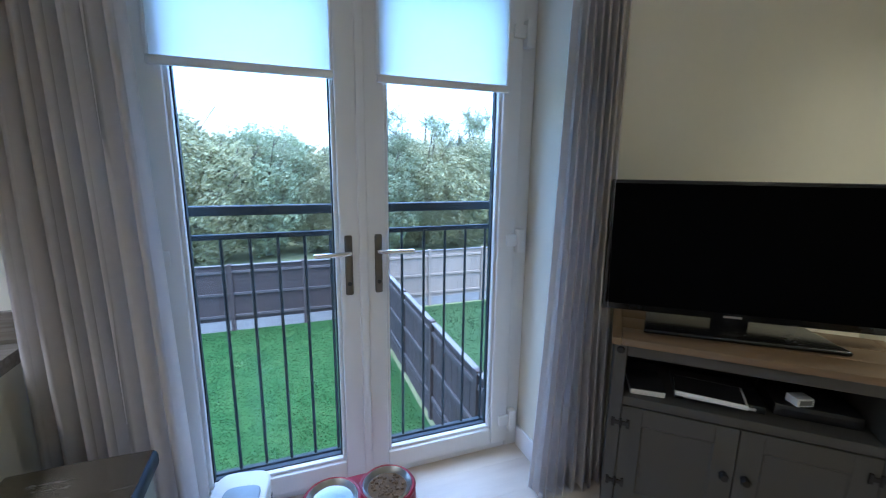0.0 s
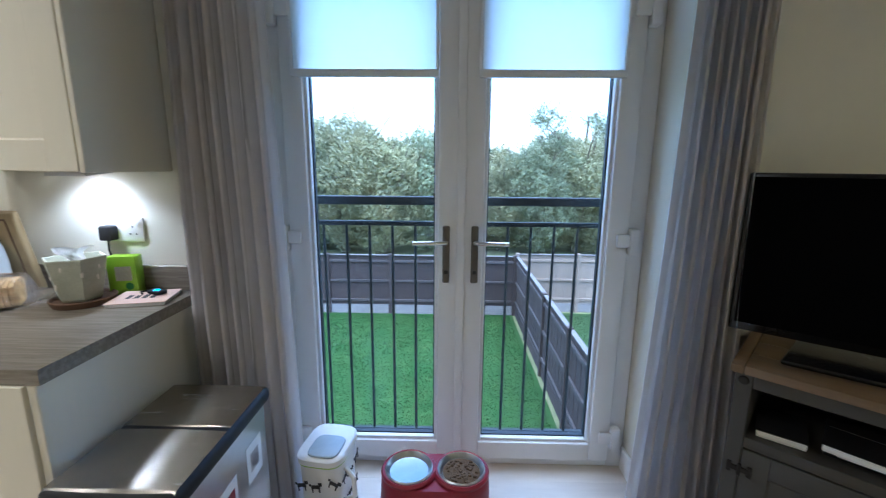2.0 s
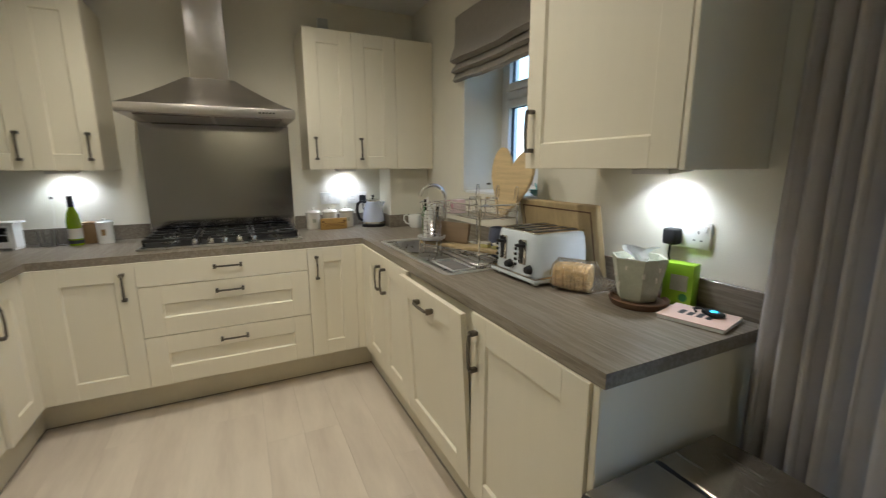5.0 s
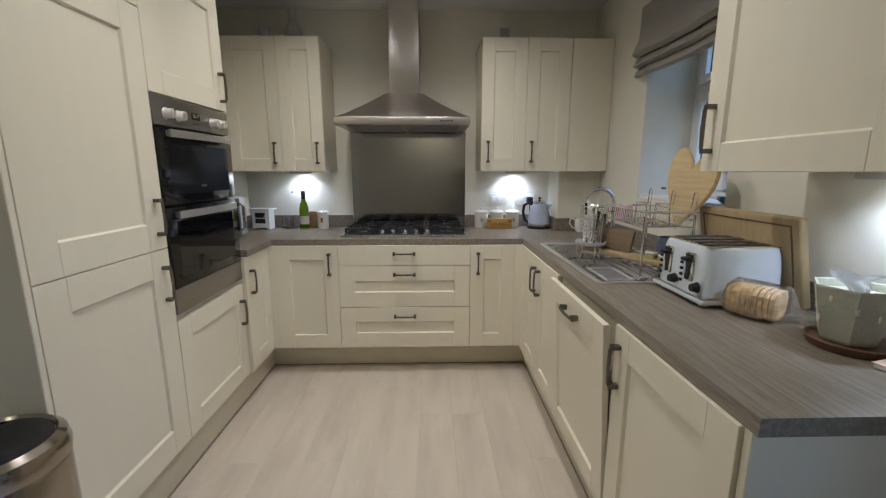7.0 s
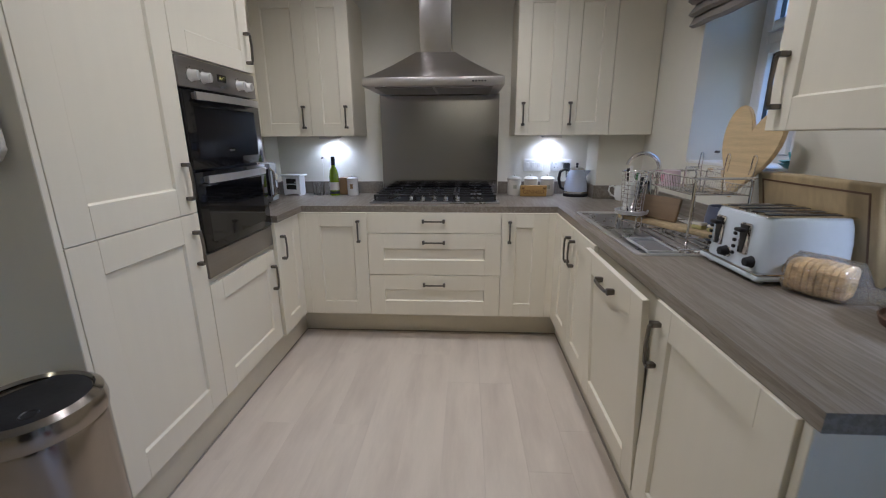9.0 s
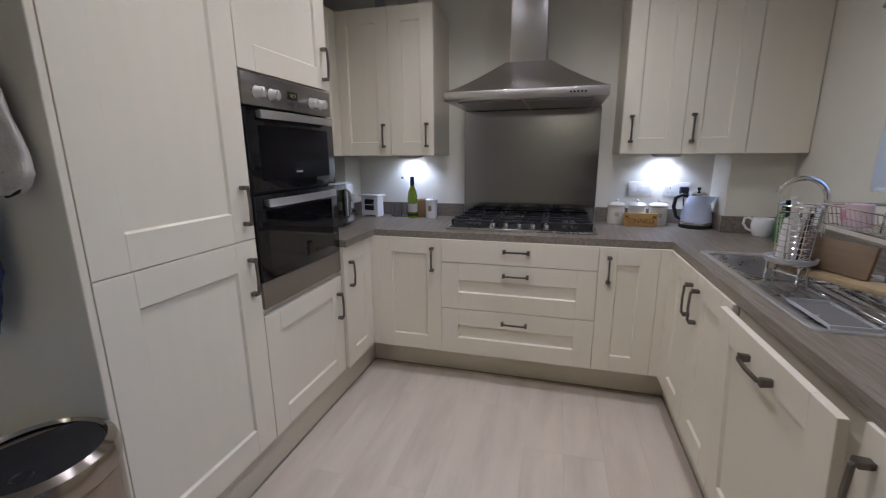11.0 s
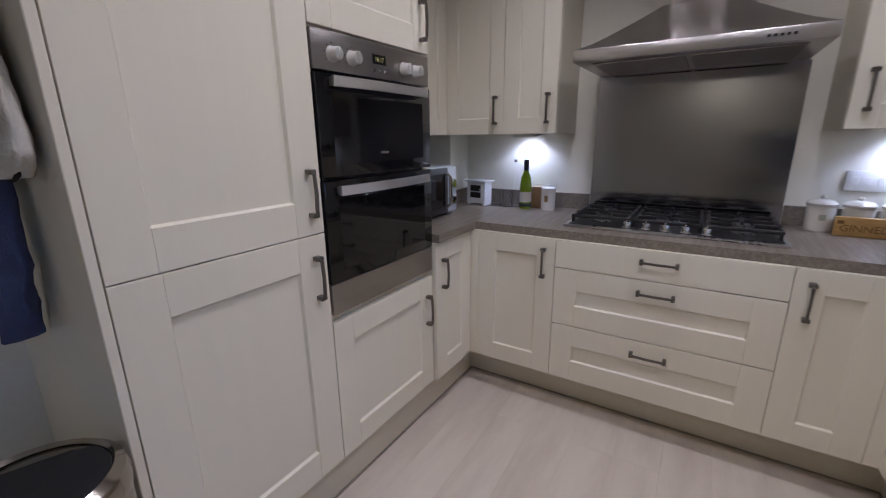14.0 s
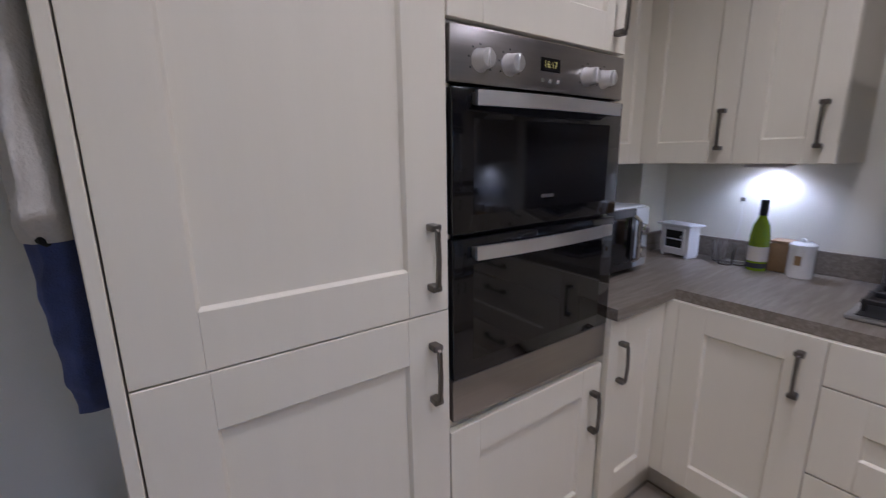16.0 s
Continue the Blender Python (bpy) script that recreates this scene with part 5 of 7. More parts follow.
# ---- television and its cabinet ----
def tv_cabinet():
    c = thing("tv_cabinet", "grey painted pine media cabinet with a waxed plank top", "cabinet", (1.437 - 0.0154, 1.285 + 0.0143, 0.0), -43)
    W, D, H = 0.84, 0.35, 0.785
    for k in range(3):
        part("top_plank", box(0.0228, W + 0.02, -0.025 + k * (D + 0.025) / 3 + 0.0008, -0.025 + (k + 1) * (D + 0.025) / 3 - 0.0008, H - 0.028, H, 0.005, 2), PINE, c)
    part("top_end", box(-0.012, 0.022, -0.025, D, H - 0.028, H - 0.0005, 0.005, 2), PINE, c)
    part("top_end", box(W + 0.0208, W + 0.055, -0.025, D, H - 0.028, H - 0.0005, 0.005, 2), PINE, c)
    for x0 in (0, W - 0.045):
        part("post", box(x0, x0 + 0.045, 0.0, D - 0.002, 0.0, H - 0.029, 0.003), GREYPAINT, c, smooth=False)
        part("rosette", shaped(lathe([(0, 0.006), (0.012, 0.005), (0.015, 0.0)], 14), Matrix.Translation((x0 + 0.0225, -0.0005, H - 0.055)) @ Matrix.Rotation(math.pi / 2, 4, 'X')), IRON, c)
    part("top_rail", box(0.0455, W - 0.0455, 0.002, 0.024, H - 0.075, H - 0.029, 0.002), GREYPAINT, c, smooth=False)
    part("shelf", box(0.0455, W - 0.0455, 0.003, D - 0.01, 0.515, 0.55, 0.002), GREYPAINT, c, smooth=False)
    part("back_panel", box(0.0455, W - 0.0455, D - 0.009, D - 0.002, 0.06, H - 0.03), BLACKPL, c, smooth=False)
    part("plinth", box(0.0455, W - 0.0455, 0.004, 0.024, 0.0, 0.085, 0.002), GREYPAINT, c, smooth=False)
    part("floor_board", box(0.0455, W - 0.0455, 0.025, D - 0.01, 0.065, 0.085), GREYPAINT, c, smooth=False)
    mid = W / 2
    for x0, x1, s in ((0.047, mid - 0.002, 1), (mid + 0.002, W - 0.047, -1)):
        d = shaker("door", x1 - x0, 0.512 - 0.09, 0.07, GREYPAINT, c, 0.02, 0.006)
        back = Matrix.Translation((-x0, -0.022, -0.088))
        d.matrix_basis = pose(x0, 0.022, 0.088)
        kx = x1 - 0.03 if s > 0 else x0 + 0.03
        part("knob", shaped(lathe([(0, 0.03), (0.012, 0.028), (0.016, 0.02), (0.009, 0.01), (0.013, 0.0)], 14), back @ Matrix.Translation((kx, 0.002, 0.33)) @ Matrix.Rotation(math.pi / 2, 4, 'X')), IRON, d, "dark iron knob")
        hx = 0.045 if s > 0 else W - 0.045
        for z in (0.19, 0.44):
            hb = bmesh.new()
            for e in (-1, 1):
                quad_box(hb, hx + e * 0.004 if e > 0 else hx - 0.032, hx + 0.032 if e > 0 else hx - 0.004, -0.004, 0.0018, z - 0.008, z + 0.008, 0.001)
                quad_box(hb, hx + e * 0.026 - 0.006, hx + e * 0.026 + 0.006, -0.0035, 0.0019, z - 0.018, z + 0.018, 0.001)
            quad_box(hb, hx - 0.005, hx + 0.005, -0.007, 0.0015, z - 0.02, z + 0.02, 0.002)
            part("hinge", shaped(hb, back), IRON, d, "butterfly iron hinge", smooth=False)
    return c


tvc = tv_cabinet()
CM = pose(1.437 - 0.0154, 1.285 + 0.0143, 0, 0, 0, -43)


def on_cab(x, y, z, rz=0):
    return CM @ pose(x, y, z, 0, 0, rz)


def box_thing(name, label, cat, m, dims, material, top=None):
    t = thing(name, label, cat)
    t.matrix_basis = m
    w, d, h = dims
    part("case", box(-w / 2, w / 2, -d / 2, d / 2, 0, h, min(0.004, h / 4), 2), material, t)
    return t


b = box_thing("book_stack", "pale paperback lying on the media cabinet shelf", "book", on_cab(0.12, 0.12, 0.5505, 6), (0.12, 0.17, 0.022), WHITEPL)
part("cover", box(-0.061, 0.061, -0.086, 0.086, 0.0222, 0.025), BLACKPL, b)
b = box_thing("set_top_box", "slim black set-top box on the shelf", "media box", on_cab(0.36, 0.16, 0.5505), (0.28, 0.19, 0.028), BLACK)
part("label_strip", box(-0.11, 0.11, -0.0965, -0.0952, 0.008, 0.018), WHITEPL, b)
b = box_thing("dvd_case", "white disc case lying on top of the set-top box", "case", on_cab(0.33, 0.09, 0.5795, -4), (0.22, 0.14, 0.018), WHITEPL)
part("sleeve", box(-0.112, 0.10, -0.066, 0.06, 0.0182, 0.0195), BLACKPL, b)
b = box_thing("hub_box", "wide black receiver on the shelf", "media box", on_cab(0.645, 0.18, 0.5505), (0.24, 0.2, 0.045), BLACK)
part("foot_vents", box(-0.1, 0.1, -0.1012, -0.1002, 0.012, 0.03), BLACKPL, b)
b = box_thing("white_gadget", "small white plastic gadget on the receiver", "gadget", on_cab(0.60, 0.11, 0.5955, 25), (0.06, 0.05, 0.03), WHITEPL)
part("face", box(-0.022, 0.022, -0.0257, -0.0252, 0.006, 0.024), GREYCLOTH, b)


def television():
    t = thing("television", "black flat-screen television switched off on a swivel stand", "television", (1.497 + 0.457 * 0.792, 1.468 - 0.457 * 0.61, 0.7855), -37.6)
    part("panel", box(-0.459, 0.475, -0.012, 0.035, 0.045, 0.557, 0.006, 2), TVBLACK, t)
    part("screen", box(-0.444, 0.46, -0.0135, -0.0122, 0.072, 0.544), SCREEN, t, "dark glossy screen", smooth=False)
    part("back_bulge", box(-0.28, 0.28, 0.035, 0.07, 0.12, 0.46, 0.015, 2), TVBLACK, t)
    part("neck", box(-0.06, 0.06, 0.0, 0.03, 0.012, 0.07, 0.006, 2), TVBLACK, t)
    tb = box(-0.27, 0.27, -0.13, 0.12, 0.0, 0.016, 0.007, 3)
    for v in tb.verts:
        v.co.x *= 1.0 + 0.16 * (v.co.y < 0)
    part("base", tb, TVBLACK, t)
    part("badge", box(-0.03, 0.03, -0.0142, -0.0137, 0.054, 0.062), STEEL, t, smooth=False)


television()


# ---- things on the worktop, sink side ----
Z = WT1 + 0.0005


def toaster():
    t = thing("toaster", "pale blue four-slice toaster with chrome base and black levers", "toaster", (-1.075, 1.346, Z))
    bm = bmesh.new()
    prof = [(1.0, 0.03), (1.0, 0.06), (0.985, 0.12), (0.95, 0.165), (0.91, 0.185), (0.86, 0.19)]
    rings = []
    for s, z in prof:
        ring = []
        for i in range(32):
            a = 2 * math.pi * (i + 0.5) / 32
            ca, sa = math.cos(a), math.sin(a)
            ring.append(bm.verts.new((0.14 * s * math.copysign(abs(ca) ** 0.3, ca), 0.135 * s * math.copysign(abs(sa) ** 0.3, sa), z)))
        rings.append(ring)
    for a, b in zip(rings, rings[1:]):
        for i in range(32):
            bm.faces.new((a[i], a[(i + 1) % 32], b[(i + 1) % 32], b[i]))
    bm.faces.new(rings[-1])
    bm.faces.new(rings[0])
    part("shell", bm, PALEBLUE, t)
    part("base", box(-0.147, 0.147, -0.142, 0.142, 0.010, 0.026, 0.006, 3), PALEBLUE, t, "pale blue base skirt")
    part("base_band", box(-0.145, 0.145, -0.140, 0.140, 0.0262, 0.033, 0.002, 2), CHROME, t, "chrome base band")
    for x in (-0.11, 0.11):
        for y in (-0.11, 0.11):
            part("foot", lathe([(0, 0), (0.015, 0), (0.013, 0.013), (0, 0.013)], 12, at=(x, y, 0)), WHITEPL, t)
    part("top_plate", box(-0.12, 0.12, -0.117, 0.117, 0.1895, 0.193, 0.001), CHROME, t)
    for x in (-0.085, -0.03, 0.03, 0.085):
        part("slot", box(x - 0.010, x + 0.010, -0.1, 0.1, 0.1925, 0.1945, 0.0008), BLACK, t, smooth=False)
        part("slot_guard", tube([(x - 0.013, -0.1, 0.196), (x - 0.013, 0.1, 0.196)], 0.0022, 6), CHROME, t)
    for x in (-0.062, 0.062):
        p = part("lever_panel", box(x - 0.022, x + 0.022, -0.1405, -0.128, 0.07, 0.165, 0.006, 2), CHROME, t)
        wedge = box(x - 0.018, x + 0.018, -0.1425, -0.1395, 0.076, 0.160)
        for v in wedge.verts:
            if v.co.z < 0.1:
                v.co.x = x + (v.co.x - x) * 0.3
        part("lever_slot", wedge, BLACK, p, "black tapering lever recess", smooth=False)
        part("lever", box(x - 0.016, x + 0.016, -0.163, -0.141, 0.138, 0.15, 0.005, 2), BLACKPL, p)
        part("browning_knob", shaped(lathe([(0, 0.02), (0.012, 0.02), (0.016, 0.004), (0.018, 0)], 16), Matrix.Translation((x + 0.048, -0.137, 0.06)) @ Matrix.Rotation(math.pi / 2, 4, 'X')), BLACKPL, p)
        for k in range(4):
            part("button", box(x - 0.046, x - 0.033, -0.1425, -0.135, 0.06 + 0.02 * k, 0.07 + 0.02 * k, 0.002), BLACKPL, p)
    part("badge", shaped(lathe([(0, 0.003), (0.014, 0.003), (0.016, 0)], 18), Matrix.Translation((0.0, -0.137, 0.06)) @ Matrix.Rotation(math.pi / 2, 4, 'X')), CHROME, t)


toaster()

cb = thing("chopping_board", "large wooden chopping board leaning forward against the toaster", "chopping board", (-1.14, 1.511, Z))
bm = box(-0.238, 0.238, 0, 0.028, 0, 0.292, 0.008, 3)
TILTED = Matrix.Rotation(0.2, 4, 'X')
shaped(bm, TILTED)
part("board", bm, BOARD_B, cb)
gv = bmesh.new()
for x0, x1, z0, z1 in ((-0.21, 0.21, 0.262, 0.268), (-0.21, 0.21, 0.025, 0.031), (-0.21, -0.204, 0.031, 0.262), (0.204, 0.21, 0.031, 0.262)):
    quad_box(gv, x0, x1, -0.0012, 0.001, z0, z1)
part("juice_groove", shaped(gv, TILTED), DARKWOOD, cb, smooth=False)


def heart_board():
    h = thing("heart_board", "heart-shaped bamboo board standing in the dish rack", "chopping board", (-1.455, 1.405, WT1 + 0.178))
    bm = bmesh.new()
    pts = []
    for i in range(48):
        a = 2 * math.pi * i / 48
        x = 0.166 * math.copysign(abs(math.sin(a)) ** 2.2, math.sin(a))
        y = 0.0118 * (13 * math.cos(a) - 5 * math.cos(2 * a) - 2 * math.cos(3 * a) - math.cos(4 * a))
        pts.append((x, y))
    low = min(p[1] for p in pts)
    lo = [bm.verts.new((x, 0.0, y - low)) for x, y in pts]
    f = bm.faces.new(lo)
    r = bmesh.ops.extrude_face_region(bm, geom=[f])
    bmesh.ops.translate(bm, vec=(0, 0.016, 0), verts=[g for g in r["geom"] if isinstance(g, bmesh.types.BMVert)])
    es = [e for e in bm.edges if len(e.link_faces) == 2 and e.calc_face_angle(0) > 1]
    bmesh.ops.bevel(bm, geom=es, offset=0.003, segments=2, affect='EDGES')
    shaped(bm, Matrix.Rotation(-0.13, 4, 'X') @ Matrix.Rotation(0.12, 4, 'Y'))
    part("board", bm, BAMBOO, h)
    part("hang_peg", tube([(-0.13, 0.02, 0.17), (-0.155, 0.02, 0.17)], 0.005, 8), PEWTER, h)


heart_board()
d = thing("teal_dish", "small stack of teal dishes on the window sill", "dish", (-1.455, 1.64, WZ0 + 0.0145))
for k in range(2):
    part("dish", lathe([(0, 0.012 * k), (0.03, 0.012 * k), (0.055, 0.012 * k + 0.018), (0.052, 0.012 * k + 0.018), (0.028, 0.012 * k + 0.004), (0, 0.012 * k + 0.004)], 24), TEAL, d)
for k in range(4):
    part("brush", tube([(-0.02 + 0.012 * k, 0, 0.018), (-0.03 + 0.018 * k, -0.01, 0.06)], 0.004, 6), WHITEPL if k % 2 else TEAL, d)


def loaf():
    b = thing("bread_loaf", "sliced seeded loaf in a clear crumpled bag", "bread", (-0.838, 1.335, Z), -58)
    slip = random.Random(17)
    for k in range(9):
        bm = bmesh.new()
        grow = 1.0 - 0.10 * abs(k - 4) / 4
        ring = []
        for i in range(24):
            a = 2 * math.pi * i / 24
            x = 0.056 * grow * math.copysign(abs(math.cos(a)) ** 0.6, math.cos(a)) * (1.06 if math.sin(a) > 0.3 else 1.0)
            z = 0.047 + 0.044 * grow * math.copysign(abs(math.sin(a)) ** 0.7, math.sin(a)) * (1.12 if math.sin(a) > 0 else 1.0)
            ring.append((x + 0.002 * noise.noise(Vector((x * 60, z * 60, k))), z + slip.uniform(-0.0006, 0.0006)))
        y0 = -0.088 + 0.0138 * k + slip.uniform(-0.0006, 0.0006)
        loops = [[bm.verts.new((x * q, y0 + dy, 0.047 + (z - 0.047) * q)) for x, z in ring] for q, dy in ((0.95, 0.0), (1.0, 0.002), (1.0, 0.0112), (0.95, 0.0132))]
        for a, c in zip(loops, loops[1:]):
            for i in range(24):
                bm.faces.new((a[i], a[(i + 1) % 24], c[(i + 1) % 24], c[i]))
        bm.faces.new(loops[0])
        bm.faces.new(loops[-1])
        part("slice", bm, CRUST, b)
    bm = bmesh.new()
    rings = []
    for j, (y, s) in enumerate(((-0.095, 0.6), (-0.088, 1.05), (-0.03, 1.1), (0.045, 1.08), (0.07, 0.8), (0.1, 0.5), (0.135, 0.55), (0.16, 0.45))):
        ring = []
        for i in range(28):
            a = 2 * math.pi * i / 28
            k = 1 + 0.07 * noise.noise(Vector((3 * math.cos(a), 3 * math.sin(a), y * 40)))
            zz = 0.052 + 0.05 * s * k * math.sin(a)
            ring.append(bm.verts.new((0.06 * s * k * math.copysign(abs(math.cos(a)) ** 0.7, math.cos(a)), y, max(0.001, zz if y < 0.05 else 0.002 + (zz - 0.0) * 0.55))))
        rings.append(ring)
    for a, c in zip(rings, rings[1:]):
        for i in range(28):
            bm.faces.new((a[i], a[(i + 1) % 28], c[(i + 1) % 28], c[i]))
    bmesh.ops.subdivide_edges(bm, edges=bm.edges[:], cuts=2, use_grid_fill=True)
    for v in bm.verts:
        v.co += Vector((noise.noise(v.co * 55), noise.noise(v.co * 55 + Vector((3, 1, 7))), 0.6 * abs(noise.noise(v.co * 48)))) * 0.007
        v.co.z = max(v.co.z, 0.001)
    bag_ = part("bag", bm, FILMWRAP, b, "clear crinkled plastic bag", smooth="all")
    bag_.visible_shadow = False
    tail = bmesh.new()
    rows = []
    for j in range(7):
        v = j / 6
        rows.append([tail.verts.new(((i / 8 - 0.5) * (0.07 + 0.06 * v), 0.1 + 0.09 * v, 0.006 + 0.012 * abs(math.sin(i * 1.7 + 4 * v)) + 0.012 * (1 - v) * abs(math.sin(i * 0.9)))) for i in range(9)])
    for a, c in zip(rows, rows[1:]):
        for i in range(8):
            tail.faces.new((a[i], a[i + 1], c[i + 1], c[i]))
    part("bag_tail", tail, FILMWRAP, b, "crumpled end of the clear bag", smooth="all")
    part("tag", box(-0.03, 0.03, 0.135, 0.175, 0.024, 0.032, 0.002), WHITEPL, b, "white bag clip")
    for k in range(3):
        part("tag_print", box(-0.02 + 0.016 * k, -0.01 + 0.016 * k, 0.142, 0.166, 0.0321, 0.0325), INK, b, smooth=False)


def film_wrap():
    m = bpy.data.materials.new("clear_film")
    m.use_nodes = True
    n, l = m.node_tree.nodes, m.node_tree.links
    n.remove(n["Principled BSDF"])
    tr, gl, mx = n.new("ShaderNodeBsdfTransparent"), n.new("ShaderNodeBsdfGlossy"), n.new("ShaderNodeMixShader")
    gl.inputs["Roughness"].default_value = 0.1
    tx, bp = n.new("ShaderNodeTexNoise"), n.new("ShaderNodeBump")
    tx.inputs["Scale"].default_value = 45
    bp.inputs["Strength"].default_value = 0.8
    bp.inputs["Distance"].default_value = 0.01
    l.new(tx.outputs[0], bp.inputs["Height"])
    l.new(bp.outputs[0], gl.inputs["Normal"])
    tx.inputs["Detail"].default_value = 5
    fr, cr = n.new("ShaderNodeFresnel"), n.new("ShaderNodeMath")
    cr.operation = 'MULTIPLY_ADD'
    cr.inputs[1].default_value, cr.inputs[2].default_value = 1.0, 0.15
    l.new(bp.outputs[0], fr.inputs["Normal"])
    l.new(fr.outputs[0], cr.inputs[0])
    l.new(cr.outputs[0], mx.inputs[0])
    l.new(tr.outputs[0], mx.inputs[1])
    l.new(gl.outputs[0], mx.inputs[2])
    l.new(mx.outputs[0], n["Material Output"].inputs[0])
    return m


FILMWRAP = film_wrap()
loaf()


def tissue_pot():
    p = thing("tissue_holder", "faceted stone-coloured tissue holder with a white tissue", "tissue box", (-0.655, 1.395, Z + 0.0145), 20)
    bm = lathe([(0, 0.0), (0.055, 0.0), (0.06, 0.008), (0.086, 0.135), (0.085, 0.14), (0.078, 0.138), (0.072, 0.12), (0, 0.118)], 6)
    part("pot", bm, STONE, p, smooth=False)
    rnd = random.Random(2)
    for k in range(14):
        a = rnd.uniform(0, 2 * math.pi)
        z = rnd.uniform(0.03, 0.115)
        r = (0.06 + 0.025 * z / 0.135) * math.cos(math.pi / 6) / math.cos((a % (math.pi / 3)) - math.pi / 6)
        part("leaf_print", shaped(lathe([(0, 0.002), (0.006, 0.0)], 8), Matrix.Translation((r * math.cos(a), r * math.sin(a), z)) @ Matrix.Rotation(a, 4, 'Z') @ Matrix.Rotation(math.pi / 2, 4, 'Y') @ Matrix.Diagonal((2.0, 0.7, 1, 1))), CERAMIC, p)
    t = bmesh.new()
    rows = []
    for j in range(7):
        v = j / 6
        rows.append([t.verts.new(((i / 8 - 0.5) * (0.03 + 0.08 * v) + 0.01 * math.sin(7 * v), 0.012 * math.sin(i * 1.3 + 3 * v) * (0.4 + v) - 0.02 * v, 0.117 + 0.055 * v + 0.006 * math.sin(i * 1.1))) for i in range(9)])
    for a, b in zip(rows, rows[1:]):
        for i in range(8):
            t.faces.new((a[i], a[i + 1], b[i + 1], b[i]))
    bmesh.ops.solidify(t, geom=list(t.faces), thickness=0.001)
    part("tissue", t, PAPER, p, "white paper tissue", smooth="all")


tissue_pot()
sa = thing("wooden_saucer", "round dark wooden tray under the tissue holder", "tray", (-0.645, 1.395, Z))
part("dish", lathe([(0, 0.0), (0.082, 0.0), (0.09, 0.02), (0.086, 0.022), (0.079, 0.013), (0, 0.0125)], 36), DARKWOOD, sa)
gc = thing("green_carton", "lime green printed carton against the wall", "carton", (-0.585, 1.505, Z), 12)
part("box", box(-0.045, 0.045, -0.025, 0.025, 0, 0.135, 0.003, 2), LIME, gc)
part("printed_patch", box(-0.02, 0.03, -0.0256, -0.0251, 0.05, 0.10), STONE, gc, smooth=False)
part("printed_spot", shaped(lathe([(0, 0.0005), (0.013, 0.0)], 16), Matrix.Translation((0.02, -0.0252, 0.03)) @ Matrix.Rotation(math.pi / 2, 4, 'X')), GREENPL, gc)
nb = thing("notebook", "pale pink notebook with dark lettering on the worktop end", "notebook", (-0.468, 1.425, Z), 14)
part("pages", box(-0.085, 0.085, -0.068, 0.072, 0.0, 0.011, 0.0015), PAPER, nb)
part("cover", box(-0.088, 0.088, -0.072, 0.075, 0.0112, 0.0135, 0.0008), PINKPAPER, nb)
for k in range(4):
    part("lettering", box(-0.05 + 0.024 * k, -0.035 + 0.024 * k, -0.02, 0.02 - 0.006 * (k % 2), 0.0136, 0.0139), INK, nb, "dark lettering bar", smooth=False)
fb = thing("key_fob", "dark gadget with a glowing blue light on the notebook", "gadget", (-0.445, 1.455, Z + 0.0145), -20)
part("body", box(-0.028, 0.028, -0.018, 0.018, 0, 0.014, 0.006, 3), BLACKPL, fb)
part("light", lathe([(0, 0.016), (0.008, 0.0155), (0.011, 0.0135)], 16, at=(0.006, -0.004, 0)), BLUELED, fb, "glowing blue light")
part("cable", tube([(-0.026, 0, 0.006), (-0.05, 0.01, 0.003), (-0.06, -0.015, 0.003), (-0.03, -0.03, 0.003)], 0.003, 6), BLACKPL, fb)


# ---- dish rack on the drainer ----
RX, RY, RZZ = -1.505, 1.31, WT1 + 0.003


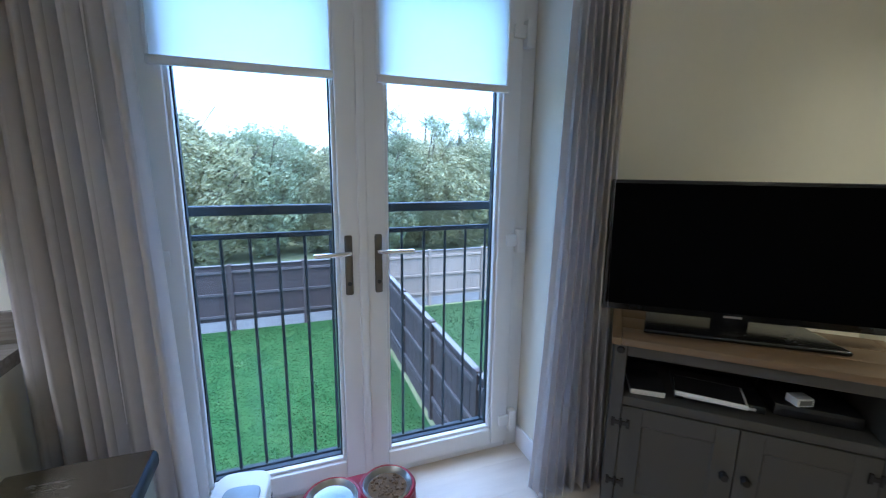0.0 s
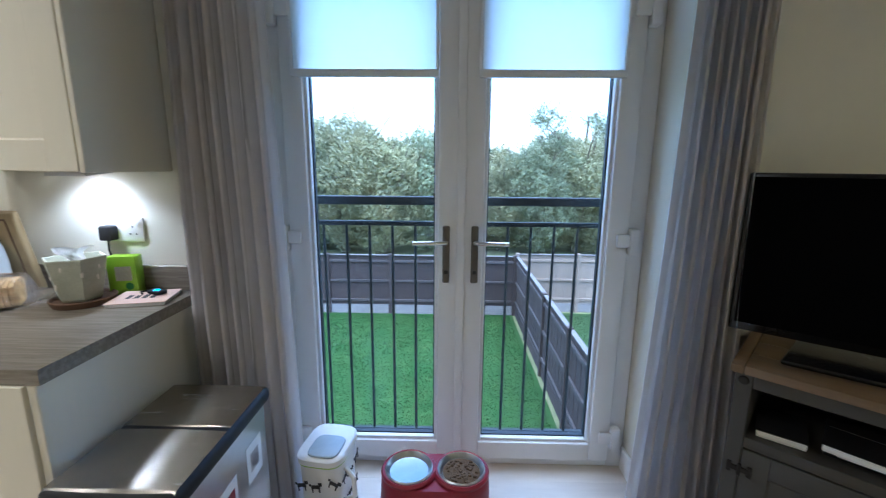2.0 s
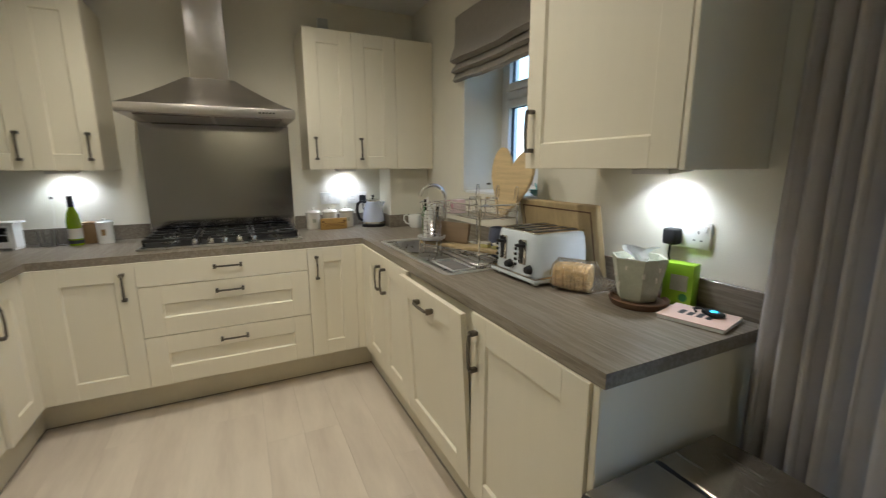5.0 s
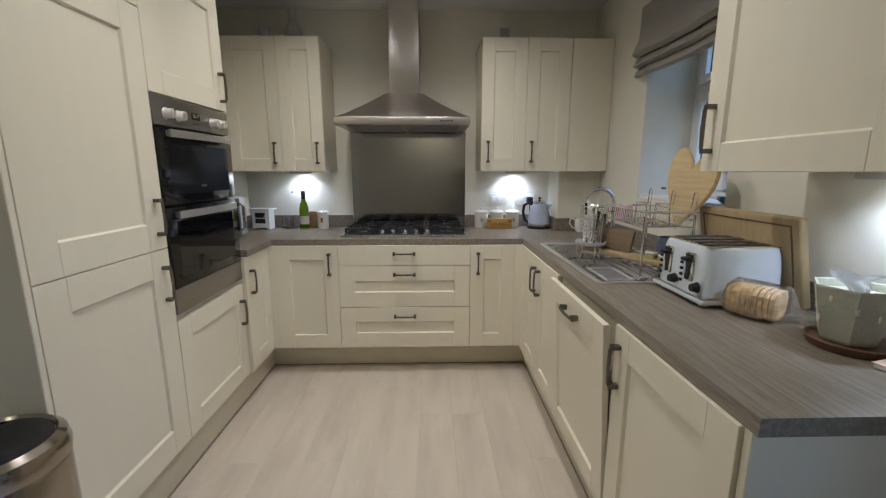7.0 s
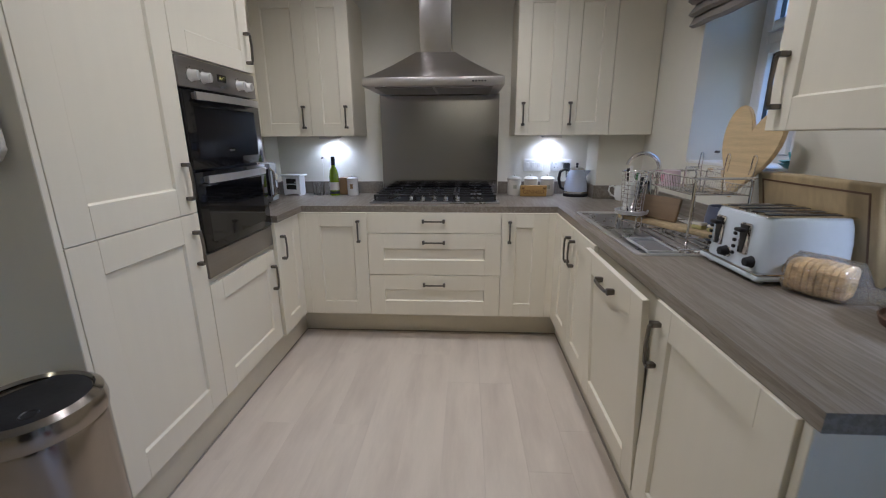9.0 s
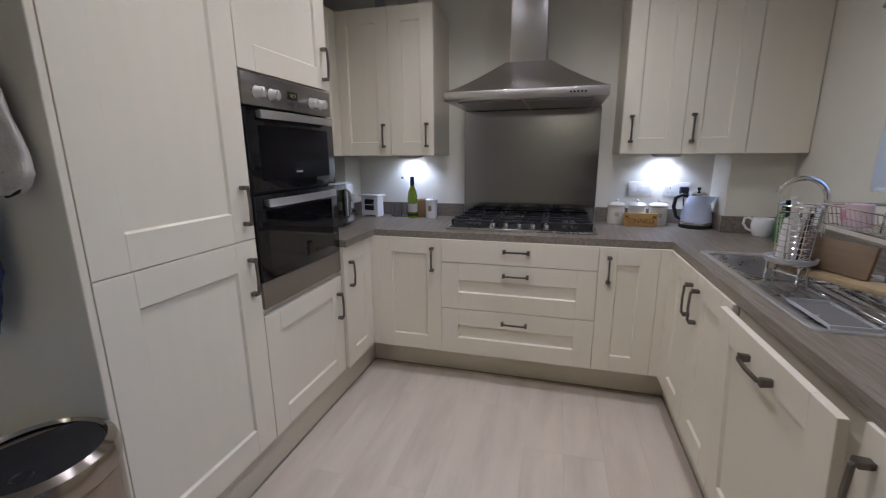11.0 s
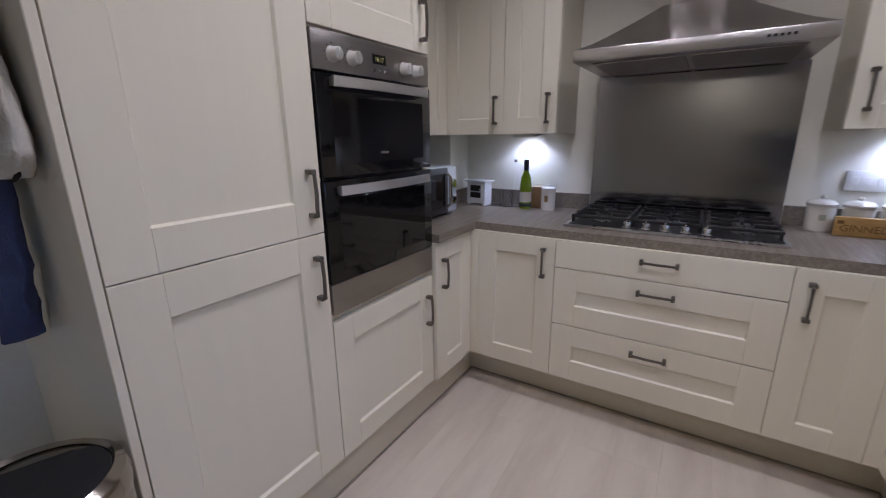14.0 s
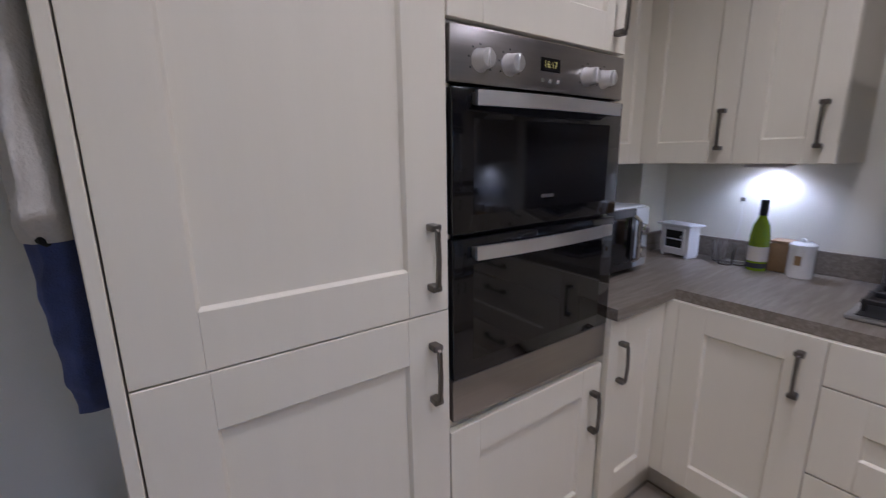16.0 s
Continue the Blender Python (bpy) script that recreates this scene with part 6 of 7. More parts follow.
def dish_rack():
    r = thing("dish_rack", "chrome wire dish rack with a raised tray standing on the drainer", "dish rack", (RX, RY, RZZ))
    X0, X1, Y0, Y1 = -0.185, 0.185, -0.11, 0.11
    lo, hi = 0.20, 0.262
    base = part("upper_tray", tube([(X0, Y0, hi), (X1, Y0, hi), (X1, Y1, hi), (X0, Y1, hi)], 0.003, 6, closed=True), CHROME, r, "chrome wire tray")
    part("lower_rim", tube([(X0 + 0.01, Y0 + 0.015, lo), (X1 - 0.01, Y0 + 0.015, lo), (X1 - 0.01, Y1 - 0.015, lo), (X0 + 0.01, Y1 - 0.015, lo)], 0.0025, 6, closed=True), CHROME, base)
    part("middle_rim", tube([(X0 + 0.005, Y0 + 0.008, 0.231), (X1 - 0.005, Y0 + 0.008, 0.231), (X1 - 0.005, Y1 - 0.008, 0.231), (X0 + 0.005, Y1 - 0.008, 0.231)], 0.0016, 5, closed=True), CHROME, base)
    wire = mesh_of("wire", tube([(0, Y0, hi), (0, Y0 + 0.015, lo), (0, Y1 - 0.015, lo), (0, Y1, hi)], 0.0015, 5), CHROME, True)
    for k in range(17):
        o = new("wire", wire)
        o.parent = base
        o.location = (X0 + 0.01 + (X1 - X0 - 0.02) * k / 16, 0, 0)
    for x in (X0 + 0.004, X1 - 0.004):
        part("end_frame", tube([(x, Y0 + 0.01, 0), (x, Y0 + 0.01, 0.245), (x, Y0 + 0.02, 0.262), (x, Y1 - 0.02, 0.262), (x, Y1 - 0.01, 0.245), (x, Y1 - 0.01, 0)], 0.005, 8), CHROME, r)
        part("foot_bar", tube([(x, Y0 + 0.01, 0.042), (x, Y1 - 0.01, 0.042)], 0.0035, 8), CHROME, r)
    for x in (-0.19, 0.0, 0.155):
        part("plate_prong", tube([(x - 0.02, Y1, 0.262), (x - 0.004, Y1 - 0.005, 0.325), (x + 0.002, Y1 - 0.006, 0.338), (x + 0.012, Y1 - 0.006, 0.341), (x + 0.02, Y1 - 0.006, 0.334), (x + 0.02, Y1 - 0.005, 0.322), (x + 0.004, Y1, 0.262)], 0.0022, 6), CHROME, r)
    for k in range(5):
        y = Y0 - 0.045 + k * 0.048
        part("floor_wire", tube([(X0 + 0.03, y, 0.012), (X1 + 0.05, y, 0.012)], 0.0018, 5), CHROME, r)
    for x in (X0 + 0.03, X1 + 0.05):
        part("floor_bar", tube([(x, Y0 - 0.045, 0.0), (x, Y0 - 0.045, 0.01), (x, Y1 - 0.02, 0.01), (x, Y1 - 0.02, 0.0)], 0.003, 6), CHROME, r)
    cx, cy = -0.118, -0.197
    bk = part("cutlery_basket", tube([(cx + 0.062 * math.cos(a * math.pi / 12), cy + 0.052 * math.sin(a * math.pi / 12), 0.262) for a in range(24)], 0.003, 6, closed=True), CHROME, r, "round chrome wire cutlery basket")
    for k in range(9):
        f = 0.85 + 0.15 * k / 8
        part("wire_ring", tube([(cx + 0.06 * f * math.cos(a * math.pi / 12), cy + 0.05 * f * math.sin(a * math.pi / 12), 0.096 + 0.0185 * k) for a in range(24)], 0.0015, 5, closed=True), CHROME, bk)
    for a in range(7):
        q = a * math.pi / 3.5
        part("wire_upright", tube([(cx + 0.052 * math.cos(q), cy + 0.043 * math.sin(q), 0.09), (cx + 0.061 * math.cos(q), cy + 0.051 * math.sin(q), 0.262)], 0.0018, 5), CHROME, bk)
    part("basket_tray", lathe([(0, 0.078), (0.056, 0.078), (0.067, 0.084), (0.07, 0.097), (0.066, 0.097), (0.06, 0.088), (0, 0.086)], 28, at=(cx, cy, 0)), MILKY, r, "white plastic basket tray")
    for dx, dy in ((-0.045, -0.03), (0.045, 0.02)):
        part("basket_leg", tube([(cx + dx, cy + dy - 0.012, 0.0), (cx + dx, cy + dy - 0.012, 0.07), (cx + dx, cy + dy, 0.08), (cx + dx, cy + dy + 0.012, 0.07), (cx + dx, cy + dy + 0.012, 0.0)], 0.005, 8), CHROME, r)
    part("basket_bar", tube([(cx - 0.045, cy - 0.03, 0.042), (cx + 0.045, cy + 0.02, 0.042)], 0.0035, 8), CHROME, r)


dish_rack()


def lying(name, label, cat, bm, material, m, partname="body", smooth=True):
    t = thing(name, label, cat)
    t.matrix_basis = m
    part(partname, bm, material, t, smooth=smooth)
    return t


lying("wooden_paddle", "long thick wooden board lying across the low bars of the rack", "chopping board", box(-0.245, 0.245, -0.045, 0.045, 0, 0.019, 0.006, 2), BOARD_B, pose(-1.50, 1.225, RZZ + 0.046, 0, 0, 24), "board")
lying("small_board", "small brown wooden board propped on the long board in the rack", "chopping board", box(-0.13, 0.13, -0.007, 0.007, 0, 0.098, 0.003, 2), BOARD_DARK, pose(-1.60, 1.185, RZZ + 0.0665, -12, 0, 24), "board")
mug = lying("pink_mug", "pale pink mug with print upside down in the rack", "mug", lathe([(0, 0.065), (0.034, 0.065), (0.039, 0.0), (0.035, 0.0), (0.031, 0.06), (0, 0.06)], 24), MUGPINK, pose(RX - 0.13, RY - 0.04, RZZ + 0.2025))
for k in range(4):
    a = radians(-60 + 24 * k)
    part("pink_lettering", shaped(box(-0.006, 0.006, -0.0005, 0.0005, 0.018, 0.045), Matrix.Rotation(a, 4, 'Z') @ Matrix.Translation((0, -0.0385, 0))), PINKINK, mug, "pink lettering bar", smooth=False)
lying("glass_tumbler", "clear glass tumbler upturned in the rack", "glass", lathe([(0, 0.09), (0.028, 0.09), (0.034, 0.0), (0.031, 0.0), (0.026, 0.084), (0, 0.084)], 24), GLASS, pose(RX + 0.02, RY - 0.03, RZZ + 0.2025))
lying("glass_tumbler", "clear glass tumbler upturned in the rack", "glass", lathe([(0, 0.09), (0.028, 0.09), (0.034, 0.0), (0.031, 0.0), (0.026, 0.084), (0, 0.084)], 24), GLASS, pose(RX + 0.1, RY + 0.01, RZZ + 0.2025))
# plain pot shape standing in for a crumpled navy bag
lying("navy_bundle", "dark navy crumpled bag under the rack tray, modelled as a pot", "pot", lathe([(0, 0.0), (0.045, 0.0), (0.056, 0.03), (0.058, 0.09), (0.052, 0.135), (0.048, 0.135), (0.05, 0.09), (0, 0.02)], 28), NAVYBAG, pose(RX + 0.115, RY + 0.055, RZZ + 0.015))
for dx, dy in ((0.13, -0.035), (0.19, -0.01)):
    sgp = lying("sponge", "yellow and white washing-up sponge on the wooden board", "sponge", box(-0.022, 0.022, -0.016, 0.016, 0, 0.016, 0.005, 2), SPONGE, pose(RX + dx, RY + dy, RZZ + 0.0655, 0, 0, 24), "foam")
    part("scouring_pad", box(-0.022, 0.022, -0.016, 0.016, 0.0162, 0.027, 0.004, 2), CERAMIC, sgp, "white scouring face")
dt = thing("drip_tray", "shallow milky plastic drip tray on the drainer", "tray", (-1.35, 1.095, WT1 + 0.0035))
part("tray_floor", box(-0.1, 0.1, -0.05, 0.05, 0, 0.003), SMOKY, dt, smooth=False)
part("tray_rim", shaped(bar_frame(-0.104, 0.104, -0.054, 0.054, 0.004, 0.0, 0.011, 0.001), Matrix.Rotation(math.pi / 2, 4, 'X') @ Matrix.Scale(-1, 4, (0, 0, 1))), MILKY, dt, smooth=False)
ct = thing("cutlery", "handful of kitchen utensils standing in the wire basket", "utensils", (RX - 0.118, RY - 0.197, RZZ + 0.087))
for k in range(6):
    a = k * 1.05
    part("utensil", tube([(0.015 * math.cos(a), 0.015 * math.sin(a), 0.0), (0.03 * math.cos(a), 0.03 * math.sin(a), 0.14 + 0.012 * k)], [0.003, 0.007], 6), (CHROME, BLACKPL, WHITEPL)[k % 3], ct)
wbt = lying("white_bottle", "white plastic bottle standing in the cutlery basket", "bottle", lathe([(0, 0.0), (0.02, 0.0), (0.022, 0.08), (0.02, 0.13), (0.008, 0.15), (0.008, 0.165), (0, 0.166)], 20), WHITEPL, pose(RX - 0.145, RY - 0.205, RZZ + 0.0875, 0, 6, 0))

# washing-up things behind the sink
tp = thing("jug", "white ceramic jug with a looped handle in the corner", "jug", (-2.585, 1.42, Z))
part("body", lathe([(0, 0.0), (0.04, 0.0), (0.045, 0.012), (0.052, 0.05), (0.05, 0.088), (0.047, 0.092), (0.043, 0.086), (0.04, 0.02), (0, 0.012)], 28), WHITECER, tp)
part("handle", tube([(0.0, -0.045, 0.024), (0.0, -0.072, 0.034), (0.0, -0.09, 0.062), (0.0, -0.085, 0.09), (0.0, -0.066, 0.094), (0.0, -0.046, 0.08)], 0.006, 8), WHITECER, tp)
for name, label, x, y, r, h, m, cap in (("washing_liquid", "green washing-up liquid bottle by the sink", -2.44, 1.445, 0.034, 0.19, GREENPL, GREENPL), ("spray_bottle", "dark blue cleaning bottle by the sink", -2.515, 1.475, 0.03, 0.15, BLUEPL, BLUEPL), ("soap_bottle", "clear soap bottle with a dark pump by the sink", -2.36, 1.48, 0.028, 0.15, GLASS, BLACKPL)):
    t = thing(name, label, "bottle", (x, y, Z))
    part("body", lathe([(0, 0.0), (r, 0.0), (r * 1.05, 0.02), (r, h * 0.6), (r * 0.55, h * 0.82), (r * 0.4, h * 0.86), (0, h * 0.86)], 20), m, t)
    part("cap", lathe([(0, h), (r * 0.4, h), (r * 0.48, h * 0.86), (0, h * 0.86)], 16), cap, t)


# ---- things on the worktop, cooker side ----
def kettle():
    k = thing("kettle", "pale blue dome kettle with black handle and chrome base", "kettle", (-2.79, 1.165, Z), 90)
    part("power_base", lathe([(0, 0.0), (0.085, 0.0), (0.086, 0.012), (0.08, 0.018), (0, 0.018)], 28), BLACKPL, k)
    part("body", lathe([(0, 0.02), (0.082, 0.02), (0.084, 0.03), (0.08, 0.07), (0.068, 0.13), (0.056, 0.175), (0.05, 0.185), (0.0, 0.187)], 32), LILAC, k)
    part("base_band", lathe([(0.083, 0.019), (0.0855, 0.022), (0.0855, 0.034), (0.083, 0.037)], 32), CHROME, k)
    lid = part("lid", lathe([(0.05, 0.185), (0.045, 0.197), (0.022, 0.207), (0.0, 0.209)], 24), CHROME, k, "chrome lid")
    part("lid_knob", lathe([(0, 0.232), (0.008, 0.231), (0.011, 0.222), (0.006, 0.214), (0.006, 0.206), (0, 0.206)], 14), BLACKPL, lid)
    part("handle", tube([(-0.052, 0, 0.178), (-0.085, 0, 0.188), (-0.115, 0, 0.17), (-0.122, 0, 0.12), (-0.105, 0, 0.06), (-0.08, 0, 0.045)], [0.009, 0.01, 0.011, 0.011, 0.01, 0.008], 8), BLACKPL, k)
    sp_ = bmesh.new()
    a = [sp_.verts.new(p) for p in ((0.045, -0.022, 0.12), (0.05, -0.02, 0.18), (0.05, 0.02, 0.18), (0.045, 0.022, 0.12), (0.098, 0.0, 0.178))]
    for f in ((0, 1, 4), (1, 2, 4), (2, 3, 4), (3, 0, 4)):
        sp_.faces.new([a[i] for i in f])
    part("spout", sp_, LILAC, k)


kettle()


def jar(y):
    j = thing("storage_jar", "cream ceramic storage jar with a lid", "jar", (-2.835, y, Z), group="storage jars")
    part("body", lathe([(0, 0.0), (0.046, 0.0), (0.05, 0.008), (0.05, 0.1), (0.046, 0.108), (0, 0.108)], 28), CERAMIC, j)
    ld = part("lid", lathe([(0.052, 0.108), (0.053, 0.118), (0.042, 0.13), (0.012, 0.136), (0, 0.136)], 28), CERAMIC, j)
    part("lid_knob", lathe([(0, 0.152), (0.008, 0.151), (0.011, 0.144), (0.006, 0.137), (0.006, 0.134)], 14), CERAMIC, ld)
    part("print_mark", box(0.0497, 0.0506, -0.012, 0.012, 0.05, 0.075), STONE, j, smooth=False)


for y in (0.735, 0.853, 0.972):
    jar(y)
sg = thing("wooden_sign", "small stained wooden block sign lettered GINNED", "sign", (-2.755, 0.862, Z), 90)
part("block", box(-0.092, 0.092, -0.012, 0.012, 0, 0.078, 0.003, 2), GOLDWOOD, sg)
text_part("lettering", "GINNED", 0.04, BURNT, sg, pose(0, -0.0125, 0.032, 90), 0.0004)
for x in (-0.075, 0.075):
    part("leaf_mark", box(x - 0.01, x + 0.01, -0.0126, -0.0121, 0.05, 0.064), BURNT, sg, smooth=False)

wb = thing("wine_bottle", "green wine bottle with cream label and dark capsule", "bottle", (-2.80, -0.585, Z))
wb.scale = (0.92, 0.92, 0.97)
part("glass", lathe([(0, 0.0), (0.036, 0.0), (0.037, 0.006), (0.037, 0.14), (0.03, 0.185), (0.016, 0.215), (0.0145, 0.23), (0, 0.23)], 28), WINEGLASS, wb, "bright green glass")
part("capsule", lathe([(0.0155, 0.225), (0.0155, 0.285), (0.014, 0.288), (0, 0.288)], 20), BLACKPL, wb)
part("label", lathe([(0.0375, 0.04), (0.0377, 0.042), (0.0377, 0.098), (0.0375, 0.1)], 28), CERAMIC, wb, "cream paper label")
part("label_print", lathe([(0.0379, 0.012), (0.0379, 0.032)], 28), INK, wb)
tn = thing("brown_tin", "brown square tin beside the wine bottle", "tin", (-2.85, -0.52, Z))
part("tin_body", box(-0.035, 0.035, -0.035, 0.035, 0, 0.115, 0.006, 2), RUST, tn)
part("tin_lid", box(-0.036, 0.036, -0.036, 0.036, 0.1152, 0.125, 0.004, 2), RUST, tn)
cn = thing("white_canister", "tall white ceramic canister with a lid", "canister", (-2.80, -0.448, Z))
part("body", lathe([(0, 0.0), (0.038, 0.0), (0.04, 0.006), (0.04, 0.115), (0, 0.115)], 28), WHITECER, cn)
l_ = part("lid", lathe([(0.042, 0.1152), (0.042, 0.124), (0.03, 0.132), (0, 0.133)], 28), WHITECER, cn)
part("lid_knob", lathe([(0, 0.147), (0.008, 0.145), (0.009, 0.138), (0.006, 0.132)], 12), WHITECER, l_)
part("motif", box(0.0392, 0.0405, -0.01, 0.01, 0.05, 0.085), RUST, cn, smooth=False)
for x, y in ((-2.80, -0.695), (-2.845, -0.735), (-2.83, -0.655)):
    g = thing("glass_tumbler", "clear faceted glass tumbler on the worktop", "glass", (x, y, Z), group="glasses by the bottle")
    part("cup", lathe([(0, 0.0), (0.028, 0.0), (0.034, 0.09), (0.0325, 0.09), (0.0265, 0.008), (0, 0.008)], 10), GLASS, g, smooth=False)


def lantern():
    t = thing("display_cabinet", "small white wooden display cabinet with a dark window", "ornament", (-2.765, -0.895, Z), 78)
    part("body", box(-0.07, 0.07, 0.0, 0.07, 0.012, 0.142, 0.002), UPVC, t)
    part("top", box(-0.085, 0.085, -0.015, 0.08, 0.142, 0.152, 0.003, 2), UPVC, t)
    for x in (-0.066, 0.05):
        part("foot", box(x, x + 0.016, 0.0, 0.07, 0.0, 0.012, 0.002), UPVC, t)
    part("window", box(-0.042, 0.042, -0.0015, 0.0, 0.045, 0.122), BLACK, t, smooth=False)
    part("window_bar", box(-0.042, 0.042, -0.004, -0.0016, 0.08, 0.086), UPVC, t, smooth=False)
    part("door_frame", bar_frame(-0.052, 0.052, 0.035, 0.132, 0.01, -0.006, 0.0, 0.001), UPVC, t)
    part("heart_charm", lathe([(0, 0.0), (0.008, 0.008), (0, 0.016)], 10, at=(0.04, -0.008, 0.09)), STEEL, t)


lantern()


def microwave():
    m = thing("microwave", "pale blue microwave oven with a dark door", "microwave", (-2.24, -0.875, Z), 180)
    part("case", box(-0.225, 0.225, 0.0, 0.33, 0.012, 0.262, 0.006, 2), PALEBLUE, m)
    part("door", box(-0.222, 0.13, -0.022, -0.0008, 0.02, 0.256, 0.006, 2), BLACK, m, "black microwave door")
    part("door_window", box(-0.19, 0.10, -0.0235, -0.0222, 0.05, 0.226), OVENGLASS, m, smooth=False)
    part("door_handle", tube([(0.118, -0.022, 0.05), (0.118, -0.045, 0.065), (0.118, -0.045, 0.21), (0.118, -0.022, 0.225)], 0.008, 8), CHROME, m)
    cp = part("control_panel", box(0.132, 0.222, -0.02, -0.0008, 0.02, 0.256, 0.006, 2), PALEBLUE, m)
    for z in (0.08, 0.17):
        part("dial", shaped(lathe([(0, 0.016), (0.022, 0.016), (0.026, 0.0)], 18), Matrix.Translation((0.178, -0.02, z)) @ Matrix.Rotation(math.pi / 2, 4, 'X')), CHROME, cp)
    for x in (-0.19, 0.19):
        for y in (0.04, 0.29):
            part("foot", lathe([(0, 0), (0.014, 0), (0.012, 0.012)], 10, at=(x, y, 0)), BLACKPL, m)


microwave()
sj = thing("small_jar", "small white lidded pot beside the microwave", "jar", (-2.56, -0.97, Z))
part("pot", lathe([(0, 0), (0.028, 0), (0.03, 0.05), (0, 0.05)], 18), WHITECER, sj)
part("lid", lathe([(0.031, 0.0502), (0.03, 0.062), (0, 0.064)], 18), CHROME, sj)
vb = thing("clear_bag", "clear crumpled plastic bag on top of the wall cabinet", "bag", (-2.70, -0.55, UP1 + 0.0005))
bm = lathe([(0.05, 0.0), (0.06, 0.05), (0.035, 0.11), (0.012, 0.15), (0.03, 0.2)], 20)
for v in bm.verts:
    v.co += Vector((noise.noise(v.co * 22), noise.noise(v.co * 22 + Vector((4, 4, 4))), 0)) * 0.014
part("film", bm, FILMWRAP, vb, smooth="all")


# ---- outside ----
GZ = -3.0
setting("wall_lower", box(BACK - 0.12, EAST + 0.12, TALLWALL - 0.12, OUT, GZ, -0.201), WALL_OUT, "brick storey below the flat", "wall")
ground = setting("ground", box(-400, 400, -400, 600, GZ - 0.5, GZ), FIELD, "rough autumn meadow reaching to the horizon", "ground")
setting("lawn", box(-9, 2.40, 2.3, 11.97, GZ, GZ + 0.012), GRASS, "bright green mown garden lawn", "lawn")
setting("lawn", box(2.58, 9, 2.3, 12.2, GZ, GZ + 0.012), GRASS_B, "green mown lawn of the neighbouring garden", "lawn")
setting("facade", box(BACK - 3, EAST + 3, OUT - 0.1, OUT - 0.02, GZ, -0.21), WALL_OUT, "red brick outer wall below the flat", "wall")


def grass_blades(x0, x1, y0, y1, count, material, seed, label):
    """Short upright blades scattered over a lawn."""
    rnd = random.Random(seed)
    vs, fs = [], []
    for k in range(count):
        x, y = rnd.uniform(x0, x1), rnd.uniform(y0, y1)
        h = 0.020 * (0.6 + 0.9 * abs(noise.noise(Vector((x * 0.9, y * 0.9, seed)))) + 0.4 * rnd.random())
        a = rnd.uniform(0, math.pi)
        dx, dy = 0.012 * math.cos(a), 0.012 * math.sin(a)
        i = len(vs)
        vs += [(x - dx, y - dy, 0), (x + dx, y + dy, 0), (x + rnd.gauss(0, 0.025), y + rnd.gauss(0, 0.025), h)]
        fs.append((i, i + 1, i + 2))
    me = bpy.data.meshes.new("grass_blades")
    me.from_pydata(vs, [], fs)
    me.materials.append(material)
    ob = new("grass_blades", me)
    ob.location = (0, 0, GZ + 0.012)
    tagged(ob, label, "grass", kind="stuff")


grass_blades(-6.5, 2.3, 3.4, 11.9, 90000, GRASS, 31, "short mown blades of the green garden lawn")
grass_blades(2.65, 8.5, 3.4, 12.1, 40000, GRASS_B, 32, "short dull blades of the neighbouring lawn")


def fence_panel_mesh(w, h, z0, material, name):
    """Feather-edge boards with three rails, facing -y, in one panel."""
    bm = bmesh.new()
    n = int(w / 0.115)
    for i in range(n):
        x = w * i / n
        quad_box(bm, x, x + w / n + 0.012, 0.0 + 0.006 * (i % 2), 0.012 + 0.006 * (i % 2), z0, z0 + h)
    return mesh_of(name, bm, material)


def fence_run(x0, y0, rz, count, step, tone, label, cap=FENCE_CAP, footing=CONCRETE):
    f = thing("garden_fence", label, "fence", (x0, y0, GZ), rz)
    pm = fence_panel_mesh(step - 0.1, 1.5, 0.28, tone, "board_panel")
    gm = mesh_of("gravel_board", box(0, step - 0.1, -0.01, 0.035, 0.0, 0.28, 0.004), footing)
    rm = mesh_of("rail", box(0, step - 0.1, -0.04, -0.001, -0.035, 0.035, 0.004), FENCE_RAIL if tone is FENCE else FENCE_TAN)
    cm = mesh_of("capping", box(-0.05, step - 0.05, -0.04, 0.05, 1.782, 1.81, 0.004), cap)
    po = mesh_of("post", box(-0.05, 0.05, -0.06, 0.04, 0.0, 1.84, 0.008), FENCE if tone is FENCE else FENCE_TAN)
    for k in range(count):
        for nm, me, z in (("board_panel", pm, 0), ("gravel_board", gm, 0), ("capping", cm, 0), ("rail", rm, 0.42), ("rail", rm, 1.02), ("rail", rm, 1.62)):
            o = new(nm, me)
            o.parent = f
            o.location = (k * step + 0.05, 0, z)
    for k in range(count + 1):
        o = new("post", po)
        o.parent = f
        o.location = (k * step, 0, 0)


fence_run(-8.6, 12.0, 0, 6, 1.84, FENCE, "dark brown boarded garden fence with pale gravel boards")
fence_run(2.50, 12.0, -90, 5, 1.84, FENCE, "dark brown boarded fence dividing the two gardens", footing=FENCE)
fence_run(2.56, 12.35, 0, 4, 1.84, FENCE_TAN, "tan boarded fence of the neighbouring garden")


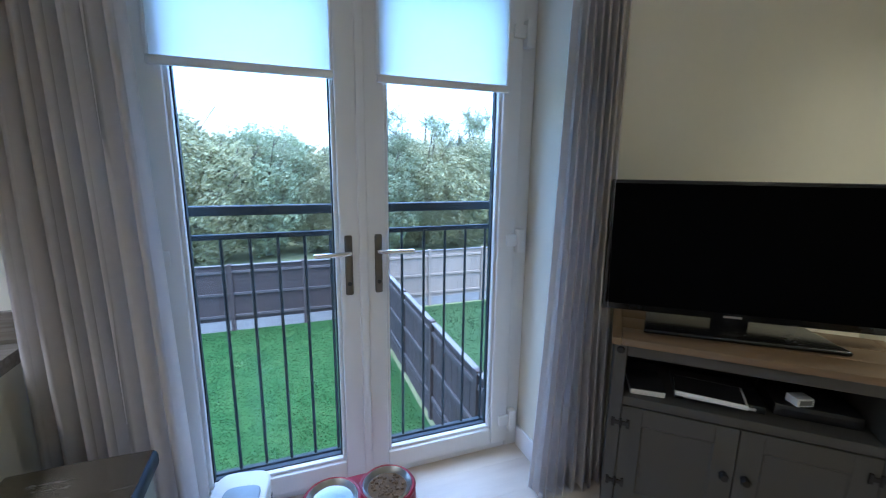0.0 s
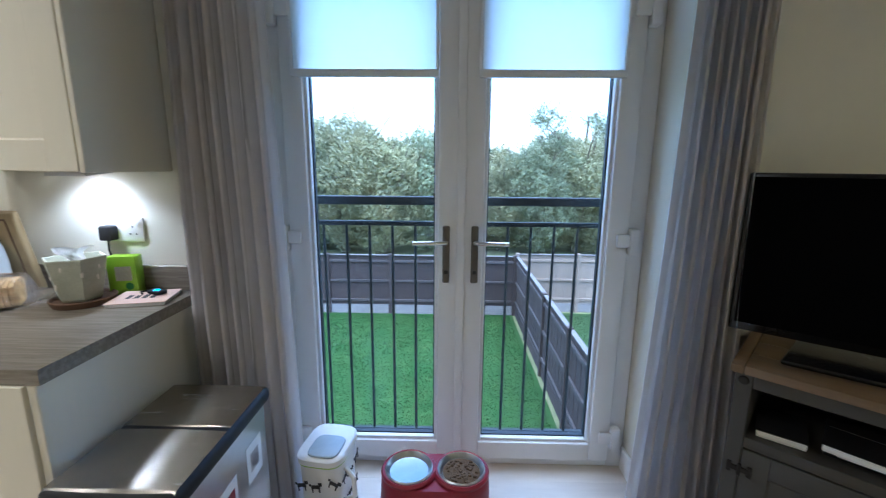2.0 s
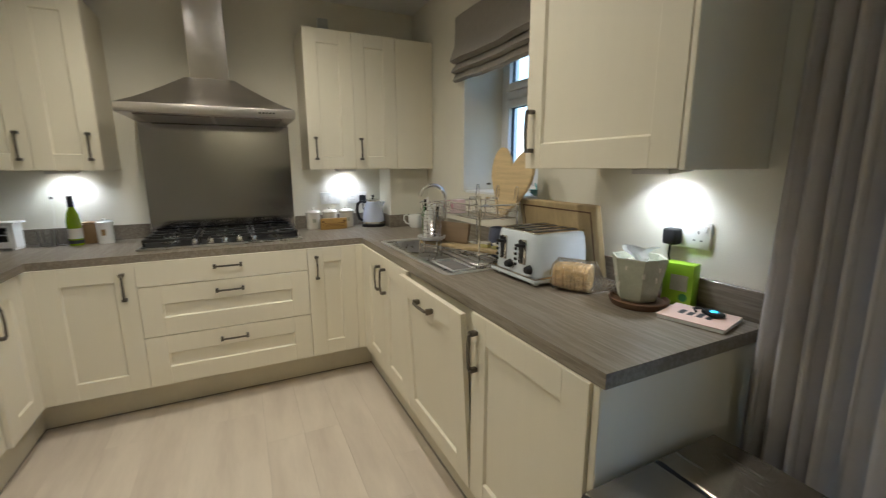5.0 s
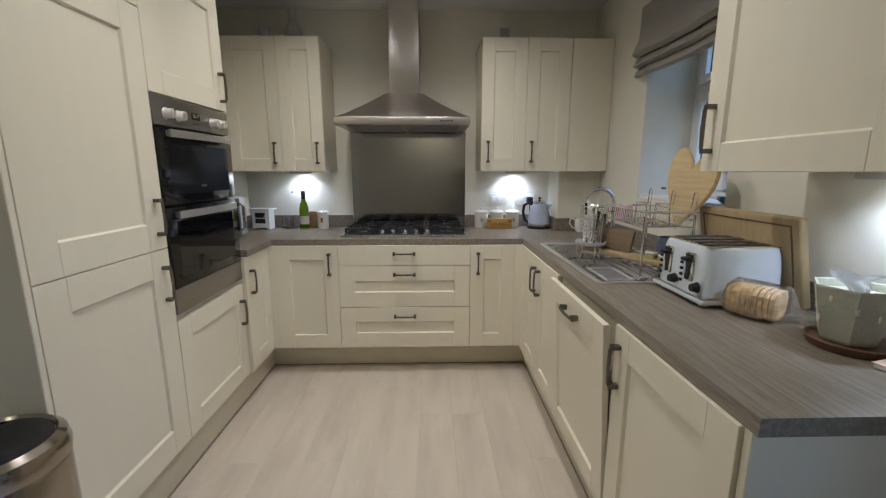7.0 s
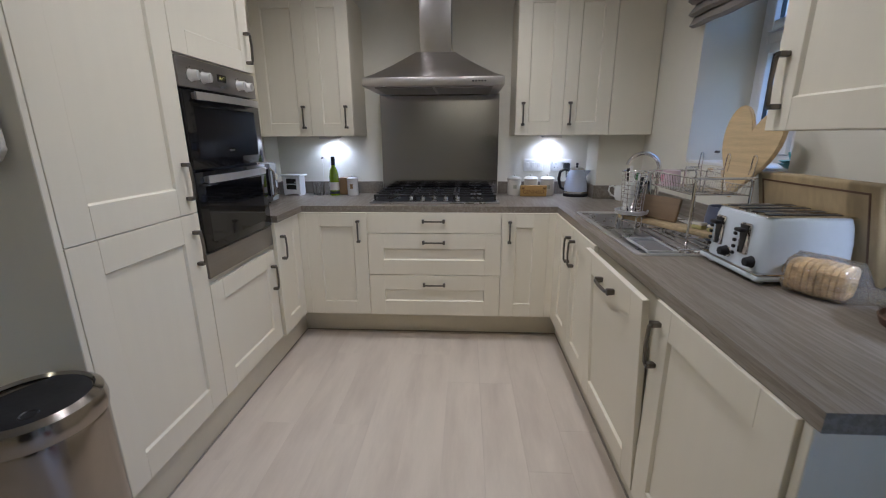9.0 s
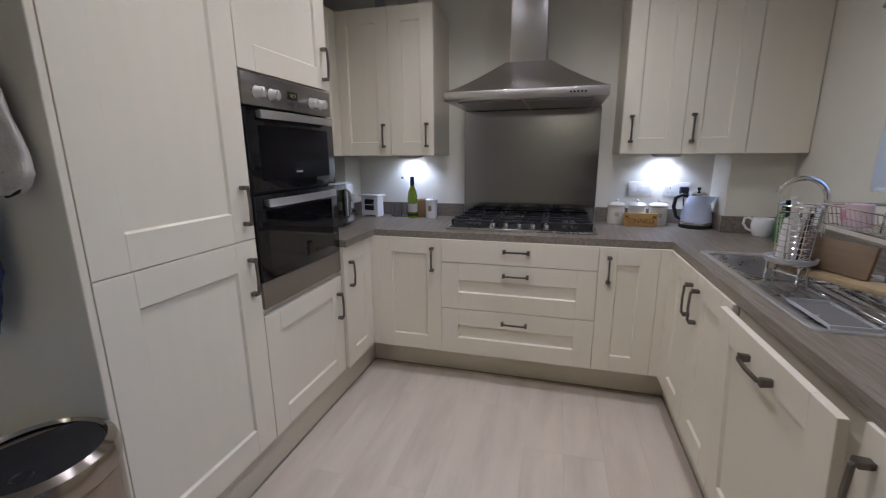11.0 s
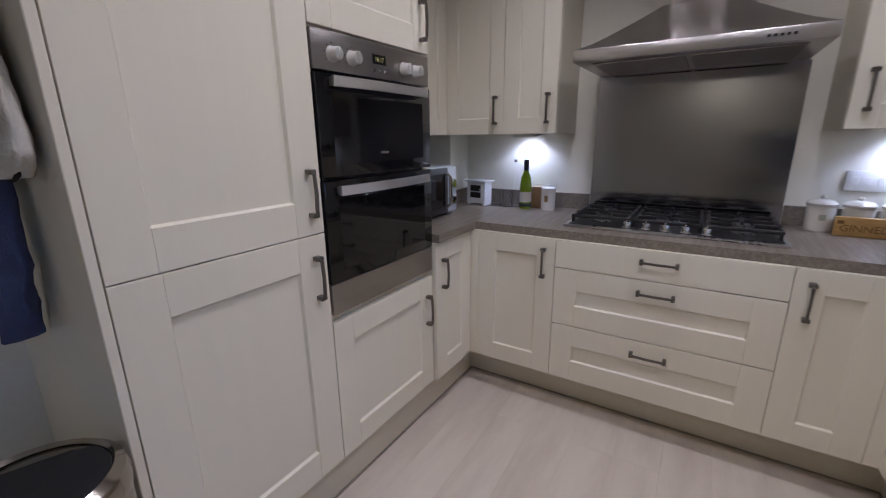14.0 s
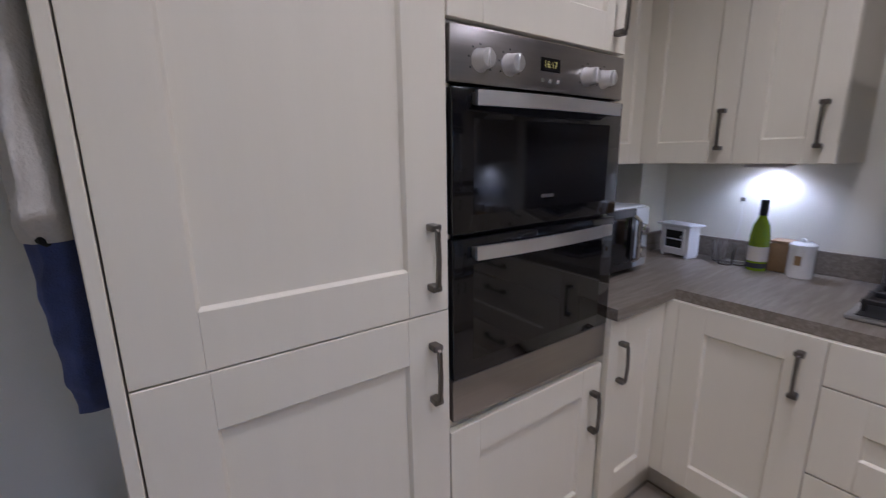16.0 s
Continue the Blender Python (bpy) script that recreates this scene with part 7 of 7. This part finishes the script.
# trees
def tree_meshes(seed, height, spread, leaves, leaf_mat, size=0.16, open_=0.0):
    rnd = random.Random(seed)
    tr = bmesh.new()
    tube([(0, 0, -0.1), (0.05, 0.03, height * 0.25), (-0.03, 0.05, height * 0.5), (0.02, 0, height * 0.8)], [0.16, 0.12, 0.08, 0.02], 7, tr)
    tips = []
    for k in range(15):
        a = rnd.uniform(0, 6.28)
        z0 = height * rnd.uniform(0.15, 0.65)
        ln = spread * rnd.uniform(0.5, 1.0)
        p1 = Vector((math.cos(a) * ln * 0.5, math.sin(a) * ln * 0.5, z0 + height * 0.1))
        p2 = Vector((math.cos(a) * ln, math.sin(a) * ln, z0 + height * rnd.uniform(0.12, 0.34)))
        tube([(0, 0, z0), p1, p2], [0.06, 0.035, 0.01], 5, tr)
        tips += [p1, p2, (p1 + p2) / 2]
        for j in range(2):
            p3 = p2 + Vector((rnd.uniform(-0.5, 0.5), rnd.uniform(-0.5, 0.5), rnd.uniform(0.1, 0.7))) * spread * 0.4
            tube([p1 * 0.3 + p2 * 0.7, p3], [0.018, 0.005], 4, tr)
            tips.append(p3)
    if open_:
        for t in list(tips):
            for j in range(7):
                q = t + Vector((rnd.gauss(0, 0.5), rnd.gauss(0, 0.5), rnd.uniform(0.1, 1.1)))
                tube([t, (t + q) / 2 + Vector((rnd.gauss(0, 0.08), rnd.gauss(0, 0.08), 0)), q], [0.014, 0.01, 0.005], 3, tr)
    trunk = mesh_of("trunk", tr, BARK, True)
    vs, fs = [], []
    shift = Vector((seed * 7.3, seed * 3.1, 0))
    for k in range(leaves):
        d = Vector((rnd.gauss(0, 1), rnd.gauss(0, 1), rnd.gauss(0, 1))).normalized()
        if open_:
            p = tips[rnd.randrange(len(tips))] + d * rnd.uniform(0.05, 0.6)
        else:
            q = d + shift
            r = 0.90 + 0.30 * noise.noise(q * 1.8) + 0.22 * noise.noise(q * 4.5) + 0.12 * noise.noise(q * 11.0)
            r *= 1.0 - 0.30 * rnd.random() ** 2.5 + (0.06 * rnd.random() if k % 9 == 0 else 0)
            p = Vector((d.x * spread * r, d.y * spread * r, height * (0.5 + 0.5 * d.z * r)))
        if p.z < 0.1:
            continue
        nrm = (d + Vector((rnd.gauss(0, 0.7), rnd.gauss(0, 0.7), rnd.gauss(0, 0.7)))).normalized()
        u = nrm.orthogonal().normalized() * size * rnd.uniform(0.5, 1.3)
        w = nrm.cross(u) * rnd.uniform(0.5, 0.8)
        i = len(vs)
        vs += [p - u, p + w * 0.6, p + u, p - w * 0.6]
        fs.append((i, i + 1, i + 2, i + 3))
    me = bpy.data.meshes.new("crown")
    me.from_pydata([tuple(v) for v in vs], [], fs)
    me.materials.append(leaf_mat)
    return trunk, me


KINDS = [tree_meshes(1, 6.0, 2.1, 26000, LEAF, 0.075), tree_meshes(2, 6.0, 2.2, 26000, LEAF_B, 0.075), tree_meshes(3, 6.0, 2.0, 26000, LEAF, 0.07),
         tree_meshes(4, 7.4, 2.4, 24000, LEAF_B, 0.05, 1.0), tree_meshes(5, 6.0, 2.3, 9000, LEAF_B, 0.13)]


def tree(kind, x, y, s, rz, label):
    t = thing("tree", label, "tree", (x, y, GZ), rz, "trees behind the gardens")
    for nm, me in zip(("trunk", "crown"), KINDS[kind]):
        o = new(nm, me)
        o.parent = t
        o.scale = (s * 1.12, s * 1.12, s)


rnd = random.Random(11)
LBL = ("bushy green tree turning yellow behind the fence", "dense olive-green tree behind the fence", "tall leafy tree with autumn colour behind the fence", "tall half-bare tree with thin twigs above the hedge")
ROW = ((-13.5, 5.9), (-11.2, 5.6), (-9.2, 6.0), (-7.3, 5.7), (-5.6, 6.15), (-3.9, 6.65), (-2.2, 6.1), (-0.5, 6.0), (1.2, 5.2), (2.6, 5.3), (4.2, 5.5), (5.9, 5.85), (7.7, 5.8), (9.8, 5.7), (12.2, 5.9), (14.6, 5.8))
for i, (x, top) in enumerate(ROW):
    tree(i % 3, 0.5 + (x - 0.5) * 1.22, 21.8 + rnd.uniform(-0.7, 0.7), (top - 4.36) * 1.22 / 6.0 + 0.727, rnd.uniform(0, 360), LBL[i % 3])
tree(3, 7.9, 23.6, 1.2, 40, LBL[3])
tree(3, 11.0, 24.4, 1.15, 140, LBL[3])
for i in range(12):
    tree(4, -19 + i * 3.8, 28.0 + rnd.uniform(-1, 1.5), rnd.uniform(0.95, 1.1), rnd.uniform(0, 360), LBL[1])
hz = thing("far_woods", "hazy line of distant woodland on the horizon", "woods", (0, 60, GZ), kind="stuff")
for k in range(14):
    o = new("crown", KINDS[4][1])
    o.parent = hz
    o.scale = (2.4, 2.0, 1.0)
    o.location = (-48 + 7.5 * k, (k % 3) * 3, 0)


# ---- floor planks ----
def floor_planks():
    pw, pl = 0.178, 1.22
    me = mesh_of("plank", box(0, pl - 0.0005, 0, pw - 0.0005, -0.005, 0.0), VINYL)
    rnd = random.Random(21)
    y, row = TALLWALL, 0
    while y < OUT - 0.2:
        x = BACK - rnd.choice((0.1, 0.4, 0.7, 0.95))
        while x < EAST:
            o = new("plank", me)
            o.parent = floor_ob
            a, e = max(x, BACK), min(x + pl, EAST)
            o.location = (a, y, 0)
            o.scale = ((e - a) / pl, 1, 1)
            x += pl
        y += pw
        row += 1


floor_planks()
